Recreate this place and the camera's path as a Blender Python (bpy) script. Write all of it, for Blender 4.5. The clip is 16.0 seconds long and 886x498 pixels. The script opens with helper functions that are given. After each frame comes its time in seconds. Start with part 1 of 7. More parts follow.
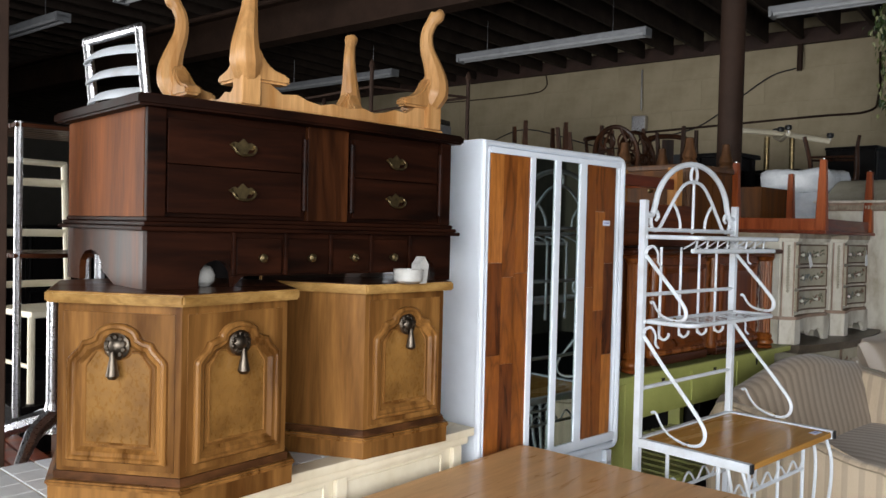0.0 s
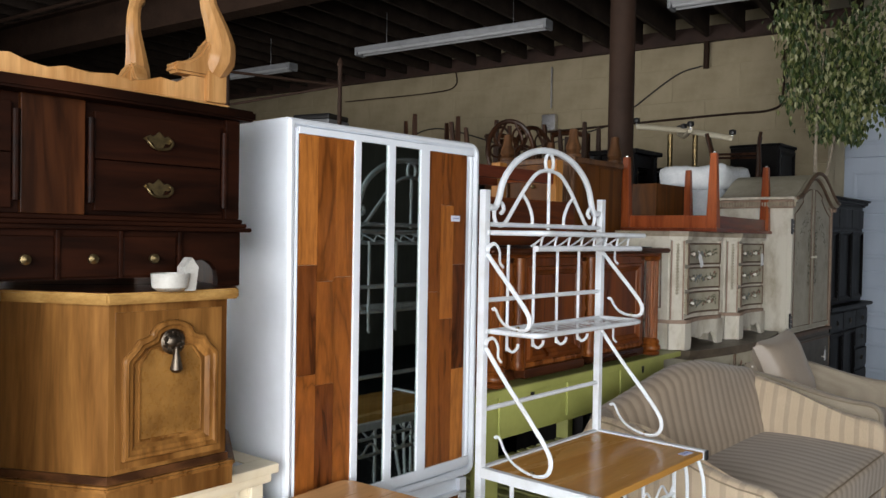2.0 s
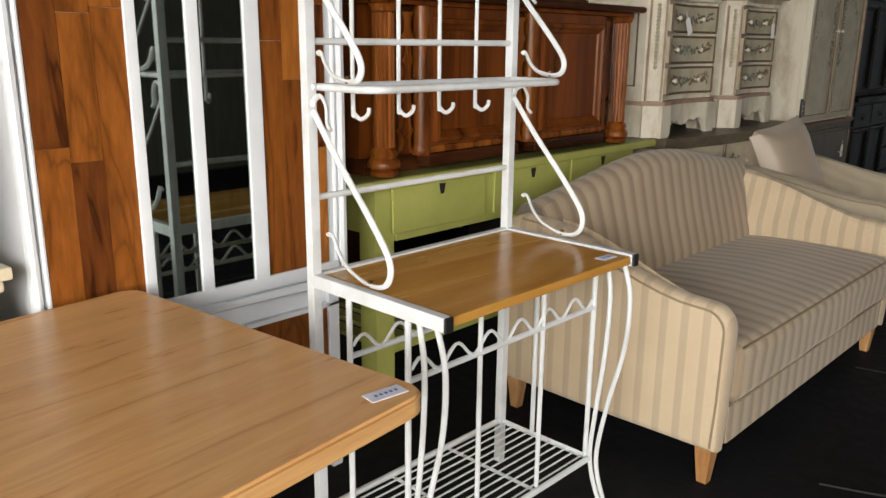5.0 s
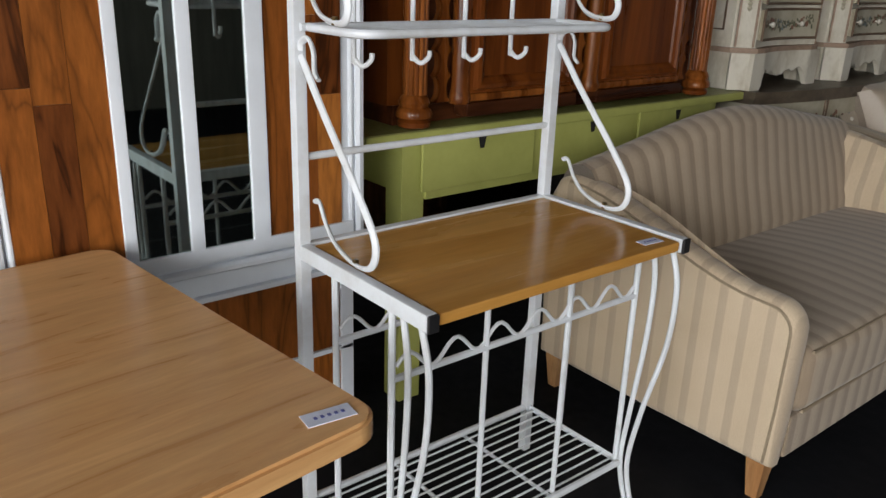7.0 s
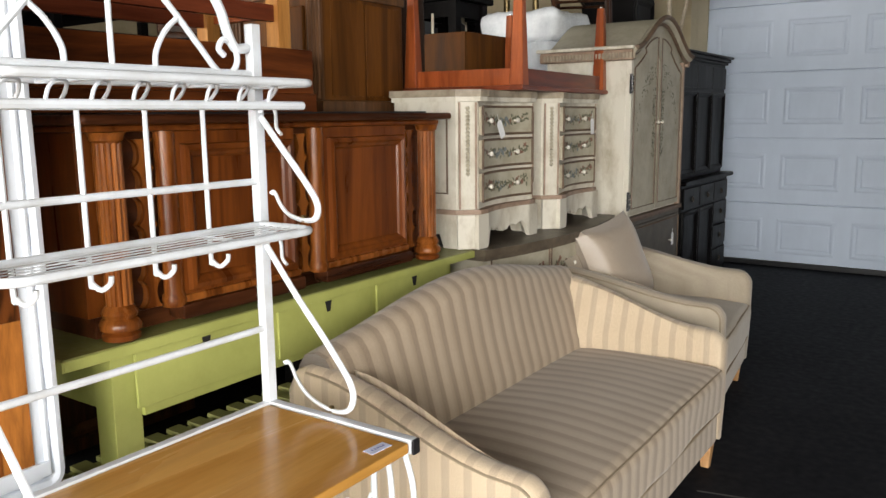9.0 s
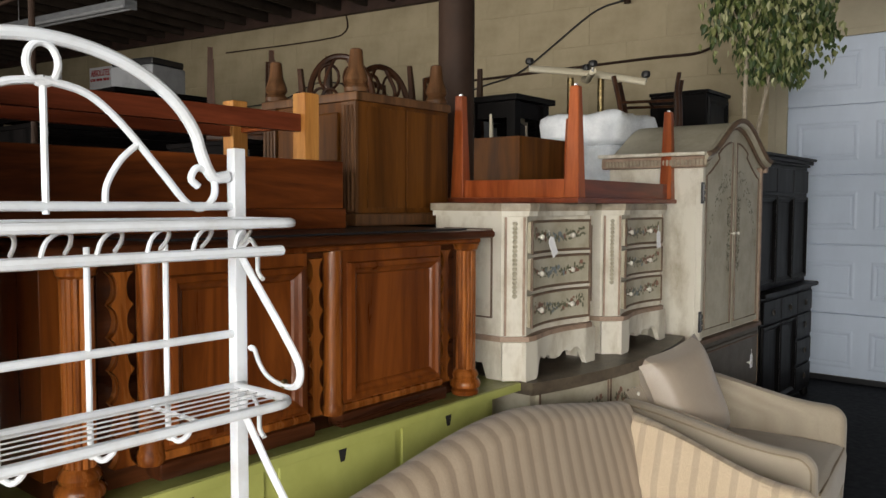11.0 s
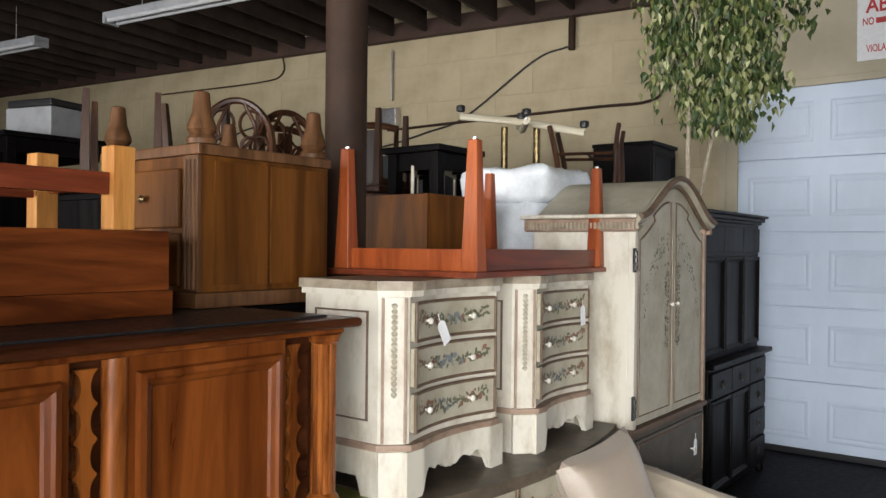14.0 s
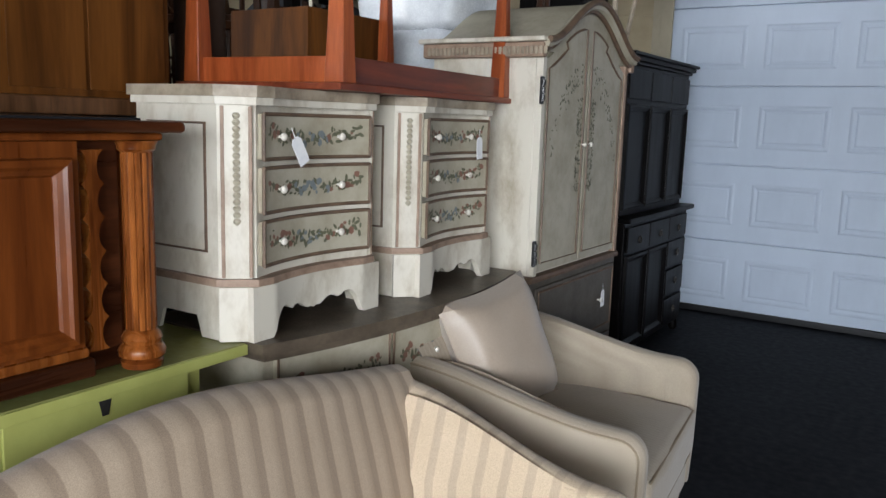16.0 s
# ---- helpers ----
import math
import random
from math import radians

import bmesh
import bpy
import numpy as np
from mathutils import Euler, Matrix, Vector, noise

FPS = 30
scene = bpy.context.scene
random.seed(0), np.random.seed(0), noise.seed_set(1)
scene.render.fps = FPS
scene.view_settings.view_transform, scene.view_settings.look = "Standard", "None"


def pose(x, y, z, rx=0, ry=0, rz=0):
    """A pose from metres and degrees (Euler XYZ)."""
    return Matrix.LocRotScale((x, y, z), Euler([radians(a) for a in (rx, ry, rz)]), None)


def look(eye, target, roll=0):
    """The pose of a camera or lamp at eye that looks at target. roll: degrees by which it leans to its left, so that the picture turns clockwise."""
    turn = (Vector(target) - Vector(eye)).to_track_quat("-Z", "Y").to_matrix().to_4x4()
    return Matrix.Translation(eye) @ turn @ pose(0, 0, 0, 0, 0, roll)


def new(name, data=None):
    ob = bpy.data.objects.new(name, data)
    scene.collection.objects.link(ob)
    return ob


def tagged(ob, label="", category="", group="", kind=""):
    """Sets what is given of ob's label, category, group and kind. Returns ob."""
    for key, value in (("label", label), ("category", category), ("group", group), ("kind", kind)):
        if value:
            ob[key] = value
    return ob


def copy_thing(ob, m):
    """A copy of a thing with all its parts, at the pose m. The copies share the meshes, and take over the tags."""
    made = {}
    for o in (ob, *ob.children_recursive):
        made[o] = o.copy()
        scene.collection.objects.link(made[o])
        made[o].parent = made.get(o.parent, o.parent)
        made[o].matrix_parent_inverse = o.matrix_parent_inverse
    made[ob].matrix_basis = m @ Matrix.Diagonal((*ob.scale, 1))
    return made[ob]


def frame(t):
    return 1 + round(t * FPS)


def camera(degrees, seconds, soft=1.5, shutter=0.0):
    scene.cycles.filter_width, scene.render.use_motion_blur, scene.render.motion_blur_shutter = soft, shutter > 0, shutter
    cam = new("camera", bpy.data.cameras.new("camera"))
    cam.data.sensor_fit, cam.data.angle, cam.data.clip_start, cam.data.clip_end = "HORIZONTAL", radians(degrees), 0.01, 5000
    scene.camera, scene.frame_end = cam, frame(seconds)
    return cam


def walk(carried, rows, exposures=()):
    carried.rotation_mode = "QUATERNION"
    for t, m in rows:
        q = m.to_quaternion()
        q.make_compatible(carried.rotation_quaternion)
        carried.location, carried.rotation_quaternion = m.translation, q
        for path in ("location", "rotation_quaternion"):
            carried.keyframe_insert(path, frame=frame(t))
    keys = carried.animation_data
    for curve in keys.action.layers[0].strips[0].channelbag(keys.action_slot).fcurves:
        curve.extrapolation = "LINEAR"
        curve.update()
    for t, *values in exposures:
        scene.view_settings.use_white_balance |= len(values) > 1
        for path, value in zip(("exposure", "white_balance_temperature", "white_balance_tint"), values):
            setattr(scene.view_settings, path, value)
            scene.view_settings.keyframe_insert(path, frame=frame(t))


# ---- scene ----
PATH = [
    (0, (1.787, 0.662, 1.568), (0.336, 2.038, 1.519), 1.4),
    (0.5, (1.753, 0.771, 1.571), (0.344, 2.19, 1.534), 0.8),
    (1, (1.704, 0.924, 1.571), (0.351, 2.396, 1.6), 1.1),
    (1.5, (1.716, 1.095, 1.552), (0.379, 2.582, 1.538), -0.1),
    (2, (1.756, 1.268, 1.548), (0.42, 2.756, 1.514), 1.0),
    (2.5, (1.775, 1.411, 1.516), (0.409, 2.868, 1.402), 1.0),
    (3, (1.726, 1.595, 1.492), (0.373, 3.057, 1.314), 1.1),
    (3.5, (1.721, 1.733, 1.463), (0.402, 3.215, 1.216), 0.1),
    (4, (1.732, 1.888, 1.428), (0.406, 3.345, 1.084), -0.3),
    (4.5, (1.708, 2.024, 1.38), (0.379, 3.446, 0.92), 0.6),
    (5, (1.637, 2.164, 1.337), (0.294, 3.558, 0.833), 0.6),
    (5.2, (1.628, 2.203, 1.316), (0.282, 3.58, 0.774), 0.1),
    (7.3, (1.544, 2.551, 1.357), (0.076, 3.733, 0.688), 1.8),
    (7.5, (1.558, 2.58, 1.356), (0.112, 3.815, 0.736), 0.6),
    (8, (1.556, 2.593, 1.406), (0.287, 4.044, 0.87), 1.1),
    (8.5, (1.567, 2.637, 1.45), (0.424, 4.228, 1.048), 0.3),
    (9, (1.562, 2.698, 1.488), (0.444, 4.322, 1.155), -0.6),
    (9.5, (1.509, 2.836, 1.538), (0.36, 4.456, 1.3), -0.6),
    (10, (1.431, 2.965, 1.563), (0.249, 4.571, 1.416), 0.0),
    (10.2, (1.429, 2.991, 1.549), (0.235, 4.593, 1.446), 0.0),
    (12.3, (1.445, 3.189, 1.689), (0.065, 4.626, 1.514), 2.1),
    (12.5, (1.421, 3.216, 1.687), (0.048, 4.663, 1.545), 2.1),
    (13, (1.366, 3.345, 1.703), (-0.007, 4.798, 1.633), 0.7),
    (13.5, (1.373, 3.529, 1.703), (0.053, 5.03, 1.657), -0.5),
    (14, (1.336, 3.696, 1.704), (0.124, 5.287, 1.7), 0.6),
    (14.5, (1.282, 3.848, 1.684), (0.145, 5.494, 1.715), 0.8),
    (15, (1.26, 3.967, 1.65), (0.161, 5.638, 1.609), 1.3),
    (15.5, (1.288, 4.069, 1.588), (0.215, 5.75, 1.437), 1.5),
    (16, (1.317, 4.125, 1.522), (0.241, 5.781, 1.201), 1.8),
]
cam = camera(58.6, 16.0)
walk(cam, [(t, look(eye, target, roll)) for t, eye, target, roll in PATH], exposures=[
    (0, -1.05, 6400, 10), (1.5, -0.98, 6500, 10), (3.5, -0.68, 7000, 10), (5, -0.74, 7450, 10), (7.5, -1.22, 6650, 10), (8, -1.12, 6650, 10), (8.5, -0.42, 6850, 10),
    (9, -0.15, 7000, 10), (10, -0.52, 7100, 10), (12.5, 0.0, 6900, 10), (14, 0.24, 6600, 10), (14.5, 0.02, 6450, 10), (15, 0.0, 6350, 10), (16, -0.08, 6150, 10)])

# ---- world, daylight ----
world = bpy.data.worlds.new("world")
scene.world = world
world.use_nodes = True
_wn = world.node_tree.nodes
_sky = _wn.new("ShaderNodeTexSky")
_sky.sky_type = "NISHITA"
_sky.sun_disc = False
_sky.sun_elevation = radians(48)
_sky.sun_rotation = radians(20)
world.node_tree.links.new(_sky.outputs[0], _wn["Background"].inputs[0])
_wn["Background"].inputs[1].default_value = 0.12
sun = new("sun", bpy.data.lights.new("sun", "SUN"))
sun.data.energy, sun.data.angle, sun.data.color = 3.0, radians(0.5), (1, 0.95, 0.87)
sun.matrix_world = look((4, 9, 12), (0, 0, 0))


def opening_light(x, y, z, w, h, watts, color, target):
    ob = new("daylight", bpy.data.lights.new("daylight", "AREA"))
    ob.data.shape, ob.data.size, ob.data.size_y = "RECTANGLE", w, h
    ob.data.energy, ob.data.color = watts, color
    ob.data.spread = radians(135)
    ob.matrix_world = look((x, y, z), target)
    return ob


# daylight through the open side bay and the front bays
opening_light(5.5, 0.75, 1.85, 4.2, 2.4, 115, (1.0, 0.985, 0.96), (-1.2, 3.9, -0.4))
opening_light(2.9, -1.5, 1.85, 4.0, 2.3, 440, (0.97, 0.985, 1.0), (-0.1, 4, 0.0))
opening_light(-4.4, -1.5, 1.55, 3.9, 2.8, 360, (1.0, 0.985, 0.96), (-2.4, 2.2, 1.0))

# ---- materials ----


def mat(name):
    m = bpy.data.materials.new(name)
    m.use_nodes = True
    return m, m.node_tree, m.node_tree.nodes["Principled BSDF"]


def node(nt, kind, **vals):
    n = nt.nodes.new(kind)
    for k, v in vals.items():
        n.inputs[k.replace("_", " ")].default_value = v
    return n


def ramp(nt, fac, stops):
    r = nt.nodes.new("ShaderNodeValToRGB")
    el = r.color_ramp.elements
    while len(el) < len(stops):
        el.new(0.5)
    for e, (p, c) in zip(el, stops):
        e.position, e.color = p, (*c, 1)
    nt.links.new(fac, r.inputs[0])
    return r


def coords(nt, scale, rot=(0, 0, 0)):
    tc = nt.nodes.new("ShaderNodeTexCoord")
    mp = nt.nodes.new("ShaderNodeMapping")
    mp.inputs["Scale"].default_value = scale
    mp.inputs["Rotation"].default_value = rot
    nt.links.new(tc.outputs["Object"], mp.inputs[0])
    return mp.outputs[0]


def bump(nt, bsdf, height, strength, dist=0.002):
    b = nt.nodes.new("ShaderNodeBump")
    b.inputs["Strength"].default_value, b.inputs["Distance"].default_value = strength, dist
    nt.links.new(height, b.inputs["Height"])
    nt.links.new(b.outputs[0], bsdf.inputs["Normal"])


def mix(nt, fac, a, b, mode="MIX"):
    n = nt.nodes.new("ShaderNodeMix")
    n.data_type, n.blend_type = "RGBA", mode
    for sock, v in ((n.inputs[0], fac), (n.inputs[6], a), (n.inputs[7], b)):
        if hasattr(v, "is_linked"):
            nt.links.new(v, sock)
        elif isinstance(v, tuple):
            sock.default_value = (*v, 1)
        else:
            sock.default_value = v
    return n.outputs[2]


def wood(name, dark, light, rough=0.4, axis="z", fine=1.0, knots=0.0, coat=0.0, spread=0.0, spec=0.2, even=1.0):
    """Grained wood; axis: the way the grain runs."""
    m, nt, p = mat(name)
    k = {"x": (0.9, 9, 9), "y": (9, 0.9, 9), "z": (9, 9, 0.9)}[axis]
    v = coords(nt, tuple(c * fine for c in k))
    info = nt.nodes.new("ShaderNodeObjectInfo")
    off = nt.nodes.new("ShaderNodeVectorMath")
    off.operation = "MULTIPLY_ADD"
    off.inputs[1].default_value = (1, 1, 1)
    sc = nt.nodes.new("ShaderNodeVectorMath")
    sc.operation = "SCALE"
    sc.inputs[0].default_value = (7.3, 4.1, 9.7)
    nt.links.new(info.outputs["Random"], sc.inputs["Scale"])
    nt.links.new(v, off.inputs[0])
    nt.links.new(sc.outputs[0], off.inputs[2])
    v = off.outputs[0]
    n1 = node(nt, "ShaderNodeTexNoise", Scale=1.6, Detail=5.0, Roughness=0.6, Distortion=0.9)
    n2 = node(nt, "ShaderNodeTexNoise", Scale=9.0, Detail=3.0, Roughness=0.7)
    nt.links.new(v, n1.inputs[0])
    nt.links.new(v, n2.inputs[0])
    mid = tuple((a + b) / 2 for a, b in zip(dark, light))
    r = ramp(nt, n1.outputs[0], [(0.36, dark), (0.5, mid), (0.63, light)])
    g = ramp(nt, n2.outputs[0], [(0.3, (0.62, 0.6, 0.58)), (0.7, (1.05, 1.05, 1.05))])
    col = mix(nt, 0.75 * even, r.outputs[0], g.outputs[0], "MULTIPLY")
    n3 = node(nt, "ShaderNodeTexNoise", Scale=0.55, Detail=2.0, Distortion=0.5)
    nt.links.new(v, n3.inputs[0])
    g3 = ramp(nt, n3.outputs[0], [(0.35, (0.72, 0.7, 0.68)), (0.65, (1.08, 1.08, 1.08))])
    col = mix(nt, 0.8 * even, col, g3.outputs[0], "MULTIPLY")
    if spread:
        rr = ramp(nt, info.outputs["Random"], [(0.0, (1 - spread,) * 3), (1.0, (1 + spread * 0.5,) * 3)])
        col = mix(nt, 1.0, col, rr.outputs[0], "MULTIPLY")
    if knots:
        vk = coords(nt, {"x": (1.2, 5, 5), "y": (5, 1.2, 5), "z": (5, 5, 1.6)}[axis])
        vo = node(nt, "ShaderNodeTexVoronoi", Scale=0.9)
        nt.links.new(vk, vo.inputs[0])
        kr = ramp(nt, vo.outputs["Distance"], [(0.05, (1, 1, 1)), (0.16, (0, 0, 0))])
        col = mix(nt, kr.outputs[0], col, tuple(c * 0.35 for c in dark))
    nt.links.new(col, p.inputs["Base Color"])
    rg = ramp(nt, n1.outputs[0], [(0.2, (rough - 0.08,) * 3), (0.8, (rough + 0.1,) * 3)])
    nt.links.new(rg.outputs[0], p.inputs["Roughness"])
    p.inputs["Coat Weight"].default_value = coat * 0.35
    p.inputs["Specular IOR Level"].default_value = spec
    p.inputs["Coat Roughness"].default_value = 0.15
    bump(nt, p, n2.outputs[0], 0.12)
    return m


def paint(name, col, rough=0.45, worn=None, amount=0.4, scale=6.0, metal=0.0, bumps=0.1, stretch=(1, 1, 1), spec=0.5):
    m, nt, p = mat(name)
    v = coords(nt, tuple(scale * s for s in stretch))
    n1 = node(nt, "ShaderNodeTexNoise", Scale=1.0, Detail=6.0, Roughness=0.65)
    nt.links.new(v, n1.inputs[0])
    worn = worn or tuple(c * 0.8 for c in col)
    r = ramp(nt, n1.outputs[0], [(0.25, worn), (0.25 + amount, col), (0.95, tuple(min(1, c * 1.05) for c in col))])
    nt.links.new(r.outputs[0], p.inputs["Base Color"])
    n2 = node(nt, "ShaderNodeTexNoise", Scale=14.0, Detail=3.0)
    nt.links.new(v, n2.inputs[0])
    rg = ramp(nt, n2.outputs[0], [(0.3, (max(0.03, rough - 0.07),) * 3), (0.7, (min(1, rough + 0.08),) * 3)])
    nt.links.new(rg.outputs[0], p.inputs["Roughness"])
    p.inputs["Metallic"].default_value = metal
    p.inputs["Specular IOR Level"].default_value = spec
    bump(nt, p, n2.outputs[0], bumps, 0.001)
    return m


def stripes(name, bands, width, axis, rough=0.85, weave=420):
    """Woven cloth with stripes across the given axis, repeating every width metres."""
    m, nt, p = mat(name)
    tc = nt.nodes.new("ShaderNodeTexCoord")
    sx = nt.nodes.new("ShaderNodeSeparateXYZ")
    nt.links.new(tc.outputs["Object"], sx.inputs[0])
    w = nt.nodes.new("ShaderNodeMath")
    w.operation = "MULTIPLY"
    w.inputs[1].default_value = 1 / width
    nt.links.new(sx.outputs["XYZ".index(axis.upper())], w.inputs[0])
    f = nt.nodes.new("ShaderNodeMath")
    f.operation = "FRACT"
    nt.links.new(w.outputs[0], f.inputs[0])
    r = ramp(nt, f.outputs[0], bands)
    n1 = node(nt, "ShaderNodeTexNoise", Scale=weave, Detail=2.0)
    nt.links.new(tc.outputs["Object"], n1.inputs[0])
    g = ramp(nt, n1.outputs[0], [(0.3, (0.8, 0.8, 0.8)), (0.7, (1.08, 1.08, 1.08))])
    n3 = node(nt, "ShaderNodeTexNoise", Scale=5.0, Detail=4.0)
    nt.links.new(tc.outputs["Object"], n3.inputs[0])
    g3 = ramp(nt, n3.outputs[0], [(0.3, (0.9, 0.88, 0.85)), (0.7, (1.0, 1.0, 1.0))])
    c = mix(nt, 1.0, mix(nt, 1.0, r.outputs[0], g.outputs[0], "MULTIPLY"), g3.outputs[0], "MULTIPLY")
    nt.links.new(c, p.inputs["Base Color"])
    p.inputs["Roughness"].default_value = rough
    p.inputs["Sheen Weight"].default_value = 0.25
    bump(nt, p, n1.outputs[0], 0.25, 0.001)
    return m


def figured(name):
    """Walnut-like laminate: each stave its own tone, some with dark flowing figure."""
    m, nt, p = mat(name)
    v = coords(nt, (7.0, 7.0, 1.1))
    info = nt.nodes.new("ShaderNodeObjectInfo")
    sc = nt.nodes.new("ShaderNodeVectorMath")
    sc.operation = "SCALE"
    sc.inputs[0].default_value = (31.0, 17.0, 53.0)
    nt.links.new(info.outputs["Random"], sc.inputs["Scale"])
    off = nt.nodes.new("ShaderNodeVectorMath")
    nt.links.new(v, off.inputs[0])
    nt.links.new(sc.outputs[0], off.inputs[1])
    flow = node(nt, "ShaderNodeTexNoise", Scale=1.1, Detail=3.0, Roughness=0.5, Distortion=1.6)
    fine = node(nt, "ShaderNodeTexNoise", Scale=10.0, Detail=4.0, Roughness=0.7)
    rings = nt.nodes.new("ShaderNodeMath")
    rings.operation = "MULTIPLY"
    rings.inputs[1].default_value = 9.0
    frac = nt.nodes.new("ShaderNodeMath")
    frac.operation = "PINGPONG"
    frac.inputs[1].default_value = 1.0
    for n in (flow, fine):
        nt.links.new(off.outputs[0], n.inputs[0])
    nt.links.new(flow.outputs[0], rings.inputs[0])
    nt.links.new(rings.outputs[0], frac.inputs[0])
    tone = ramp(nt, info.outputs["Random"], [(0.0, (0.14, 0.04, 0.009)), (0.3, (0.22, 0.066, 0.013)), (0.6, (0.34, 0.11, 0.02)), (1.0, (0.5, 0.185, 0.04))])
    fig = ramp(nt, frac.outputs[0], [(0.0, (0.2, 0.17, 0.15)), (0.28, (0.75, 0.72, 0.7)), (0.7, (1.0, 1.0, 1.0))])
    amount = ramp(nt, info.outputs["Random"], [(0.0, (0.95,) * 3), (0.45, (0.55,) * 3), (1.0, (0.3,) * 3)])
    col = mix(nt, amount.outputs[0], tone.outputs[0], fig.outputs[0], "MULTIPLY")
    g = ramp(nt, fine.outputs[0], [(0.32, (0.6, 0.58, 0.56)), (0.66, (1.05, 1.05, 1.05))])
    col = mix(nt, 0.8, col, g.outputs[0], "MULTIPLY")
    nt.links.new(col, p.inputs["Base Color"])
    p.inputs["Roughness"].default_value = 0.33
    p.inputs["Specular IOR Level"].default_value = 0.3
    bump(nt, p, fine.outputs[0], 0.08)
    return m


TOP_EDGE = wood("golden_edge", (0.3, 0.16, 0.045), (0.5, 0.3, 0.1), 0.33, "y", 1.0, coat=0.2)
CHEST_TOP = paint("weathered_cream", (0.36, 0.3, 0.22), 0.5, (0.12, 0.085, 0.055), 0.35, 12.0)
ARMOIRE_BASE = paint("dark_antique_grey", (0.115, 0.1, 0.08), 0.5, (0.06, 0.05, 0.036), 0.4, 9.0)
CHERRY_BOARD = wood("cherry_board", (0.06, 0.014, 0.004), (0.21, 0.054, 0.012), 0.36, "y", 0.7, spec=0.16, even=0.5)
WELT = paint("welt_cord", (0.3, 0.235, 0.16), 0.8, None, 0.4, 60.0)
# pale ware greyed down: the shade it stands in is put into the colour
CERAMIC = paint("shaded_ceramic", (0.5, 0.49, 0.46), 0.3, (0.36, 0.35, 0.33), 0.4, 20.0)
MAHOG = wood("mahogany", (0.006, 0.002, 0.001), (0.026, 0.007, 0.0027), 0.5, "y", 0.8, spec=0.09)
# lighter knotty copy of the mahogany, with the daylight put into the colour
MAHOG_LIT_SIDE = wood("mahogany_lit_side", (0.09, 0.026, 0.007), (0.25, 0.08, 0.022), 0.5, "z", 0.6, knots=1.0, spec=0.06)
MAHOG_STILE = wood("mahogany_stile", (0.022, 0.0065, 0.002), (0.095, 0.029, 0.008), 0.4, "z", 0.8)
WALNUT = wood("honey_walnut", (0.11, 0.044, 0.0105), (0.29, 0.137, 0.037), 0.34, "z", 0.6, coat=0.25)
WALNUT_MOULD = wood("walnut_moulding", (0.13, 0.054, 0.013), (0.33, 0.155, 0.042), 0.3, "z", 1.2, coat=0.5)
BURL = paint("burl_veneer", (0.3, 0.15, 0.038), 0.3, (0.1, 0.042, 0.009), 0.4, 9.0, bumps=0.03, stretch=(1, 1, 0.8))
WALNUT_DARK = wood("walnut_plinth", (0.04, 0.016, 0.007), (0.13, 0.052, 0.018), 0.4, "y", 0.8)
PINE = wood("pale_maple", (0.46, 0.22, 0.07), (0.66, 0.37, 0.15), 0.36, "z", 0.7, coat=0.2)
OAK = wood("oak_laminate", (0.62, 0.33, 0.135), (0.74, 0.43, 0.19), 0.3, "y", 1.8, coat=0.2, even=0.3)
RACK_WOOD = wood("rack_board", (0.56, 0.27, 0.06), (0.72, 0.39, 0.11), 0.24, "y", 0.7, coat=0.5, even=0.5)
TIGER = figured("figured_laminate")
CHERRY = wood("dark_cherry", (0.085, 0.02, 0.004), (0.215, 0.058, 0.0105), 0.3, "z", 0.75, coat=0.4, spec=0.2, even=0.4)
CHERRY_LIGHT = wood("cherry_moulding", (0.1, 0.025, 0.005), (0.34, 0.105, 0.02), 0.27, "z", 1.1, coat=0.4, spec=0.2, even=0.7)
CHERRY_TOP = wood("cherry_top", (0.03, 0.009, 0.004), (0.11, 0.034, 0.0125), 0.3, "y", 0.8, coat=0.35)
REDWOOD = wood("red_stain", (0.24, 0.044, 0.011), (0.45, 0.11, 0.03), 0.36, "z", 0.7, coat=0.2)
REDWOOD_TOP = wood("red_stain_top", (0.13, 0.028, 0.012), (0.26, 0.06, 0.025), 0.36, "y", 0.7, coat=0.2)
ORANGE = wood("orange_pine", (0.46, 0.18, 0.04), (0.66, 0.32, 0.09), 0.45, "z", 0.8)
BROWN = wood("brown_veneer", (0.055, 0.0185, 0.004), (0.15, 0.054, 0.0105), 0.42, "z", 0.6, spec=0.12, even=0.6)
BROWN_TRIM = wood("brown_trim", (0.065, 0.03, 0.013), (0.17, 0.08, 0.036), 0.38, "z", 0.9)
DARKWOOD = wood("espresso", (0.0022, 0.002, 0.0022), (0.0075, 0.006, 0.0062), 0.42, "z", 0.8, spec=0.12)
MIDWOOD = wood("chair_wood", (0.022, 0.009, 0.005), (0.085, 0.034, 0.015), 0.36, "z", 0.9, coat=0.2)
BEECH = wood("beech_leg", (0.48, 0.24, 0.1), (0.64, 0.37, 0.18), 0.4, "z", 1.0)
WHITE = paint("white_enamel", (0.76, 0.81, 0.88), 0.4, (0.66, 0.7, 0.76), 0.35, 3.0, bumps=0.04)
WHITE_METAL = paint("white_powder_coat", (0.7, 0.74, 0.79), 0.38, (0.55, 0.56, 0.57), 0.3, 9.0, bumps=0.05)
CREAM = paint("cream_paint", (0.78, 0.71, 0.55), 0.45, (0.62, 0.54, 0.38), 0.35, 5.0)
GREEN = paint("lime_paint", (0.42, 0.44, 0.13), 0.45, (0.31, 0.32, 0.085), 0.4, 4.0)
GREEN_TOP = paint("olive_top", (0.3, 0.31, 0.1), 0.4, (0.2, 0.2, 0.06), 0.4, 4.0)
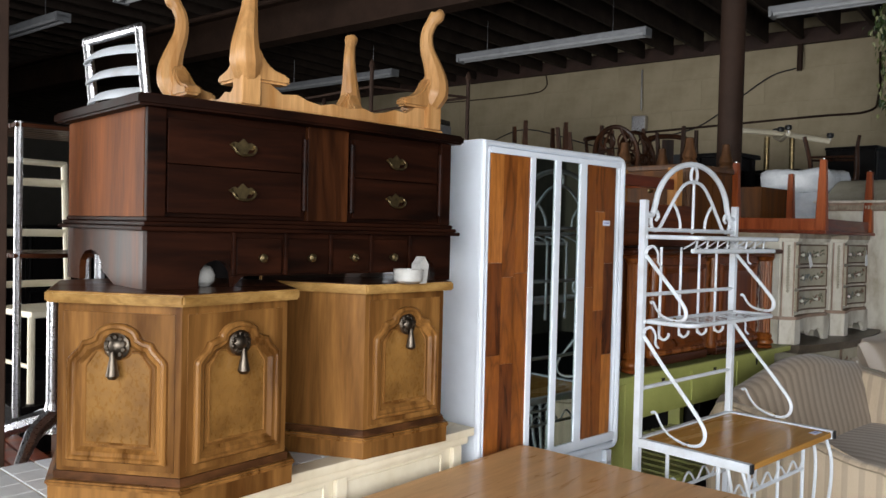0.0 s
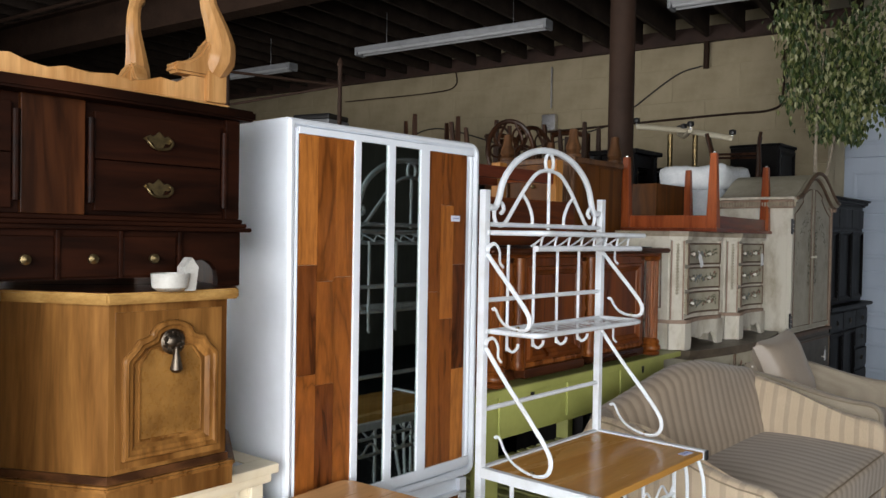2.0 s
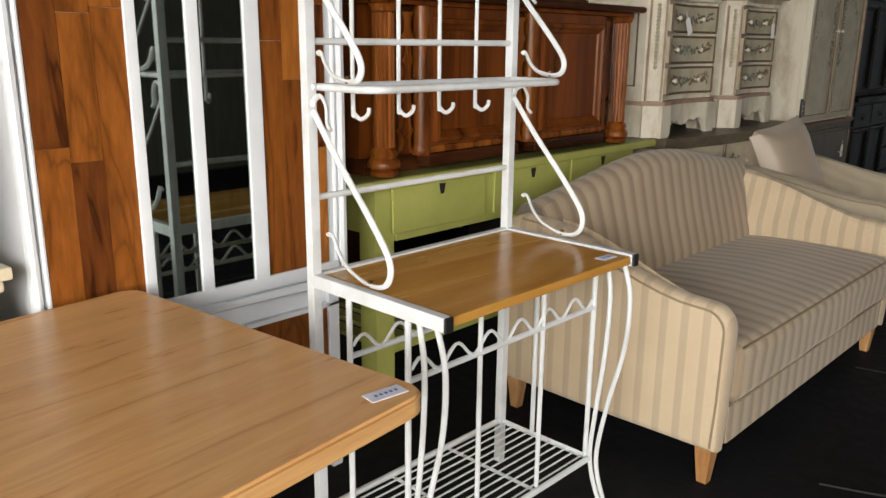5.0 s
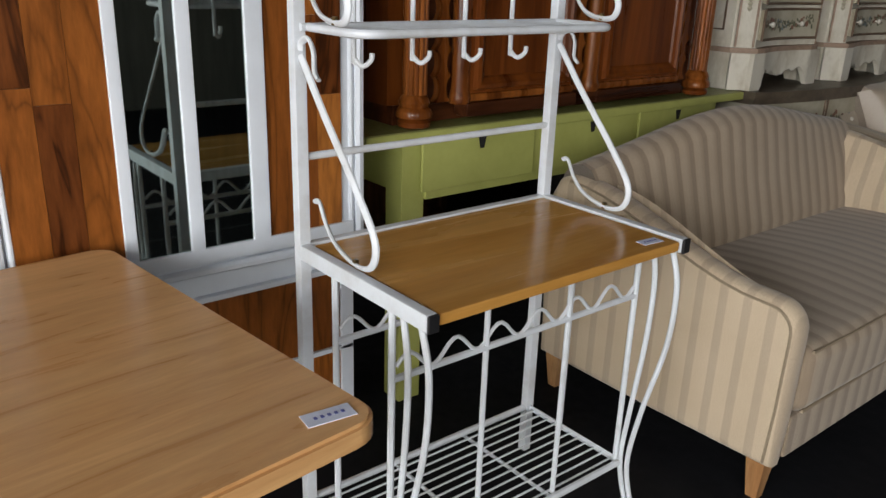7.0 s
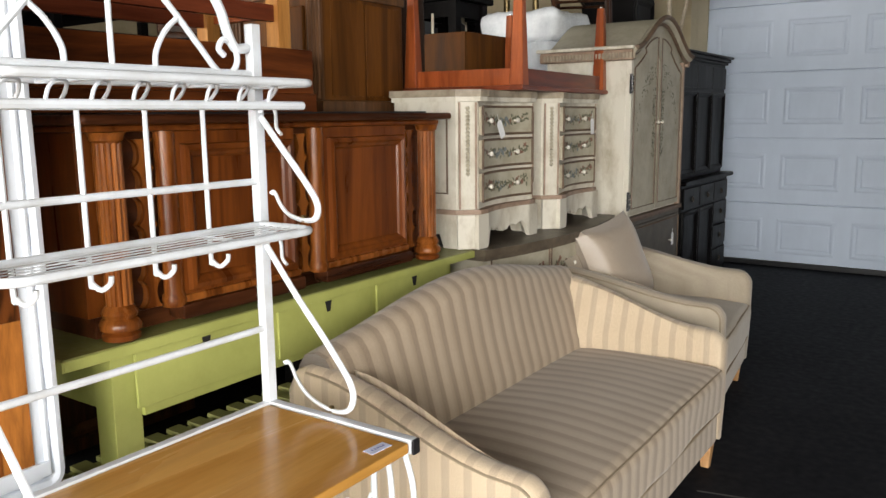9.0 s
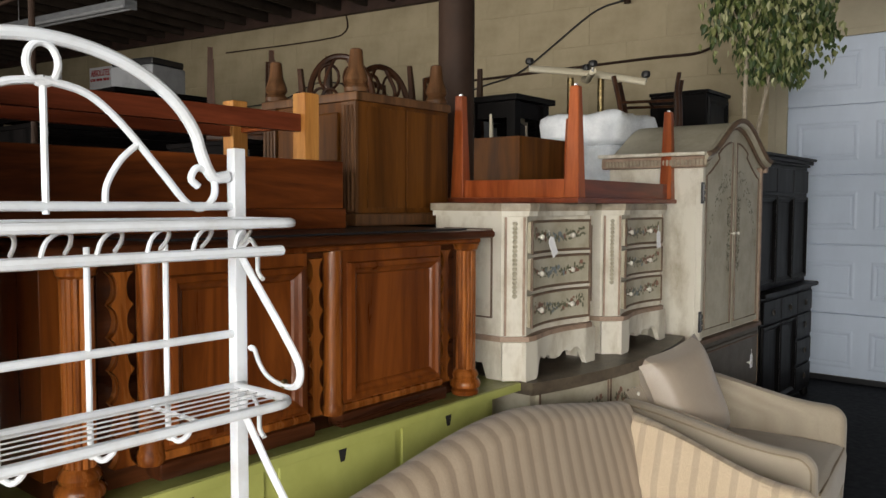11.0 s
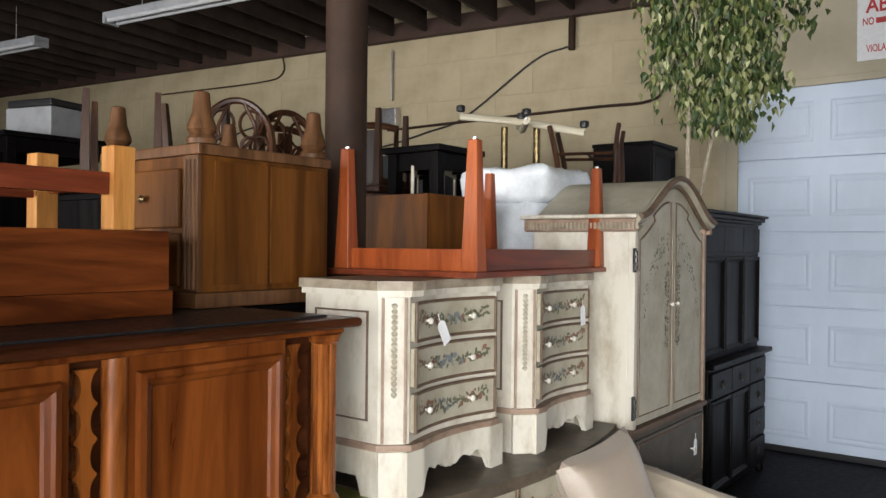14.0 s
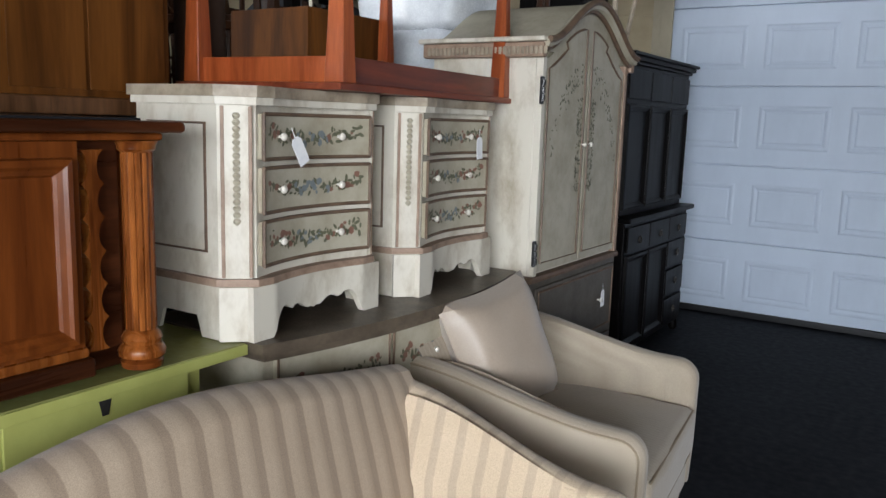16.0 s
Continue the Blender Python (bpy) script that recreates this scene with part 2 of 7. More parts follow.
ANTIQUE = paint("antique_cream", (0.64, 0.6, 0.51), 0.48, (0.36, 0.3, 0.21), 0.26, 7.0, stretch=(1, 1, 0.5))
ANTIQUE_GREY = paint("antique_grey", (0.46, 0.425, 0.33), 0.5, (0.3, 0.26, 0.18), 0.35, 7.0)
ANTIQUE_EDGE = paint("worn_edge", (0.17, 0.11, 0.07), 0.55, (0.08, 0.05, 0.035), 0.4, 20.0)
ROSE_EDGE = paint("rose_edge", (0.36, 0.25, 0.18), 0.55, (0.2, 0.13, 0.09), 0.4, 20.0)
ANTIQUE_TOP = paint("weathered_top", (0.13, 0.1, 0.07), 0.45, (0.05, 0.038, 0.028), 0.4, 10.0)
LEAFGREEN = paint("painted_leaf", (0.14, 0.14, 0.085), 0.6, (0.085, 0.085, 0.055), 0.4, 60.0)
PETAL_RED = paint("painted_petal", (0.24, 0.12, 0.085), 0.6, None, 0.4, 60.0)
PETAL_BLUE = paint("painted_bluebell", (0.2, 0.23, 0.24), 0.6, None, 0.4, 60.0)
PORCELAIN = paint("porcelain", (0.72, 0.68, 0.6), 0.15, None, 0.3, 10.0, bumps=0.0)
PAPER = paint("paper", (0.85, 0.85, 0.86), 0.7, (0.75, 0.76, 0.8), 0.3, 30.0)
PAPER_BLUE = paint("price_label", (0.7, 0.74, 0.88), 0.6, None, 0.3, 30.0)
INK = paint("ink", (0.12, 0.14, 0.4), 0.7)
RED_INK = paint("red_ink", (0.55, 0.05, 0.05), 0.6)
BRASS = paint("aged_brass", (0.36, 0.27, 0.13), 0.38, (0.1, 0.075, 0.045), 0.4, 40.0, metal=1.0)
PEWTER = paint("dark_pewter", (0.16, 0.13, 0.1), 0.38, (0.06, 0.05, 0.04), 0.4, 40.0, metal=1.0)
STEEL = paint("bright_steel", (0.66, 0.66, 0.69), 0.3, None, 0.3, 12.0, metal=1.0, bumps=0.01)
BLACK = paint("black_plastic", (0.016, 0.016, 0.018), 0.4)
DARKVOID = paint("dark_inside", (0.012, 0.011, 0.01), 0.8)
CONCRETE_FLOOR = paint("dark_asphalt_floor", (0.0125, 0.013, 0.0155), 0.68, (0.006, 0.006, 0.0075), 0.35, 1.6, bumps=0.35, spec=0.12)
JOINT = paint("floor_joint", (0.11, 0.11, 0.11), 0.8, (0.05, 0.05, 0.05), 0.4, 6.0)
YARD = paint("yard_concrete", (0.36, 0.34, 0.31), 0.8, (0.25, 0.24, 0.22), 0.4, 1.0)
BLOCK = paint("painted_block", (0.48, 0.4, 0.26), 0.7, (0.33, 0.265, 0.16), 0.3, 1.3, bumps=0.4)
BLOCK_GREY = paint("beige_render", (0.47, 0.42, 0.31), 0.7, (0.38, 0.33, 0.24), 0.3, 1.6, bumps=0.3)
WALL = paint("interior_wall", (0.2, 0.185, 0.16), 0.75, (0.15, 0.14, 0.12), 0.3, 1.2)
CEIL = paint("stained_joist", (0.062, 0.045, 0.036), 0.85, (0.03, 0.022, 0.018), 0.4, 3.0, spec=0.15)
STEEL_BROWN = paint("brown_steel", (0.052, 0.03, 0.021), 0.6, (0.026, 0.016, 0.012), 0.4, 3.0, spec=0.12)
LEDGER = paint("ledger_board", (0.07, 0.036, 0.026), 0.75, (0.035, 0.02, 0.015), 0.4, 4.0)
TUBE_WHITE = paint("lamp_housing", (0.3, 0.31, 0.33), 0.4, (0.2, 0.21, 0.22), 0.3, 8.0)
TUBE_GLASS = paint("dusty_tube", (0.46, 0.47, 0.49), 0.35, (0.36, 0.37, 0.38), 0.3, 12.0)
GDOOR = paint("door_white", (0.62, 0.71, 0.85), 0.45, (0.52, 0.6, 0.73), 0.35, 1.5, bumps=0.1, stretch=(1, 1, 0.4))
BARK = paint("pale_bark", (0.4, 0.34, 0.26), 0.8, (0.22, 0.18, 0.13), 0.4, 30.0)
PLASTIC_BAG = paint("clear_wrap", (0.74, 0.77, 0.8), 0.25, (0.55, 0.58, 0.62), 0.4, 9.0, bumps=0.4)
GREYFAB = paint("grey_upholstery", (0.07, 0.075, 0.085), 0.8, None, 0.4, 20.0)
TILE_TOP = paint("grey_tile", (0.64, 0.66, 0.67), 0.35, (0.5, 0.52, 0.54), 0.4, 9.0)

TAUPE, LTAUPE, LIT_TAUPE = (0.36, 0.275, 0.195), (0.46, 0.36, 0.26), (0.62, 0.5, 0.36)
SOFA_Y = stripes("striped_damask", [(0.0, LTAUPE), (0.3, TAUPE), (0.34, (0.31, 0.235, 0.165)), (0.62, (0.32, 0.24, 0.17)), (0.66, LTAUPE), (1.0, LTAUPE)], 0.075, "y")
# arm copy of the damask, paler to carry the warm light on the arms
SOFA_X = stripes("striped_damask_lit_arm", [(0.0, LIT_TAUPE), (0.34, LIT_TAUPE), (0.4, (0.5, 0.395, 0.285)), (0.7, (0.51, 0.405, 0.295)), (0.76, LIT_TAUPE), (1.0, LIT_TAUPE)], 0.07, "x")
CHAIR_CLOTH = stripes("plain_damask", [(0.0, (0.47, 0.4, 0.31)), (0.5, (0.41, 0.345, 0.265)), (1.0, (0.47, 0.4, 0.31))], 0.02, "y")
CUSHION = stripes("satin_cushion", [(0.0, (0.42, 0.345, 0.275)), (1.0, (0.42, 0.345, 0.275))], 0.05, "x", 0.4)


def mirror_mat():
    m, nt, p = mat("smoked_mirror")
    n = node(nt, "ShaderNodeTexNoise", Scale=8.0, Detail=4.0)
    r = ramp(nt, n.outputs[0], [(0.3, (0.23, 0.28, 0.265)), (0.7, (0.3, 0.35, 0.335))])
    nt.links.new(r.outputs[0], p.inputs["Base Color"])
    p.inputs["Metallic"].default_value, p.inputs["Roughness"].default_value = 1.0, 0.03
    return m


MIRROR = mirror_mat()


def leaf_mat():
    m, nt, p = mat("variegated_leaf")
    g = nt.nodes.new("ShaderNodeNewGeometry")
    r = ramp(nt, g.outputs["Random Per Island"], [(0.0, (0.02, 0.045, 0.012)), (0.45, (0.06, 0.095, 0.024)), (0.75, (0.2, 0.22, 0.07)), (1.0, (0.45, 0.45, 0.26))])
    nt.links.new(r.outputs[0], p.inputs["Base Color"])
    p.inputs["Roughness"].default_value = 0.5
    return m


LEAF = leaf_mat()

# ---- shape helpers ----


def bx(bm, x0, x1, y0, y1, z0, z1, bev=0.0, seg=2):
    m = Matrix.LocRotScale(((x0 + x1) / 2, (y0 + y1) / 2, (z0 + z1) / 2), None, (abs(x1 - x0), abs(y1 - y0), abs(z1 - z0)))
    g = bmesh.ops.create_cube(bm, size=1.0, matrix=m)
    if bev:
        edges = list({e for v in g["verts"] for e in v.link_edges})
        bmesh.ops.bevel(bm, geom=edges, offset=bev, segments=seg, affect="EDGES", profile=0.5)
    return bm


def ring_verts(bm, c, u, v, r, n):
    return [bm.verts.new(c + u * (r * math.cos(2 * math.pi * i / n)) + v * (r * math.sin(2 * math.pi * i / n))) for i in range(n)]


def tube(bm, pts, r, n=8, closed=False, flat=1.0):
    """Sweeps a round bar along points; r may be a list. flat squashes it along its second side."""
    pts = [Vector(p) for p in pts]
    k = len(pts)
    rs = r if isinstance(r, (list, tuple)) else [r] * k
    up = None
    rings = []
    for i, p in enumerate(pts):
        a = pts[(i - 1) % k] if closed or i else pts[0]
        b = pts[(i + 1) % k] if closed or i < k - 1 else pts[-1]
        d = (b - a).normalized()
        if up is None:
            up = d.orthogonal().normalized()
        else:
            up = (up - d * up.dot(d))
            up = up.normalized() if up.length > 1e-5 else d.orthogonal().normalized()
        rings.append(ring_verts(bm, p, up, d.cross(up) * flat, rs[i], n))
    for i in range(k if closed else k - 1):
        a, b = rings[i], rings[(i + 1) % k]
        for j in range(n):
            bm.faces.new((a[j], a[(j + 1) % n], b[(j + 1) % n], b[j]))
    if not closed:
        bm.faces.new(rings[0][::-1])
        bm.faces.new(rings[-1])
    return bm


def lathe(bm, prof, at=(0, 0, 0), n=16):
    """Turns (radius, height) pairs round the upright axis."""
    at = Vector(at)
    rings = [ring_verts(bm, at + Vector((0, 0, z)), Vector((1, 0, 0)), Vector((0, 1, 0)), max(r, 1e-4), n) for r, z in prof]
    for a, b in zip(rings, rings[1:]):
        for j in range(n):
            bm.faces.new((a[j], a[(j + 1) % n], b[(j + 1) % n], b[j]))
    bm.faces.new(rings[0][::-1])
    bm.faces.new(rings[-1])
    return bm


def prism(bm, poly, a, b, plane="yz"):
    """Extrudes a 2D outline from a to b along the axis that plane leaves out."""
    def at(p, h):
        return {"yz": (h, p[0], p[1]), "xz": (p[0], h, p[1]), "xy": (p[0], p[1], h)}[plane]
    lo = [bm.verts.new(at(p, a)) for p in poly]
    hi = [bm.verts.new(at(p, b)) for p in poly]
    k = len(poly)
    fs = [bm.faces.new(lo), bm.faces.new(hi[::-1])]
    for i in range(k):
        fs.append(bm.faces.new((lo[i], hi[i], hi[(i + 1) % k], lo[(i + 1) % k])))
    bmesh.ops.recalc_face_normals(bm, faces=fs)
    return bm


def grid_surface(bm, f, nu, nv):
    vs = [[bm.verts.new(f(i / nu, j / nv)) for j in range(nv + 1)] for i in range(nu + 1)]
    for i in range(nu):
        for j in range(nv):
            bm.faces.new((vs[i][j], vs[i + 1][j], vs[i + 1][j + 1], vs[i][j + 1]))
    return vs


def part(name, bm, material, parent=None, label="", smooth=True, m=None):
    me = bpy.data.meshes.new(name)
    bm.to_mesh(me)
    bm.free()
    if smooth:
        for p in me.polygons:
            p.use_smooth = True
        me.set_sharp_from_angle(angle=radians(35))
    me.materials.append(material)
    ob = new(name, me)
    if smooth:
        ob.modifiers.new("normals", "WEIGHTED_NORMAL").keep_sharp = True
    if m is not None:
        ob.matrix_basis = m
    if parent is not None:
        ob.parent = parent
    if label:
        ob["label"] = label
    return ob


def thing(name, m, label, category, group="", kind=""):
    ob = new(name)
    ob.empty_display_size = 0.1
    ob.matrix_basis = m
    return tagged(ob, label, category, group, kind)


def B():
    return bmesh.new()


def box_part(name, dims, material, parent, label="", bev=0.003):
    return part(name, bx(B(), *dims, bev=bev), material, parent, label)


def share(ob, name, m, parent):
    """Another object on the same mesh."""
    o = new(name, ob.data)
    o.matrix_basis, o.parent = m, parent
    return o


def arc(cx, cy, r, a0, a1, n=10, ry=None):
    ry = ry or r
    return [(cx + r * math.cos(radians(a0 + (a1 - a0) * i / n)), cy + ry * math.sin(radians(a0 + (a1 - a0) * i / n))) for i in range(n + 1)]


def smooth_line(pts, k=6):
    """Catmull-Rom through the points."""
    pts = [Vector(p) for p in pts]
    out = []
    ext = [pts[0] * 2 - pts[1], *pts, pts[-1] * 2 - pts[-2]]
    for i in range(1, len(ext) - 2):
        p0, p1, p2, p3 = ext[i - 1:i + 3]
        for j in range(k):
            t = j / k
            out.append(0.5 * (2 * p1 + (p2 - p0) * t + (2 * p0 - 5 * p1 + 4 * p2 - p3) * t * t + (3 * p1 - p0 - 3 * p2 + p3) * t ** 3))
    out.append(pts[-1])
    return out


def inset(poly, d):
    """Moves a counter-clockwise outline inwards by d."""
    out = []
    k = len(poly)
    for i in range(k):
        p, q, r = (Vector(poly[(i + o) % k]) for o in (-1, 0, 1))
        e, f = (q - p).normalized(), (r - q).normalized()
        n = Vector((-e.y - f.y, e.x + f.x))
        n = n.normalized() / max(0.6, (n.length / 2)) if n.length > 1e-4 else Vector((0, 0))
        out.append((q.x + n.x * d, q.y + n.y * d))
    return out


def moulded(bm, poly, steps):
    """A moulding swept round an outline; steps are (inward, proud) pairs from outside to inside."""
    rings = [[bm.verts.new((x, p[0], p[1])) for p in inset(poly, d)] for d, x in steps]
    k = len(poly)
    for a, b in zip(rings, rings[1:]):
        for i in range(k):
            bm.faces.new((a[i], a[(i + 1) % k], b[(i + 1) % k], b[i]))
    bmesh.ops.recalc_face_normals(bm, faces=bm.faces)
    return bm

# ---- the hall ----
WALL_Y = 10.72
TURN = 8.0  # the block wall, beams and lamps run at this angle to the rows of furniture
HALL = pose(-0.95, WALL_Y, 0, rz=TURN)


def structure(name, bm, material, label, m=None, smooth=False, category="wall"):
    ob = part(name, bm, material, None, "", smooth, m)
    return tagged(ob, label, category, kind="structure")


structure("floor", bx(B(), -24, 5.85, -1.85, 13, -0.1, 0.0), CONCRETE_FLOOR, "dark grey worn concrete warehouse floor", category="floor")
structure("ground", bx(B(), -400, 400, -400, 400, -0.2, -0.104), YARD, "pale concrete yard outside the open bays", category="ground")
for k, (x0, y0, x1, y1) in enumerate(((0.95, 4.6, 2.7, 5.35), (0.72, 5.69, 3.2, 6.33), (1.25, 8.3, 3.6, 9.1), (1.9, 3.0, 1.75, 9.6))):
    bm = B()
    d = Vector((x1 - x0, y1 - y0, 0))
    nrm = d.cross(Vector((0, 0, 1))).normalized() * 0.006
    n = 14
    ln = [Vector((x0, y0, 0.0025)) + d * (i / n) + nrm * (noise.noise(Vector((i * 0.7, k, 0))) * 1.5) for i in range(n + 1)]
    for a, b in zip(ln, ln[1:]):
        bm.faces.new([bm.verts.new(p) for p in (a - nrm, b - nrm, b + nrm, a + nrm)])
    structure("floor_joint", bm, JOINT, "thin pale joint line in the dark floor", category="floor")

# block wall: courses of painted blocks with recessed joints
backing = structure("wall_north", bx(B(), -19, -0.0, 0.0045, 0.25, 0, 4.3), BLOCK, "cream painted concrete block wall with conduits", HALL)
CW, CH = 0.81, 0.406
block_mesh = {}


def block(w, h):
    key = (round(w, 3), round(h, 3))
    if key not in block_mesh:
        bm = bx(B(), 0.003, w - 0.003, 0, 0.03, 0.003, h - 0.003, bev=0.003, seg=1)
        me = bpy.data.meshes.new("block")
        bm.to_mesh(me)
        bm.free()
        me.materials.append(BLOCK)
        block_mesh[key] = me
    return block_mesh[key]


def lay_blocks():
    for r in range(4, 10):
        z = r * CH + 0.0
        x = -18.8 + (CW / 2 if r % 2 else 0)
        while x < -0.02:
            w = min(CW, -0.01 - x)
            if w > 0.1:
                o = new("block", block(w, CH))
                o.parent = backing
                o.location = (x, noise.noise(Vector((x, z, 1))) * 0.003, z)
            x += CW


structure("trim", bx(B(), -19, 0.2, -0.09, -0.002, 3.94, 4.12), LEDGER, "rust brown timber ledger along the wall top", HALL, category="trim")
# door wall with the sectional door
D0, D1, DH = -0.81, 4.2, 3.1
bm = B()
bx(bm, -1.3, D0, WALL_Y, WALL_Y + 0.25, 0, 4.4)
bx(bm, D1, 5.6, WALL_Y, WALL_Y + 0.25, 0, 4.4)
bx(bm, D0, D1, WALL_Y, WALL_Y + 0.25, DH, 4.4)
structure("wall_door", bm, BLOCK_GREY, "beige rendered wall above the garage door")
structure("door_trim", bx(B(), D0 - 0.08, D0 + 0.02, WALL_Y - 0.03, WALL_Y - 0.002, 0, DH + 0.03, bev=0.006), BLOCK_GREY, "beige timber jamb of the garage door", category="trim")
structure("door_head", bx(B(), D0 + 0.02, D1, WALL_Y - 0.025, WALL_Y - 0.002, DH - 0.03, DH + 0.03, bev=0.006), BLOCK_GREY, "beige head trim over the garage door", category="trim")
gdoor = tagged(new("door_1"), "closed white sectional garage door with raised panels", "garage door", kind="structure")
gdoor.location = (D0, WALL_Y + 0.05, 0)
SH = DH / 5
sec = part("section", bx(B(), 0.0, D1 - D0, 0, 0.04, 0.055, SH - 0.004, bev=0.006), GDOOR, gdoor)
sections = [sec]
for i in range(1, 5):
    sections.append(share(sec, "section", pose(0, 0, i * SH - (0.05 if i else 0)), gdoor))
sec2 = bx(B(), 0.0, D1 - D0, 0, 0.04, 0.006, SH - 0.004, bev=0.006)
me2 = bpy.data.meshes.new("section")
sec2.to_mesh(me2)
sec2.free()
me2.materials.append(GDOOR)
for i, o in enumerate(sections[1:], 1):
    o.data = me2
    o.location = (0, 0, i * SH)
PW, PH, PITCH = 0.52, 0.34, 0.65


def raised_panel():
    bm = B()
    w, h = PW, PH
    lv = [(0, 0.0), (0.014, -0.006), (0.026, -0.006), (0.045, 0.002), (0.058, -0.004)]
    rings = []
    for ins, y in lv:
        rings.append([bm.verts.new((a, y, b)) for a, b in ((ins, ins), (w - ins, ins), (w - ins, h - ins), (ins, h - ins))])
    for a, b in zip(rings, rings[1:]):
        for j in range(4):
            bm.faces.new((a[j], a[(j + 1) % 4], b[(j + 1) % 4], b[j]))
    bm.faces.new(rings[-1])
    return bm


rp = None
for i, s in enumerate(sections):
    for j in range(7):
        m = pose(0.09 + j * PITCH, -0.001, 0.135)
        if rp is None:
            rp = part("panel", raised_panel(), GDOOR, s, "", False, m)
        else:
            share(rp, "panel", m, s)
# unseen sheet added behind the sections to keep daylight out of the seams
part("seam_light_stop", bx(B(), 0.0, D1 - D0, 0.041, 0.06, 0.0, DH), GDOOR, gdoor, "", False)
part("bottom_seal", bx(B(), 0, D1 - D0, -0.004, 0.04, 0.004, 0.05, bev=0.004), BLACK, gdoor, "black rubber bottom seal")

# remaining shell: side wall with a bay, front wall with open bays, far wall
bm = B()
bx(bm, 5.6, 5.85, -1.85, -1.4, 0, 4.4)
bx(bm, 5.6, 5.85, 2.9, 11.1, 0, 4.4)
bx(bm, 5.6, 5.85, -1.4, 2.9, 3.05, 4.4)
structure("wall_east", bm, WALL, "plain wall with an open loading bay")
bm = B()
for a, b in ((-24, -6.4), (-2.4, 0.8), (5.0, 5.6)):
    bx(bm, a, b, -1.85, -1.6, 0, 4.4)
for a, b in ((-6.4, -2.4), (0.8, 5.0)):
    bx(bm, a, b, -1.85, -1.6, 3.05, 4.4)
structure("wall_south", bm, WALL, "plain front wall with open roller bays")
structure("wall_west", bx(B(), -19.3, -19.0, -17, 0.3, 0, 4.4), WALL, "plain far wall of the warehouse", HALL)

# ceiling: deck and joists in one mesh, steel beams
bm = B()
bx(bm, -19.3, 9.5, -17, 0.25, 4.27, 4.4)
x = -19.0
while x < 9:
    bx(bm, x, x + 0.042, -17, -0.09, 3.99, 4.27)
    x += 0.41
structure("ceiling", bm, CEIL, "dark stained timber joists and deck", HALL, category="ceiling")


def ibeam(y, z0, h, w=0.2):
    bm = B()
    bx(bm, -19, 9.5, y - w / 2, y + w / 2, z0, z0 + 0.02)
    bx(bm, -19, 9.5, y - w / 2, y + w / 2, z0 + h - 0.02, z0 + h)
    bx(bm, -19, 9.5, y - 0.008, y + 0.008, z0 + 0.02, z0 + h - 0.02)
    return structure("beam", bm, STEEL_BROWN, "dark brown painted steel ceiling beam", HALL, category="beam")


ibeam(-4.72, 3.56, 0.42)
ibeam(-10.6, 3.56, 0.42)
structure("pipe_ceiling", tube(B(), [(-19, -5.4, 3.74), (9, -5.4, 3.74)], 0.02), STEEL_BROWN, "thin pipe running beside the beam", HALL, category="pipe")
bm = B()
lathe(bm, [(0.084, 0.0), (0.084, 3.54)], n=28)
bx(bm, -0.15, 0.15, -0.15, 0.15, 3.54, 3.56)
bx(bm, -0.14, 0.14, -0.14, 0.14, 0.001, 0.02)
structure("column", bm, STEEL_BROWN, "dark brown round steel column", pose(-0.9, 5.98, 0), True, category="column")


def hall_pt(x, y, z):
    return HALL.inverted() @ Vector((x, y, z))


def lamp_fixture(x0, y0, length=2.4, z=3.58, label="unlit twin tube fluorescent strip under the ceiling"):
    t = thing("fluorescent_lamp", HALL @ Matrix.Translation(hall_pt(x0, y0, z)), label, "ceiling light", "ceiling strip lamps")
    part("housing", prism(B(), [(-0.06, 0.025), (-0.075, 0.06), (-0.07, 0.08), (0.07, 0.08), (0.075, 0.06), (0.06, 0.025)], 0, length, "yz"), TUBE_WHITE, t, smooth=False)
    for s in (-0.045, 0.045):
        part("tube", tube(B(), [(0.04, s, 0.012), (length - 0.04, s, 0.012)], 0.018, 10), TUBE_GLASS, t, "white glass tube")
    for e in (0.0, length - 0.03):
        part("end_cap", bx(B(), e, e + 0.03, -0.075, 0.075, -0.012, 0.06, bev=0.004), TUBE_WHITE, t)
    for e in (0.4, length - 0.4):
        part("hanger", tube(B(), [(e, 0, 0.1), (e, 0, 0.43)], 0.004, 6), STEEL, t, "thin wire hanger")
    return t


lamp_fixture(-5.02, 7.32)
lamp_fixture(-8.62, 7.0)
lamp_fixture(-1.46, 7.79)
lamp_fixture(-9.05, 3.02)
lamp_fixture(-5.6, 3.5)

# ---- wall fittings ----


def on_wall(x, z, off=0.0):
    """A point on the block wall seen at plan x."""
    y = WALL_Y + (x + 0.95) * math.tan(radians(TURN)) - off
    return Vector((x, y, z))


def conduit(name, pts, r, material, label):
    ob = part(name, tube(B(), pts, r, 8), material)
    return tagged(ob, label, "conduit", kind="structure")


conduit("conduit", smooth_line([on_wall(-1.44, 3.75, 0.03), on_wall(-1.44, 3.24, 0.03), on_wall(-1.56, 3.07, 0.03), on_wall(-2.2, 3.05, 0.03), on_wall(-4.4, 2.98, 0.03)], 5), 0.014, STEEL_BROWN, "dark conduit bent along the block wall")
conduit("cable", smooth_line([on_wall(-2.35, 3.66, 0.03), on_wall(-2.7, 3.56, 0.03), on_wall(-3.45, 3.06, 0.03), on_wall(-3.9, 2.93, 0.03), on_wall(-4.5, 2.8, 0.03), on_wall(-5.0, 2.82, 0.03), on_wall(-6.2, 3.14, 0.03), on_wall(-7.0, 2.95, 0.03), on_wall(-7.9, 2.9, 0.03)], 6), 0.009, BLACK, "black cable sagging along the wall")
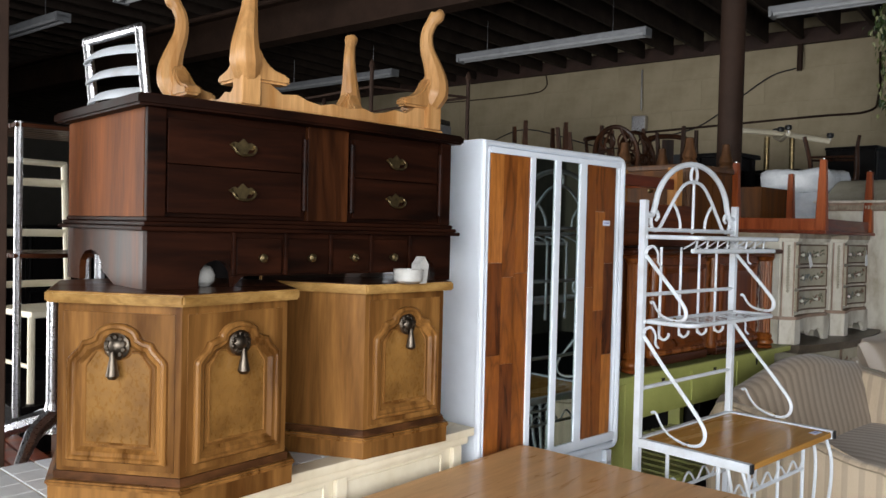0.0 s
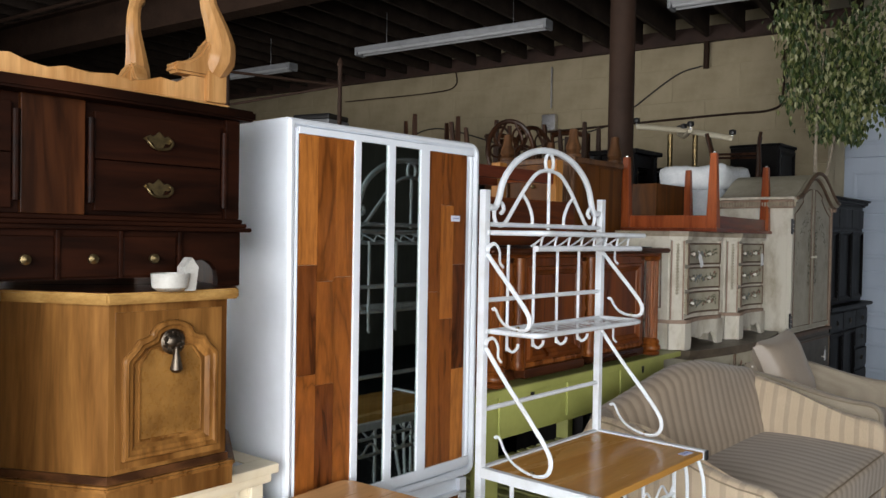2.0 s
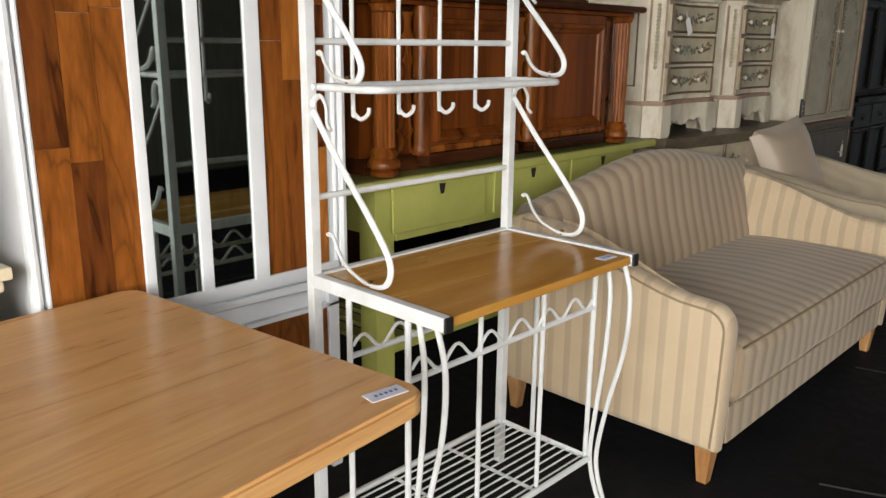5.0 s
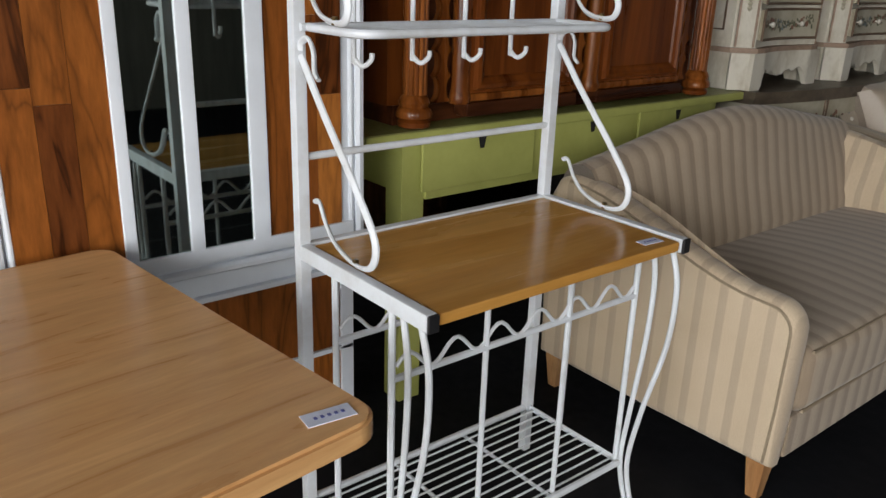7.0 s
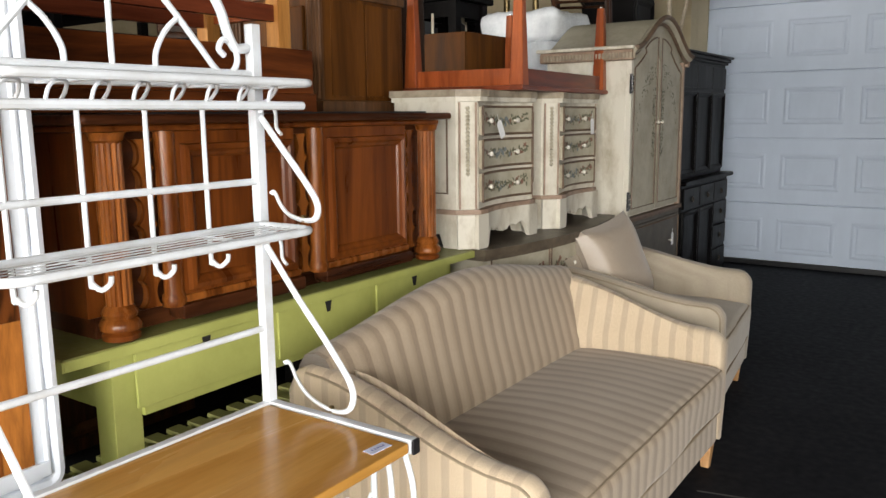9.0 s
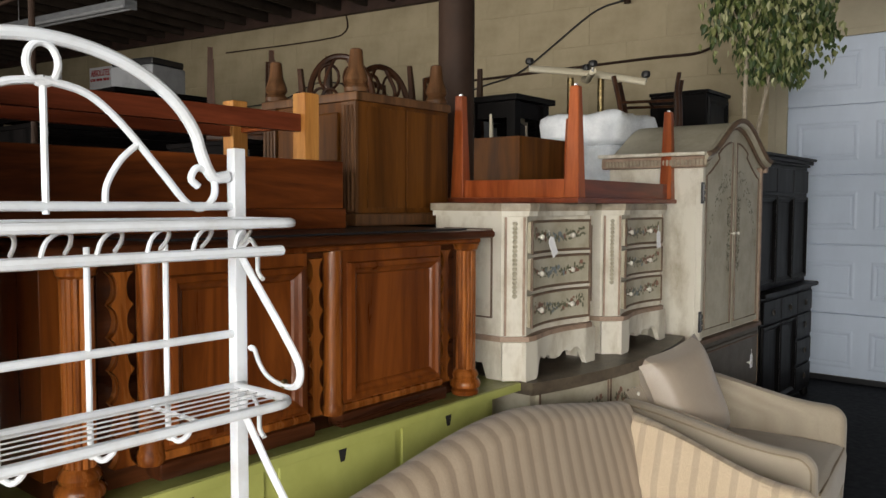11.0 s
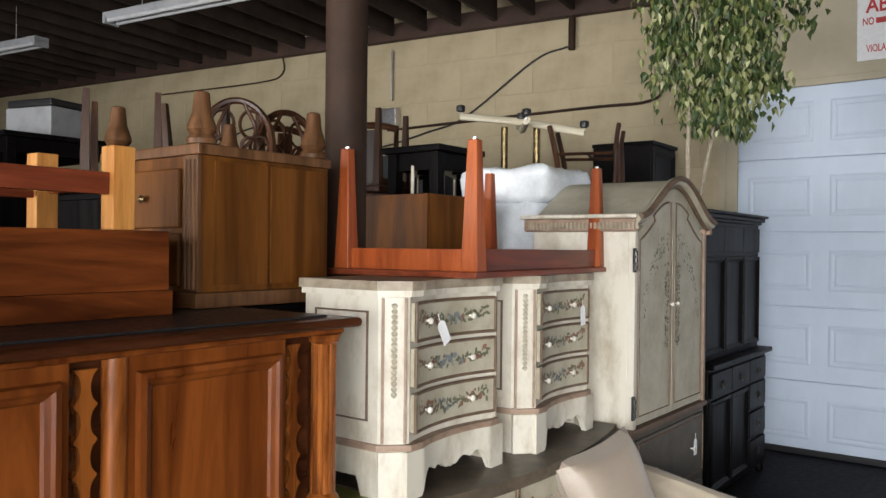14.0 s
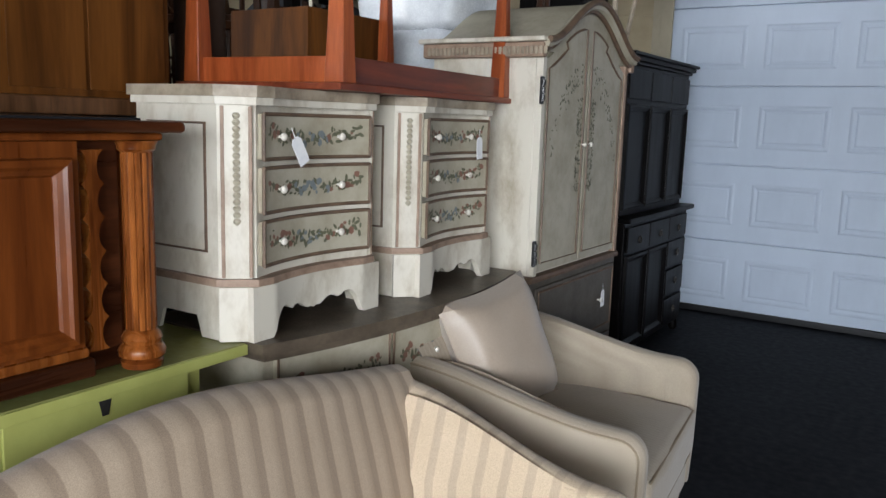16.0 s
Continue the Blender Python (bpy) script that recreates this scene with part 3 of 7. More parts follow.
conduit("conduit_post", [on_wall(-2.3, 4.0, 0.05), on_wall(-2.3, 3.62, 0.05)], 0.035, STEEL_BROWN, "short brown steel hanger on the wall")
conduit("conduit_drop", [on_wall(-4.35, 3.85, 0.03), on_wall(-4.35, 3.3, 0.03)], 0.012, STEEL, "thin steel conduit down to a switch box")
conduit("conduit_wall_high", smooth_line([on_wall(-5.9, 3.98, 0.02), on_wall(-5.9, 3.75, 0.02), on_wall(-6.3, 3.68, 0.02), on_wall(-8.0, 3.68, 0.02)], 4), 0.009, STEEL_BROWN, "thin cable stapled high on the wall")
jb = thing("junction_box", Matrix.Translation(on_wall(-4.35, 3.1, 0.06)) @ pose(0, 0, 0, rz=TURN), "grey steel switch box on the block wall", "switch box")
box_part("case", (-0.1, 0.1, -0.045, 0.05, -0.11, 0.11), STEEL, jb, "", 0.01)
box_part("cover", (-0.09, 0.09, -0.05, -0.045, -0.1, 0.1), STEEL, jb, "", 0.003)


def text_part(name, s, size, material, parent, x, z, narrow=1.0, bold=0.0):
    cu = bpy.data.curves.new(name, "FONT")
    cu.body, cu.size, cu.align_x, cu.extrude, cu.offset = s, size, "CENTER", 0.0015, bold
    tmp = new("letters", cu)
    me = bpy.data.meshes.new_from_object(tmp.evaluated_get(bpy.context.evaluated_depsgraph_get()))
    bpy.data.objects.remove(tmp)
    me.transform(Matrix.Diagonal((narrow, 1, 1, 1)))
    me.materials.clear()
    me.materials.append(material)
    ob = new(name, me)
    ob.matrix_basis = pose(x, -0.012, z, rx=90)
    ob.parent = parent
    return ob


def sign(m, w, h, label):
    t = thing("sign", m, label, "sign", "warning signs")
    box_part("board", (-w / 2, w / 2, -0.008, 0.0, -h / 2, h / 2), PAPER, t, "white board with red letters", 0.001)
    text_part("heading", "ABSOLUTELY", h * 0.3, RED_INK, t, 0, h * 0.2, w / 1.16 / (h / 0.56), 0.006 * h)
    text_part("line", "NO", h * 0.15, RED_INK, t, -w * 0.41, h * 0.02, 0.8 * w / 1.16 / (h / 0.56), 0.002 * h)
    for k in range(6):
        box_part("line", (-w * 0.35 + k * w * 0.14, -w * 0.35 + k * w * 0.14 + w * (0.12 if k % 2 else 0.09), -0.0115, -0.008, h * 0.03, h * 0.11), RED_INK, t, "", 0)
    text_part("warning", "VIOLATORS WILL BE PROSECUTED", h * 0.15, RED_INK, t, 0, -h * 0.38, w / 1.55 / (h / 0.56), 0.002 * h)
    return t


sign(Matrix.Translation((0.58, WALL_Y - 0.012, 3.49)), 0.9, 0.54, "white warning sign with red letters over the garage door")
for xx, zz in ((-10.75, 3.5), (-12.1, 3.48)):
    sign(Matrix.Translation(on_wall(xx, zz, 0.01)) @ pose(0, 0, 0, rz=TURN), 0.62, 0.46, "white warning sign with red letters on the block wall")

# ---- bakers rack ----


def bakers_rack():
    W, D, ZT = 0.728, 0.447, 0.795  # width along y, depth along x, board height
    t = thing("bakers_rack", pose(0.137, 3.272, 0), "white metal bakers rack with a honey wood shelf", "rack")
    mt = WHITE_METAL
    for y in (0, W):
        box_part("post", (-0.013, 0.013, y - 0.013, y + 0.013, 0.0, 1.70), mt, t, "", 0.002)
    # arched crest
    pts = [(0, 0.02, 1.645), (0, 0.055, 1.645)] + [(0, p[0], p[1]) for p in arc(W / 2, 1.658, 0.29, 172, 8, 18, 0.2)] + [(0, W - 0.055, 1.645), (0, W - 0.02, 1.645)]
    part("crest_arch", tube(B(), smooth_line(pts, 3), 0.0115, 10), mt, t)
    for s in (-1, 1):
        def mir(p):
            return (p[0], W / 2 + s * (W / 2 - p[1]), p[2])
        sc = [(0, W / 2, 1.79), (0, W / 2 - 0.07, 1.775), (0, W / 2 - 0.13, 1.73), (0, 0.16, 1.65), (0, 0.11, 1.595), (0, 0.075, 1.585), (0, 0.05, 1.61), (0, 0.055, 1.645), (0, 0.085, 1.66), (0, 0.1, 1.64), (0, 0.085, 1.625)]
        part("scroll", tube(B(), smooth_line([mir(p) for p in sc], 5), 0.007, 8), mt, t)
        part("curl", tube(B(), smooth_line([mir(p) for p in ((0, 0.2, 1.7), (0, 0.236, 1.668), (0, 0.262, 1.625), (0, 0.266, 1.588))], 5), 0.006, 8), mt, t)
    part("spindle", tube(B(), [(0, W / 2, 1.79), (0, W / 2, 1.575)], 0.006, 8), mt, t)
    part("ring", tube(B(), [(0, p[0], p[1]) for p in arc(W / 2, 1.815, 0.025, 0, 345, 18, 0.033)], 0.0065, 8, closed=True), mt, t)
    for z in (1.588, 1.339, 0.98):
        part("crossbar", tube(B(), [(0, 0.012, z), (0, W - 0.012, z)], 0.0082, 10), mt, t)
    # upper shelves: rounded rim with wires

    def shelf(z, d, nw, name):
        x0, x1, r, e = 0.014, d, 0.045, 0.018
        rim = [(x0, e, z)] + [(p[0], p[1], z) for p in arc(x1 - r, e + r, r, -90, 0, 6)] + [(p[0], p[1], z) for p in arc(x1 - r, W - e - r, r, 0, 90, 6)] + [(x0, W - e, z)]
        s = part(name, tube(B(), rim, 0.0085, 10), mt, t)
        part("back_bar", tube(B(), [(x0, 0, z), (x0, W, z)], 0.008, 8), mt, s)
        for i in range(nw):
            x = x0 + (x1 - x0) * (i + 1) / (nw + 1)
            part("wire", tube(B(), [(x, 0.02, z), (x, W - 0.02, z)], 0.0016, 6), mt, s)
        for y in (0.2, 0.53):
            part("brace", tube(B(), [(x0, y, z - 0.005), (x1, y, z - 0.005)], 0.004, 6), mt, s)
        return s
    shelf(1.56, 0.215, 6, "top_shelf")
    shelf(1.238, 0.2, 6, "middle_shelf")
    # glass holder loops under the top shelf
    z = 1.512
    part("glass_rail", tube(B(), [(0.2, 0.01, z), (0.2, W - 0.05, z)], 0.009, 8), mt, t)
    for i in range(8):
        y = 0.03 + i * 0.078
        pts = [(0.2, y + 0.002, z + 0.004), (0.198, y + 0.012, z + 0.028), (0.19, y + 0.034, z + 0.041), (0.17, y + 0.058, z + 0.037), (0.14, y + 0.072, z + 0.022), (0.11, y + 0.078, z + 0.006)]
        part("glass_loop", tube(B(), smooth_line(pts, 4), 0.0036, 6), mt, t)
    # hanging rods with hooks
    for y in (0.131, 0.281, 0.428, 0.573):
        pts = [(-0.0, y, 1.52), (0.0, y, 1.19), (0.002, y + 0.003, 1.17), (0.012, y + 0.014, 1.157), (0.024, y + 0.026, 1.169), (0.026, y + 0.028, 1.184)]
        part("hook_rod", tube(B(), smooth_line(pts, 4), 0.0055, 8), mt, t)
    # side scroll brackets
    for y in (0.0, W):
        for z0, z1, d in ((1.52, 1.248, 0.19), (1.215, 0.803, 0.28)):
            h = z0 - z1
            part("bracket_tip", tube(B(), smooth_line([(0.014, y, z0 - 0.02), (0.02, y, z0 - 0.005), (0.045, y, z0 + 0.004), (0.064, y, z0 - 0.02), (0.066, y, z0 - 0.055), (0.08, y, z0 - 0.07)], 5), 0.0075, 8, flat=0.6), mt, t)
            pts = [(0.014, y, z0 - 0.03), (d * 0.35, y, z0 - h * 0.32), (d * 0.75, y, z0 - h * 0.62), (d * 0.97, y, z0 - h * 0.82), (d * 0.94, y, z0 - h * 0.95), (d * 0.75, y, z1 + 0.006), (d * 0.5, y, z1 + h * 0.06), (d * 0.36, y, z1 + h * 0.14), (d * 0.27, y, z1 + h * 0.24), (d * 0.21, y, z1 + h * 0.235)]
            part("bracket", tube(B(), smooth_line(pts, 6), 0.0075, 8, flat=0.6), mt, t)
            part("screw", bx(B(), d * 0.72, d * 0.72 + 0.01, y - 0.005, y + 0.005, z1 + 0.002, z1 + 0.018, bev=0.002), BRASS, t, "small brass screw")
    # table: board with end rails
    part("shelf_board", bx(B(), 0.015, D, 0.018, W - 0.018, ZT - 0.028, ZT - 0.004, bev=0.005), RACK_WOOD, t, "honey laminated wood board")
    for y in (0.0, W):
        box_part("end_rail", (-0.013, D, y - 0.012, y + 0.012, ZT - 0.034, ZT), mt, t, "", 0.003)
        box_part("end_cap", (D, D + 0.008, y - 0.012, y + 0.012, ZT - 0.034, ZT), BLACK, t, "black plastic end cap", 0.003)
    part("back_rail", bx(B(), -0.008, 0.014, 0.013, W - 0.013, ZT - 0.03, ZT, bev=0.003), mt, t)
    # bottle racks under the board
    for x in (0.13, 0.33):
        part("bottle_rail", tube(B(), [(x, 0.0, 0.615), (x, W, 0.615)], 0.0075, 8), mt, t)
        wave = [(x, 0.01 + i * (W - 0.02) / 60, 0.64 + 0.022 * math.sin(i * 2 * math.pi / 10.0)) for i in range(61)]
        part("bottle_wave", tube(B(), wave, 0.0045, 6), mt, t)
    for y in (0.0, W):
        for x in (0.13, 0.33):
            part("upright", tube(B(), [(x, y, ZT - 0.03), (x, y, 0.145)], 0.0075, 8), mt, t)
    for y in (0.24, 0.49):
        part("upright", tube(B(), [(0.33, y, ZT - 0.03), (0.33, y, 0.145)], 0.0065, 8), mt, t)
    # curved front legs in pairs: one nearly straight, one bowed outward
    for y in (0.0, W):
        outer = [(D - 0.028, y, ZT - 0.034), (D - 0.004, y, 0.67), (D - 0.01, y, 0.52), (D - 0.055, y, 0.32), (D - 0.078, y, 0.15), (D - 0.045, y, 0.03), (D - 0.02, y, 0.008), (D + 0.012, y, 0.014), (D + 0.018, y, 0.04), (D - 0.004, y, 0.046)]
        inner = [(D - 0.082, y, ZT - 0.034), (D - 0.066, y, 0.66), (D - 0.07, y, 0.5), (D - 0.09, y, 0.3), (D - 0.1, y, 0.15), (D - 0.07, y, 0.04), (D - 0.04, y, 0.012)]
        for pts in (outer, inner):
            part("front_leg", tube(B(), smooth_line(pts, 6), 0.0068, 8), mt, t)
    # bottom wire shelf
    z = 0.145
    part("bottom_frame", tube(B(), [(0, 0, z), (0.345, 0, z), (0.345, W, z), (0, W, z)], 0.0095, 8, closed=True), mt, t)
    for i in range(11):
        x = 0.03 + i * 0.029
        part("bottom_wire", tube(B(), [(x, 0, z), (x, W, z)], 0.003, 6), mt, t)
    for y in (0.25, 0.48):
        part("bottom_brace", tube(B(), [(0, y, z - 0.006), (0.345, y, z - 0.006)], 0.005, 6), mt, t)
    return t


def label_card(name, m, w, h, label, material=None):
    t = thing(name, m, label, "price label", "price labels")
    box_part("card", (-w / 2, w / 2, -h / 2, h / 2, 0, 0.0012), material or PAPER_BLUE, t, "", 0)
    for i in range(5):
        x = -w * 0.3 + i * w * 0.14
        box_part("mark", (x, x + w * 0.07, -h * 0.1, h * 0.1, 0.0012, 0.0018), INK, t, "dark printed mark", 0)
    return t


# ---- oak table ----


def oak_table():
    t = thing("oak_table", pose(0.365, 2.27, 0, rz=6.2), "light oak laminate table with rounded corners", "table")
    w, l, z = 0.93, 1.5, 0.755
    poly = []
    for cx, cy, a in ((w / 2 - 0.05, l / 2 - 0.05, 0), (-w / 2 + 0.05, l / 2 - 0.05, 90), (-w / 2 + 0.05, -l / 2 + 0.05, 180), (w / 2 - 0.05, -l / 2 + 0.05, 270)):
        poly += arc(cx, cy, 0.05, a, a + 90, 6)
    bm = prism(B(), poly, z - 0.04, z, "xy")
    es = [e for e in bm.edges if abs(e.verts[0].co.z - e.verts[1].co.z) < 1e-6]
    bmesh.ops.bevel(bm, geom=es, offset=0.006, segments=2, affect="EDGES")
    part("tabletop", bm, OAK, t)
    part("underframe", bx(B(), -0.3, 0.3, -0.5, 0.5, z - 0.07, z - 0.04, bev=0.004), WALNUT_DARK, t)
    part("pedestal", lathe(B(), [(0.09, 0.1), (0.1, 0.14), (0.06, 0.2), (0.055, 0.4), (0.075, 0.55), (0.06, 0.6), (0.11, z - 0.07)], n=20), OAK, t)
    for k in range(4):
        a = radians(45 + 90 * k)
        part("foot", tube(B(), smooth_line([(0.06 * math.cos(a), 0.06 * math.sin(a), 0.15), (0.2 * math.cos(a), 0.2 * math.sin(a), 0.12), (0.36 * math.cos(a), 0.36 * math.sin(a), 0.03)], 4), [0.04 - 0.002 * i for i in range(9)], 8), OAK, t)
    return t


# ---- sofa and armchair ----


def upholstered(name, m, width, depth, label, category, cloth, arm_cloth, hump, backh, armh, legs, wrap=0.13):
    """Front faces +x; width along y. Curved back, sloping arms, seat cushion."""
    t = thing(name, m, label, category)
    AT = 0.085
    # back: thick slab with shaped top, leaning
    bm = B()
    n = 32

    def top(v):
        y = abs(v * 2 - 1)
        return backh + hump * (math.cos(y * math.pi * 0.98) * 0.5 + 0.5) - 0.02 * y ** 6

    def back(u, v):
        # u runs round the section from front bottom over the top to back bottom
        y = AT * 0.4 + v * (width - AT * 0.8)
        h = top(v)
        sec = [(0.30, 0.36), (0.27, 0.5), (0.225, 0.66), (0.18, h - 0.05), (0.155, h - 0.012), (0.115, h), (0.07, h - 0.012), (0.045, h - 0.05), (0.02, 0.5), (0.015, 0.13)]
        k = u * (len(sec) - 1)
        i = min(int(k), len(sec) - 2)
        f = k - i
        bulge = 0.012 * math.sin(math.pi * v) if 0 < i < 4 else 0
        return Vector((sec[i][0] * (1 - f) + sec[i + 1][0] * f + bulge, y, sec[i][1] * (1 - f) + sec[i + 1][1] * f))
    grid_surface(bm, back, 18, n)
    bmesh.ops.holes_fill(bm, edges=[e for e in bm.edges if e.is_boundary])
    bmesh.ops.recalc_face_normals(bm, faces=bm.faces)
    part("backrest", bm, cloth, t)
    # arms: side panels whose top slopes from the back down to the front
    for s in (0, 1):
        y0 = 0 if s == 0 else width - AT
        out = [(0.02, 0.13), (depth * 0.5, 0.125), (depth - 0.01, 0.13), (depth - 0.002, 0.3), (depth, armh - 0.1)]
        out += arc(depth - 0.08, armh - 0.08, 0.08, 8, 90, 6)
        for i in range(1, 11):
            f = i / 10
            out.append((depth - 0.09 - f * (depth - 0.19), armh + (backh - 0.055 - armh) * (f * f * (3 - 2 * f))))
        out += [(0.05, backh - 0.075), (0.015, backh - 0.14), (0.01, 0.4)]
        bm = B()
        rings = []
        for ins, yy in ((0.2, 0.0), (0.03, 0.0), (0.016, 0.004), (0.006, 0.013), (0.0, 0.03), (0.0, AT - 0.03), (0.006, AT - 0.013), (0.016, AT - 0.004), (0.03, AT), (0.2, AT)):
            ring = inset(out, ins) if ins < 0.1 else [(depth * 0.5 + (p[0] - depth * 0.5) * 0.5, 0.36 + (p[1] - 0.36) * 0.5) for p in out]
            rings.append([bm.verts.new((p[0], y0 + yy, p[1])) for p in ring])
        for ra, rb in zip(rings, rings[1:]):
            for i in range(len(out)):
                bm.faces.new((ra[i], ra[(i + 1) % len(out)], rb[(i + 1) % len(out)], rb[i]))
        bm.faces.new(rings[0])
        bm.faces.new(rings[-1])
        bmesh.ops.recalc_face_normals(bm, faces=bm.faces)
        a = part("arm", bm, arm_cloth, t, "striped arm panel in a paler, lit tone" if arm_cloth is not cloth else "")
        ye = y0 + (0.003 if s == 0 else AT - 0.003)
        part("piping", tube(B(), [(p[0], ye, p[1]) for p in inset(out, 0.018)[2:-3]], 0.0042, 6), WELT, a, "darker welt cord")
        # padded inner face, deeper towards the back corner
        sg = 1 if s == 0 else -1
        yi = y0 + (AT if s == 0 else 0)

        def pad(u, v, sg=sg, yi=yi):
            x = 0.2 + u * (depth - 0.24)
            f = 1 - u
            zt_ = armh + (backh - 0.055 - armh) * (f * f * (3 - 2 * f)) - 0.02
            z = 0.32 + v * (zt_ - 0.32)
            return Vector((x, yi + sg * (-0.012 + wrap * (1 - u) ** 1.5 * (1 - 0.75 * v * v)), z))
        bm = B()
        grid_surface(bm, pad, 12, 8)
        bmesh.ops.holes_fill(bm, edges=[e for e in bm.edges if e.is_boundary])
        bmesh.ops.recalc_face_normals(bm, faces=bm.faces)
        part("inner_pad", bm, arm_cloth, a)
    # seat deck and cushion
    part("seat_base", bx(B(), 0.1, depth - 0.012, AT + 0.002, width - AT - 0.002, 0.13, 0.262, bev=0.012), cloth, t)
    bm = B()
    bx(bm, 0.2, depth + 0.012, AT + 0.004, width - AT - 0.004, 0.262, 0.462, bev=0.045, seg=5)
    bmesh.ops.subdivide_edges(bm, edges=[e for e in bm.edges if e.calc_length() > 0.2], cuts=8, use_grid_fill=True)
    for v in bm.verts:
        if v.co.x > depth - 0.01:
            v.co.x += 0.012 * noise.noise(Vector((0, v.co.y * 4, v.co.z * 5)))
        if v.co.z > 0.44:
            fx = (v.co.x - 0.2) / (depth - 0.2)
            fy = (v.co.y - AT) / (width - 2 * AT)
            v.co.z += 0.03 * max(0, math.sin(math.pi * min(1, max(0, fx)))) * max(0, math.sin(math.pi * min(1, max(0, fy)))) ** 0.5 + 0.004 * noise.noise(v.co * 6)
    c = part("seat_cushion", bm, cloth, t)
    part("piping", tube(B(), [(depth - 0.001, AT + 0.03, 0.449), (depth - 0.001, width - AT - 0.03, 0.449)], 0.005, 6), WELT, c)
    part("piping", tube(B(), [(depth - 0.001, AT + 0.03, 0.275), (depth - 0.001, width - AT - 0.03, 0.275)], 0.005, 6), WELT, c)
    for y in (0.06, width - 0.06):
        for x in (0.06, depth - 0.06):
            bm = B()
            lo = [bm.verts.new((x + a * 0.016, y + b * 0.016, 0)) for a, b in ((-1, -1), (1, -1), (1, 1), (-1, 1))]
            hi = [bm.verts.new((x + a * 0.028, y + b * 0.028, 0.131)) for a, b in ((-1, -1), (1, -1), (1, 1), (-1, 1))]
            bm.faces.new(lo[::-1])
            bm.faces.new(hi)
            for j in range(4):
                bm.faces.new((lo[j], lo[(j + 1) % 4], hi[(j + 1) % 4], hi[j]))
            part("leg", bm, legs, t, "tapered beech leg", False)
    return t


def pillow(m):
    t = thing("cushion", m, "satin taupe scatter cushion leaning in the armchair", "cushion")
    bm = B()
    n = 14
    S = 0.48

    def f(sign):
        def g(u, v):
            a, b = u * 2 - 1, v * 2 - 1
            e = (1 - a ** 4) * (1 - b ** 4)
            return Vector((sign * 0.105 * max(0, e) ** 0.6 + 0.006 * noise.noise(Vector((a * 3, b * 3, sign))) * e, S / 2 * a * (1 - 0.09 * (1 - b * b)), S / 2 * b * (1 - 0.09 * (1 - a * a))))
        return g
    grid_surface(bm, f(1), n, n)
    grid_surface(bm, f(-1), n, n)
    bmesh.ops.remove_doubles(bm, verts=bm.verts, dist=0.002)
    bmesh.ops.recalc_face_normals(bm, faces=bm.faces)
    part("cover", bm, CUSHION, t)
    return t


bakers_rack()
label_card("price_label", pose(0.545, 3.922, 0.7915, rz=86), 0.06, 0.028, "small pale blue price sticker on the rack board")
oak_table()
label_card("price_label", pose(0.703, 2.995, 0.7552, rz=84), 0.075, 0.034, "white and blue price sticker on the oak table")
upholstered("sofa", pose(-0.14, 4.3, 0), 1.70, 0.88, "taupe striped camelback sofa, arms in a paler lit tone", "sofa", SOFA_Y, SOFA_X, 0.095, 0.82, 0.6, BEECH)
upholstered("armchair", pose(-0.28, 6.17, 0, rz=6), 0.95, 0.93, "pale taupe upholstered armchair with sloping arms", "armchair", CHAIR_CLOTH, CHAIR_CLOTH, 0.03, 0.8, 0.63, BEECH)
pillow(pose(0.0, 6.55, 0.715, rx=8, ry=-20, rz=-12))


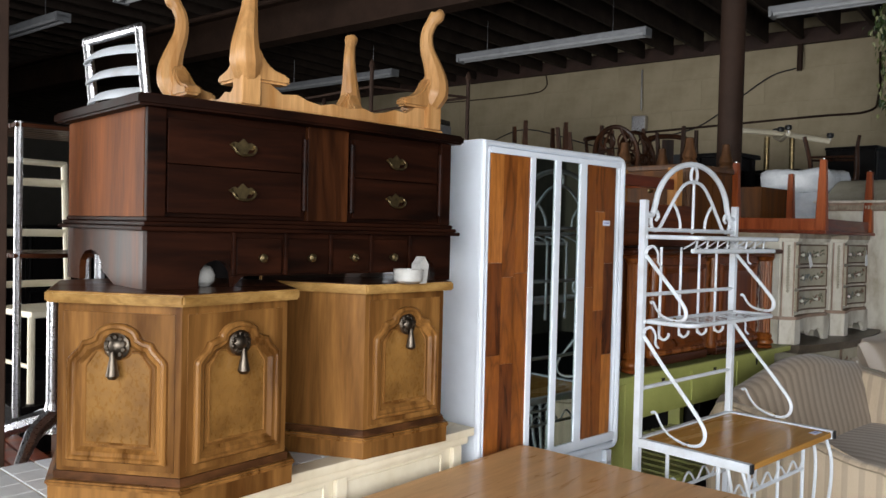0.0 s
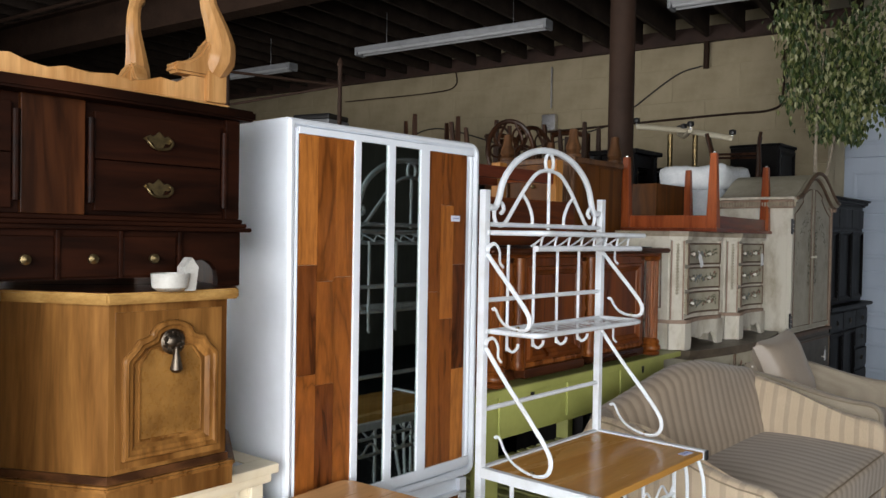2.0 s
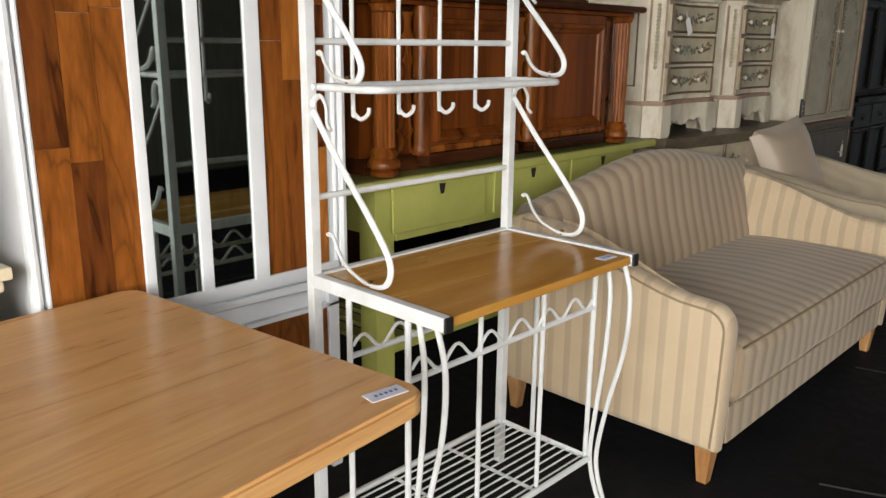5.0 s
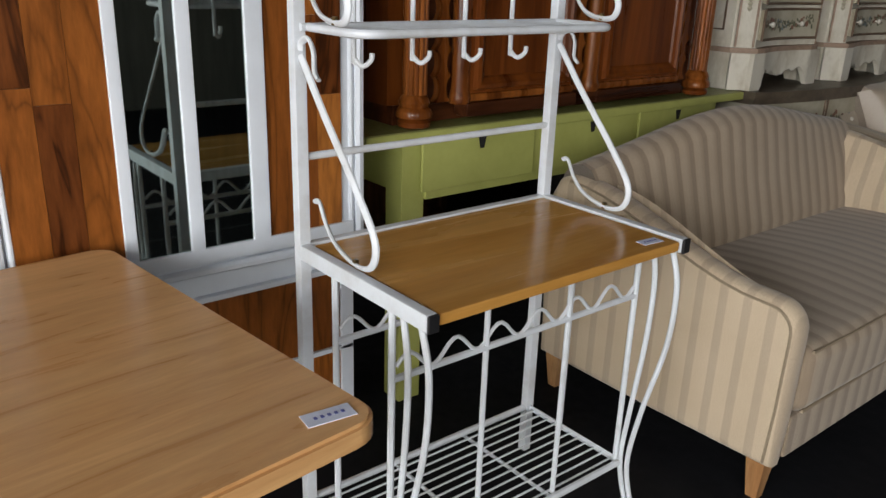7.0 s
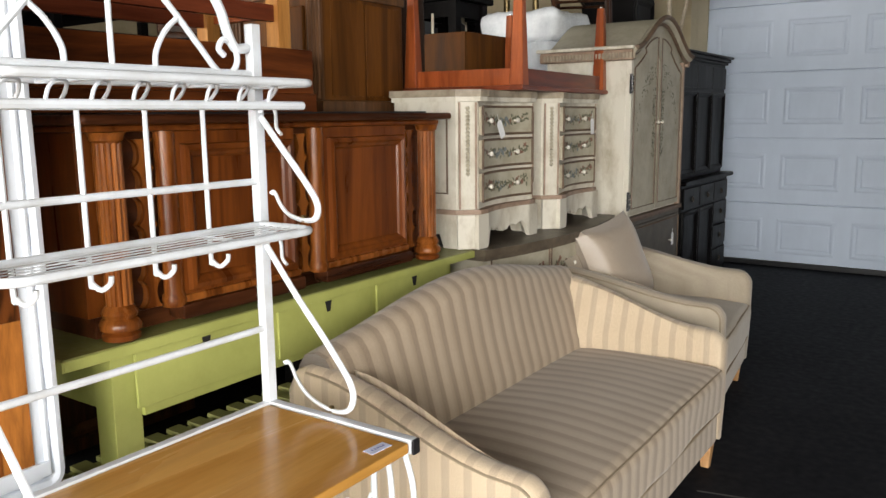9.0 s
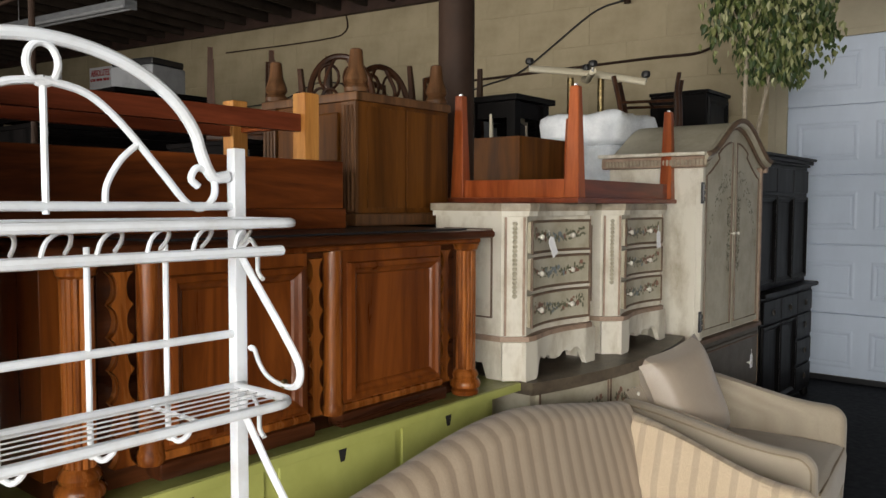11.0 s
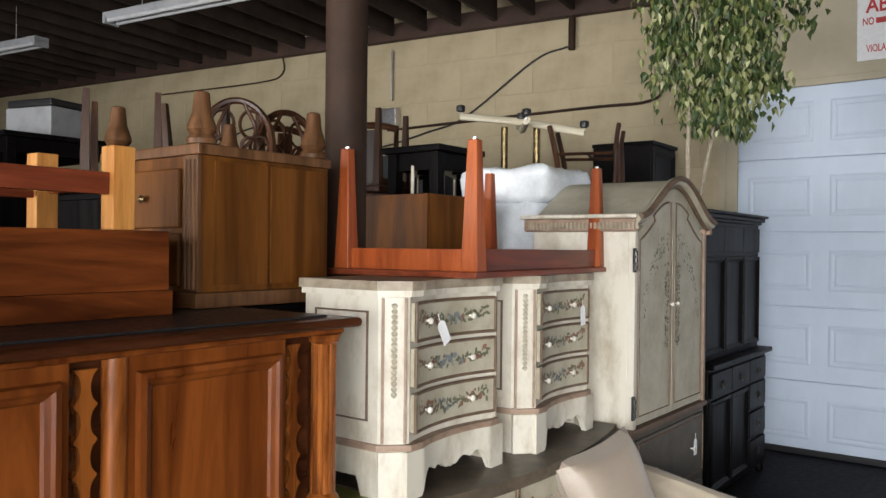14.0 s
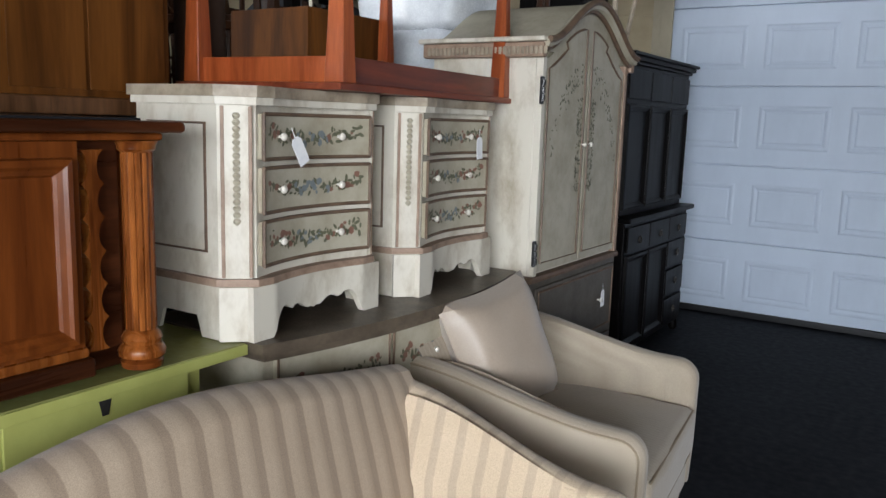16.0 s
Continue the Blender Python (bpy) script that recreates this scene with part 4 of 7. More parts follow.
# ---- lime table ----


def lime_table():
    y0, y1, x0, x1, z = 3.70, 5.585, -0.98, -0.262, 0.906
    t = thing("console_table", pose(0, 0, 0), "long lime green painted table with olive top", "table")
    part("tabletop", bx(B(), x0, x1, y0, y1, z - 0.03, z, bev=0.004), GREEN_TOP, t, "olive green top")
    part("edge_strip", bx(B(), x1, x1 + 0.006, y0, y1, z - 0.032, z - 0.003, bev=0.002), GREEN, t)
    part("edge_strip", bx(B(), x0, x1 + 0.006, y0 - 0.006, y0, z - 0.032, z - 0.003, bev=0.002), GREEN, t)
    legs = [(x1 - 0.12, y0 + 0.147), (x1 - 0.12, y1 - 0.215), (x0 + 0.02, y0 + 0.147), (x0 + 0.02, y1 - 0.215)]
    for lx, ly in legs:
        box_part("leg", (lx, lx + 0.085, ly, ly + 0.085, 0, z - 0.03), GREEN, t, "", 0.004)
    for px in (x1 - 0.045, x0 + 0.03):
        part("apron", bx(B(), px, px + 0.02, y0 + 0.232, y1 - 0.215, z - 0.223, z - 0.03, bev=0.003), GREEN, t)
    for py in (y0 + 0.16, y1 - 0.16):
        part("apron", bx(B(), x0 + 0.105, x1 - 0.11, py, py + 0.02, z - 0.2, z - 0.03, bev=0.003), GREEN, t)
    for k, yc in enumerate((4.143, 4.665, 5.165)):
        d = part("drawer", bx(B(), x1 - 0.025, x1 - 0.014, yc - 0.235, yc + 0.235, z - 0.195, z - 0.036, bev=0.004), GREEN, t)
        # nothing is cut: a thin dark piece paints the shade inside the notch
        part("finger_notch", prism(B(), [(yc - 0.016, z - 0.045), (yc + 0.016, z - 0.045), (yc + 0.008, z - 0.082), (yc - 0.008, z - 0.082)], x1 - 0.014, x1 - 0.0125, "yz"), DARKVOID, d, "dark piece for the shade inside a finger notch", False)
    # slatted lower shelf
    for k in range(16):
        y = y0 + 0.17 + k * 0.097
        part("slat", bx(B(), x0 + 0.04, x1 - 0.06, y, y + 0.06, 0.3, 0.318, bev=0.002), GREEN_TOP, t)
    for px in (x0 + 0.05, x1 - 0.1):
        part("rail", bx(B(), px, px + 0.03, y0 + 0.232, y1 - 0.215, 0.255, 0.3, bev=0.002), GREEN, t)
    return t


lime_table()


# ---- carved cherry sideboard ----


def panel_door(parent, x, y0, y1, z0, z1, frame_mat, panel_mat, w=0.035, name="door"):
    """Framed door facing +x at plane x: bevelled frame and a sunk panel."""
    bm = B()
    lv = [(0.0, 0.0), (0.004, 0.016), (w * 0.5, 0.019), (w * 0.7, 0.012), (w, 0.006), (w + 0.008, -0.004)]
    rings = []
    for ins, h in lv:
        rings.append([bm.verts.new((x + h, a, b)) for a, b in ((y0 + ins, z0 + ins), (y1 - ins, z0 + ins), (y1 - ins, z1 - ins), (y0 + ins, z1 - ins))])
    for a, b in zip(rings, rings[1:]):
        for j in range(4):
            bm.faces.new((a[j], a[(j + 1) % 4], b[(j + 1) % 4], b[j]))
    d = part(name, bm, frame_mat, parent, "", False)
    part("door_panel", bx(B(), x - 0.012, x - 0.0035, y0 + w, y1 - w, z0 + w, z1 - w), panel_mat, d, "", False)
    return d


def scallop(y, z0, z1, w=0.055, step=0.075):
    """Outline of a strip with scalloped sides."""
    n = int((z1 - z0) / step)
    pts = []
    m = 6
    for side in (1, -1):
        seq = []
        for i in range(n * m + 1):
            z = z0 + (z1 - z0) * i / (n * m)
            ph = (i % m) / m
            seq.append((y + side * (w / 2 - 0.017 * math.sin(math.pi * ph) ** 0.6), z))
        pts += seq if side == 1 else seq[::-1]
    return pts


def sideboard():
    x1, z0 = -0.278, 0.907
    t = thing("sideboard", pose(0, 0, 0), "dark cherry sideboard with scalloped pilasters", "sideboard")
    y0, y1, zt = 3.83, 5.325, 1.455
    part("body", bx(B(), -1.0, x1 - 0.075, y0, y1 - 0.02, z0 + 0.06, zt, bev=0.003), CHERRY, t)
    # breakfront sections: doors stand proud, column bays recede
    for a, b in ((4.075, 4.535), (4.665, 5.125)):
        part("door_case", bx(B(), x1 - 0.075, x1, a, b, z0 + 0.05, zt, bev=0.003), CHERRY, t)
        part("door_plinth", bx(B(), x1 - 0.05, x1 + 0.018, a - 0.015, b + 0.015, z0 + 0.02, z0 + 0.065, bev=0.01), CHERRY_TOP, t)
        part("door_plinth", bx(B(), x1 - 0.05, x1 + 0.008, a - 0.005, b + 0.005, z0 + 0.065, z0 + 0.09, bev=0.008), CHERRY_LIGHT, t)
        panel_door(t, x1 + 0.001, a + 0.02, b - 0.02, z0 + 0.1, zt - 0.035, CHERRY, CHERRY)
    for yc in (4.01, 4.597, 5.185):
        part("pilaster_ground", bx(B(), x1 - 0.075, x1 - 0.045, yc - 0.065, yc + 0.065, z0 + 0.06, zt, bev=0.002), CHERRY_TOP, t)
        part("scallop_strip", prism(B(), scallop(yc - 0.02, z0 + 0.07, zt - 0.02), x1 - 0.045, x1 - 0.012, "yz"), CHERRY_LIGHT, t, "", False)
        if yc < 5.1:
            part("half_column", lathe(B(), [(0.032, z0 + 0.06), (0.036, z0 + 0.08), (0.029, z0 + 0.1), (0.029, zt)], (x1 - 0.02, yc + 0.05, 0), 18), CHERRY_LIGHT, t)
    for yc in (3.885, 5.28):
        c = part("corner_column", lathe(B(), [(0.027, z0 + 0.09), (0.027, zt)], (x1 - 0.015, yc, 0), 20), CHERRY, t)
        for a in range(-120, 121, 30):
            px, py = x1 - 0.015 + 0.028 * math.cos(radians(a)), yc + 0.028 * math.sin(radians(a))
            part("reed", tube(B(), [(px, py, z0 + 0.1), (px, py, zt - 0.015)], 0.0085, 8), CHERRY_LIGHT, c)
        part("column_cap", lathe(B(), [(0.034, zt - 0.028), (0.043, zt - 0.02), (0.044, zt - 0.01), (0.05, zt)], (x1 - 0.015, yc, 0), 20), CHERRY_LIGHT, t)
        part("column_base", lathe(B(), [(0.054, z0 + 0.035), (0.056, z0 + 0.048), (0.05, z0 + 0.06), (0.043, z0 + 0.066), (0.048, z0 + 0.078), (0.043, z0 + 0.09), (0.034, z0 + 0.1)], (x1 - 0.015, yc, 0), 20), CHERRY_LIGHT, t)
        part("bun_foot", lathe(B(), [(0.03, z0), (0.048, z0 + 0.008), (0.05, z0 + 0.022), (0.036, z0 + 0.035)], (x1 - 0.015, yc, 0), 18), CHERRY, t)
    part("base_rail", bx(B(), -0.98, x1 - 0.077, y0 + 0.02, y1 - 0.03, z0, z0 + 0.06, bev=0.004), CHERRY_TOP, t)
    # moulded top
    part("cornice", bx(B(), -1.01, x1 + 0.012, y0 - 0.015, y1 + 0.01, zt, zt + 0.018, bev=0.006), CHERRY, t)
    top = part("top", bx(B(), -1.02, x1 + 0.05, y0 - 0.045, y1 + 0.05, zt + 0.018, zt + 0.045, bev=0.012, seg=3), CHERRY_TOP, t)
    part("glass_sheet", bx(B(), -0.98, x1 - 0.03, y0 + 0.25, y1 - 0.02, zt + 0.0455, zt + 0.051), BLACK, top, "dark glass sheet")
    return t


sideboard()

# ---- antique painted chests, console dresser and armoire ----


def flower_sprigs(parent, fx, y0, y1, zc, h, seed):
    """Small painted leaves and flowers standing just off a drawer face; fx gives the face's x at y."""
    rnd = random.Random(seed)
    bms = {"leaf_paint": B(), "red_flower_paint": B(), "blue_flower_paint": B()}
    n = 90
    for i in range(n):
        y = y0 + (y1 - y0) * (i + rnd.random()) / n
        side = abs((y - y0) / (y1 - y0) * 2 - 1)
        z = zc + h * (0.32 * side - 0.12) * rnd.choice((1, 1, 0.3)) + rnd.uniform(-0.25, 0.25) * h
        key = "leaf_paint" if rnd.random() < 0.72 else ("blue_flower_paint" if side < 0.35 else "red_flower_paint")
        s = rnd.uniform(0.006, 0.014)
        a = rnd.uniform(0, math.pi)
        pts = []
        for k in range(6):
            u, v = math.cos(k * math.pi / 3) * s, math.sin(k * math.pi / 3) * s * (0.45 if key == "leaf_paint" else 0.8)
            yy, zz = y + u * math.cos(a) - v * math.sin(a), z + u * math.sin(a) + v * math.cos(a)
            pts.append((fx(yy) + 0.0016, yy, zz))
        bms[key].faces.new([bms[key].verts.new(p) for p in pts])
    for key, mt in (("leaf_paint", LEAFGREEN), ("red_flower_paint", PETAL_RED), ("blue_flower_paint", PETAL_BLUE)):
        tagged(part(key, bms[key], mt, parent, "", False), kind="stuff")


def curved_face(fx, y0, y1, z0, z1, th, n=12):
    """A slab that follows x = fx(y)."""
    bm = B()
    poly = [(fx(y0 + (y1 - y0) * i / n), y0 + (y1 - y0) * i / n) for i in range(n + 1)]
    poly += [(p[0] - th, p[1]) for p in poly[::-1]]
    return prism(bm, poly, z0, z1, "xy")


def knob(parent, x, y, z):
    bm = lathe(B(), [(0.004, 0.0), (0.004, 0.009), (0.01, 0.014), (0.0118, 0.02), (0.008, 0.026), (0.002, 0.028)], n=12)
    return part("knob", bm, PORCELAIN, parent, "white porcelain knob", True, pose(x, y, z, ry=90))


def hang_tag(x, y, z, tilt, label):
    t = thing("hang_tag", pose(x, y, z, rx=tilt), label, "price tag", "hanging price tags")
    part("card", prism(B(), [(-0.02, -0.1), (0.02, -0.1), (0.02, -0.03), (0.01, -0.018), (-0.01, -0.018), (-0.02, -0.03)], -0.001, 0.001, "yz"), PAPER, t, "", False)
    part("string", tube(B(), [(0, 0, -0.02), (0, 0.002, 0.012)], 0.001, 5), PAPER, t)
    return t


def bow(depth, yc, half, x0):
    return lambda y: x0 + depth * (1 - ((y - yc) / half) ** 2)


def bachelor_chest(y0, seed, m=None):
    """Three concave drawers between canted carved corners on bracket feet."""
    w, d, h = 0.64, 0.4, 0.688
    t = thing("bedside_chest", m, "antique cream three drawer chest with painted flowers", "chest", "painted chests")
    xf = 0.0
    body_poly = [(-d, 0.0), (-0.07, 0.0), (xf - 0.0, 0.07), (xf - 0.0, w - 0.07), (-0.07, w), (-d, w)]
    f = lambda y: xf + 0.012 - 0.04 * (1 - ((y - w / 2) / (w / 2 - 0.085)) ** 2)
    zb, zt = 0.172, h - 0.03
    inner = [(-d, 0.004), (-0.075, 0.004), (-0.004, 0.075)] + [(f(y) - 0.02, y) for y in [0.11 + i * (w - 0.22) / 10 for i in range(11)]] + [(-0.004, w - 0.075), (-0.075, w - 0.004), (-d, w - 0.004)]
    part("body", prism(B(), inner, zb, zt, "xy"), ANTIQUE, t, "", False)
    part("top", prism(B(), [(-d - 0.01, -0.02), (-0.06, -0.02), (0.022, 0.055)] + [(f(y) + 0.022, y) for y in [0.12 + i * (w - 0.24) / 8 for i in range(9)]] + [(0.022, w - 0.055), (-0.06, w + 0.02), (-d - 0.01, w + 0.02)], zt, h, "xy"), CHEST_TOP, t, "weathered brown-cream top", False)
    part("top_edge", prism(B(), [(-d - 0.004, -0.012), (-0.064, -0.012), (0.014, 0.06)] + [(f(y) + 0.014, y) for y in [0.12 + i * (w - 0.24) / 8 for i in range(9)]] + [(0.014, w - 0.06), (-0.064, w + 0.012), (-d - 0.004, w + 0.012)], zt - 0.02, zt, "xy"), ANTIQUE, t, "", False)
    # side panel with a sunk field
    for s, yy in ((-1, 0.004), (1, w - 0.004)):
        part("side_frame", tube(B(), [(-d + 0.05, yy, zb + 0.07), (-0.12, yy, zb + 0.07), (-0.12, yy, zt - 0.07), (-d + 0.05, yy, zt - 0.07)], 0.006, 6, closed=True), ANTIQUE_EDGE, t, "worn brown line round the side panel")
    # canted corners with carved bellflower strips
    for s in (0, 1):
        ca = Vector((-0.035, 0.035 if s == 0 else w - 0.035, 0))
        ang = -45 if s == 0 else 45
        post = part("corner_post", bx(B(), -0.008, 0.008, -0.04, 0.04, zb, zt - 0.02, bev=0.004), ANTIQUE, t, "", True, Matrix.Translation(ca) @ pose(0, 0, 0, rz=ang))
        for e in (-0.036, 0.036):
            part("edge_line", bx(B(), 0.006, 0.0105, e - 0.005, e + 0.005, zb + 0.004, zt - 0.024, bev=0.002), ROSE_EDGE, post, "worn rose edge")
        for k in range(17):
            z = zt - 0.05 - k * 0.0175
            part("carved_bead", lathe(B(), [(0.002, -0.0095), (0.009, -0.003), (0.0115, 0.003), (0.006, 0.0095)], (0.007, 0, z), 8), ANTIQUE_GREY, post)
    # drawers
    ys0, ys1 = 0.088, w - 0.088
    dh = (zt - 0.03 - zb - 0.02) / 3
    for k in range(3):
        z0 = zb + 0.02 + k * dh
        dr = part("drawer", curved_face(f, ys0, ys1, z0 + 0.012, z0 + dh - 0.012, 0.02), ANTIQUE_GREY, t, "", False)
        for zz in (z0 + 0.012, z0 + dh - 0.012):
            part("drawer_bead", tube(B(), [(f(ys0 + (ys1 - ys0) * i / 10) + 0.001, ys0 + (ys1 - ys0) * i / 10, zz) for i in range(11)], 0.0055, 6), ANTIQUE_EDGE, dr)
        for yy in (ys0, ys1):
            part("drawer_bead", tube(B(), [(f(yy) + 0.001, yy, z0 + 0.012), (f(yy) + 0.001, yy, z0 + dh - 0.012)], 0.0055, 6), ANTIQUE_EDGE, dr)
        flower_sprigs(dr, f, ys0 + 0.03, ys1 - 0.03, z0 + dh / 2, dh * 0.55, seed * 10 + k)
        for yy in (w / 2 - 0.15, w / 2 + 0.11):
            knob(dr, f(yy), yy, z0 + dh / 2)
    # base mould and shaped bracket foot
    part("base_mould", prism(B(), [(-d, -0.012), (-0.066, -0.012), (0.016, 0.064)] + [(f(y) + 0.016, y) for y in [0.12 + i * (w - 0.24) / 8 for i in range(9)]] + [(0.016, w - 0.064), (-0.066, w + 0.012), (-d, w + 0.012)], zb - 0.02, zb, "xy"), ROSE_EDGE, t, "worn brown base moulding", False)
    cut = [(0.0, 0.0), (0.095, 0.0), (0.105, 0.025), (0.12, 0.055), (0.14, 0.075), (0.165, 0.08), (0.185, 0.07), (0.198, 0.058), (0.213, 0.068), (0.238, 0.072), (0.262, 0.064), (0.285, 0.048), (0.305, 0.05), (0.33, 0.042), (w / 2, 0.036)]
    n = 44
    bm = B()
    cols = []
    for i in range(n + 1):
        a = w * i / n
        u = min(a, w - a)
        zb_ = 0.0
        for (a0, b0), (a1, b1) in zip(cut, cut[1:]):
            if a0 <= u <= a1:
                zb_ = b0 + (b1 - b0) * (u - a0) / max(1e-6, a1 - a0)
        fx_ = f(min(max(a, 0.1), w - 0.1))
        yy = a * (w - 0.08) / w + 0.04
        cols.append([bm.verts.new(c) for c in ((fx_ + 0.012, yy, zb_), (fx_ + 0.012, yy, zb - 0.02), (fx_ - 0.01, yy, zb - 0.02), (fx_ - 0.01, yy, zb_))])
    for ca, cb in zip(cols, cols[1:]):
        for k in range(4):
            bm.faces.new((ca[k], cb[k], cb[(k + 1) % 4], ca[(k + 1) % 4]))
    bm.faces.new(cols[0])
    bm.faces.new(cols[-1])
    bmesh.ops.recalc_face_normals(bm, faces=bm.faces)
    part("front_apron", bm, ANTIQUE, t, "scalloped painted apron")
    for s in (0, 1):
        yy = 0.0 if s == 0 else w - 0.012
        part("side_apron", prism(B(), [(-d, 0), (-d + 0.08, 0), (-d + 0.1, 0.06), (-0.16, 0.06), (-0.14, 0), (-0.05, 0), (-0.05, zb - 0.02), (-d, zb - 0.02)], yy, yy + 0.012, "xz"), ANTIQUE, t, "", False)
        ca = Vector((-0.035, 0.035 if s == 0 else w - 0.035, 0))
        part("foot", bx(B(), -0.02, 0.02, -0.05, 0.05, 0.0, zb - 0.02, bev=0.004), ANTIQUE, t, "", True, Matrix.Translation(ca) @ pose(0, 0, 0, rz=-45 if s == 0 else 45))
    return t


CZ = 0.909
bachelor_chest(0, 1, pose(-0.255, 5.548, CZ, rz=1))
bachelor_chest(0, 2, pose(-0.232, 6.3, CZ, rz=4))
hang_tag(-0.222, 5.722, 1.478, 30, "white paper price tag hanging from a drawer knob")
hang_tag(-0.215, 6.71, 1.482, 4, "white paper price tag hanging from a drawer knob")


def bow_dresser():
    y0, y1, zt = 5.61, 7.02, CZ - 0.001
    t = thing("dresser", pose(0, 0, 0), "weathered bow front dresser with painted drawers under the chests", "dresser")
    yc, half = (y0 + y1) / 2, (y1 - y0) / 2
    f = bow(0.1, yc, half, -0.22)
    part("body", curved_face(lambda y: f(y) - 0.03, y0 + 0.02, y1 - 0.02, 0.1, zt - 0.03, 0.42, 16), ANTIQUE_GREY, t, "", False)
    part("top", curved_face(lambda y: f(y) + 0.02, y0 - 0.02, y1 + 0.01, zt - 0.03, zt, 0.52, 16), ANTIQUE_TOP, t, "weathered brown bowed top", False)
    part("top_mould", curved_face(f, y0, y1, zt - 0.055, zt - 0.03, 0.45, 16), ANTIQUE_TOP, t, "", False)
    for r, (z0, z1) in enumerate(((0.64, 0.86), (0.4, 0.62), (0.16, 0.38))):
        for c in range(3):
            a = y0 + 0.05 + c * (y1 - y0 - 0.1) / 3
            b = a + (y1 - y0 - 0.1) / 3 - 0.02
            dr = part("drawer", curved_face(lambda y: f(y) - 0.012, a, b, z0, z1, 0.02, 6), ANTIQUE_GREY, t, "", False)
            part("drawer_bead", tube(B(), [(f(a) - 0.01, a, z0), (f(b) - 0.01, b, z0), (f(b) - 0.01, b, z1), (f((a + b) / 2) - 0.01, (a + b) / 2, z1), (f(a) - 0.01, a, z1)], 0.005, 6, closed=True), ANTIQUE_EDGE, dr)
            if r == 0:
                flower_sprigs(dr, lambda y: f(y) - 0.011, a + 0.04, b - 0.04, (z0 + z1) / 2, 0.12, 50 + c)
            knob(dr, f((a + b) / 2) - 0.012, (a + b) / 2, (z0 + z1) / 2)
    for yy in (y0 + 0.03, y1 - 0.11):
        for xx in (-0.3, -0.66):
            box_part("foot", (xx, xx + 0.06, yy, yy + 0.08, 0, 0.1), ANTIQUE_GREY, t, "", 0.01)
    return t


bow_dresser()


def armoire():
    y0, y1, xf, d = 7.055, 8.0, -0.145, 0.52
    w = y1 - y0
    t = thing("armoire", pose(0, 0, 0), "antique cream armoire with arched top and grey green doors", "wardrobe")
    yc = (y0 + y1) / 2
    zc = 1.815
    part("case", bx(B(), xf - d, xf - 0.02, y0, y1, 0.88, zc, bev=0.004), ANTIQUE, t, "", False)
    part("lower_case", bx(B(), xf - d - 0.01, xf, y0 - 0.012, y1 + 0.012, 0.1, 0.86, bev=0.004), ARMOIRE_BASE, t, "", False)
    part("waist_mould", bx(B(), xf - d - 0.015, xf + 0.018, y0 - 0.025, y1 + 0.025, 0.855, 0.885, bev=0.01), ANTIQUE_EDGE, t, "worn brown waist moulding")
    # arched pediment: barrel roof running back

    def archz(v):
        a = abs(v * 2 - 1)
        return zc + 0.03 + 0.205 * (0.5 + 0.5 * math.cos(math.pi * min(1, a * 1.02))) ** 0.85
    n = 24
    prof = [(y0 - 0.03 + (w + 0.06) * i / n, archz(i / n)) for i in range(n + 1)]
    part("roof", prism(B(), prof + [(y1 + 0.03, zc), (y0 - 0.03, zc)], xf - d - 0.02, xf + 0.005, "yz"), ANTIQUE_GREY, t, "grey arched roof", False)
    for k, (r, dx, dz) in enumerate(((0.02, 0.03, -0.005), (0.014, 0.05, 0.008), (0.011, 0.018, -0.03))):
        part("arch_mould", tube(B(), [(xf + dx, p[0], p[1] + dz) for p in prof], r, 8), ANTIQUE_EDGE if k else ANTIQUE_GREY, t, "carved arched moulding")
    part("side_cornice", bx(B(), xf - d - 0.03, xf + 0.03, y0 - 0.045, y0, zc - 0.03, zc + 0.03, bev=0.01), ROSE_EDGE, t, "carved rose cornice")
    part("side_cornice", bx(B(), xf - d - 0.045, xf + 0.04, y0 - 0.06, y0, zc + 0.03, zc + 0.05, bev=0.006), ANTIQUE, t)
    part("side_cornice", bx(B(), xf - d - 0.03, xf + 0.03, y1, y1 + 0.045, zc - 0.03, zc + 0.05, bev=0.01), ROSE_EDGE, t)
    for k in range(28):
        x = xf - d + k * 0.0205
        part("dentil", bx(B(), x, x + 0.016, y0 - 0.052, y0 - 0.045, zc - 0.02, zc + 0.012, bev=0.005), CHEST_TOP, t)
    # arched doors
    for s in (0, 1):
        a, b = (y0 + 0.035, yc - 0.004) if s == 0 else (yc + 0.004, y1 - 0.035)
        top = []
        for i in range(11):
            y = b + (a - b) * i / 10
            top.append((y, archz((y - y0 + 0.03) / (w + 0.06)) - 0.075))
        poly = [(a, 0.9), (b, 0.9)] + top
        dr = part("door", prism(B(), poly, xf - 0.02, xf + 0.004, "yz"), ANTIQUE_GREY, t, "grey green painted door", False)
        cy = sum(p[0] for p in poly) / len(poly)
        ins = [(y + (0.03 if y < cy else -0.03), z + (0.035 if z < 1.2 else -0.035)) for y, z in poly]
        part("door_mould", tube(B(), [(xf + 0.005, y, z) for y, z in ins], 0.006, 6, closed=True), ANTIQUE_EDGE, dr, "worn moulding line")
        yk = yc - 0.035 if s == 0 else yc + 0.035
        knob(dr, xf + 0.004, yk, 1.435)
        rnd = random.Random(90 + s)
        bm = B()
        for i in range(150):
            u = rnd.random()
            yy = (b if s == 0 else a) + (-1 if s == 0 else 1) * (0.045 + u * 0.05 if i < 90 else 0.05 + u * 0.32)
            zz = 1.22 + rnd.random() * 0.42 if i < 90 else 1.8 - 0.35 * u * u - rnd.random() * 0.12
            if not (a + 0.04 < yy < b - 0.04):
                continue
            q = rnd.uniform(0.006, 0.013)
            an = rnd.uniform(0, 3.1)
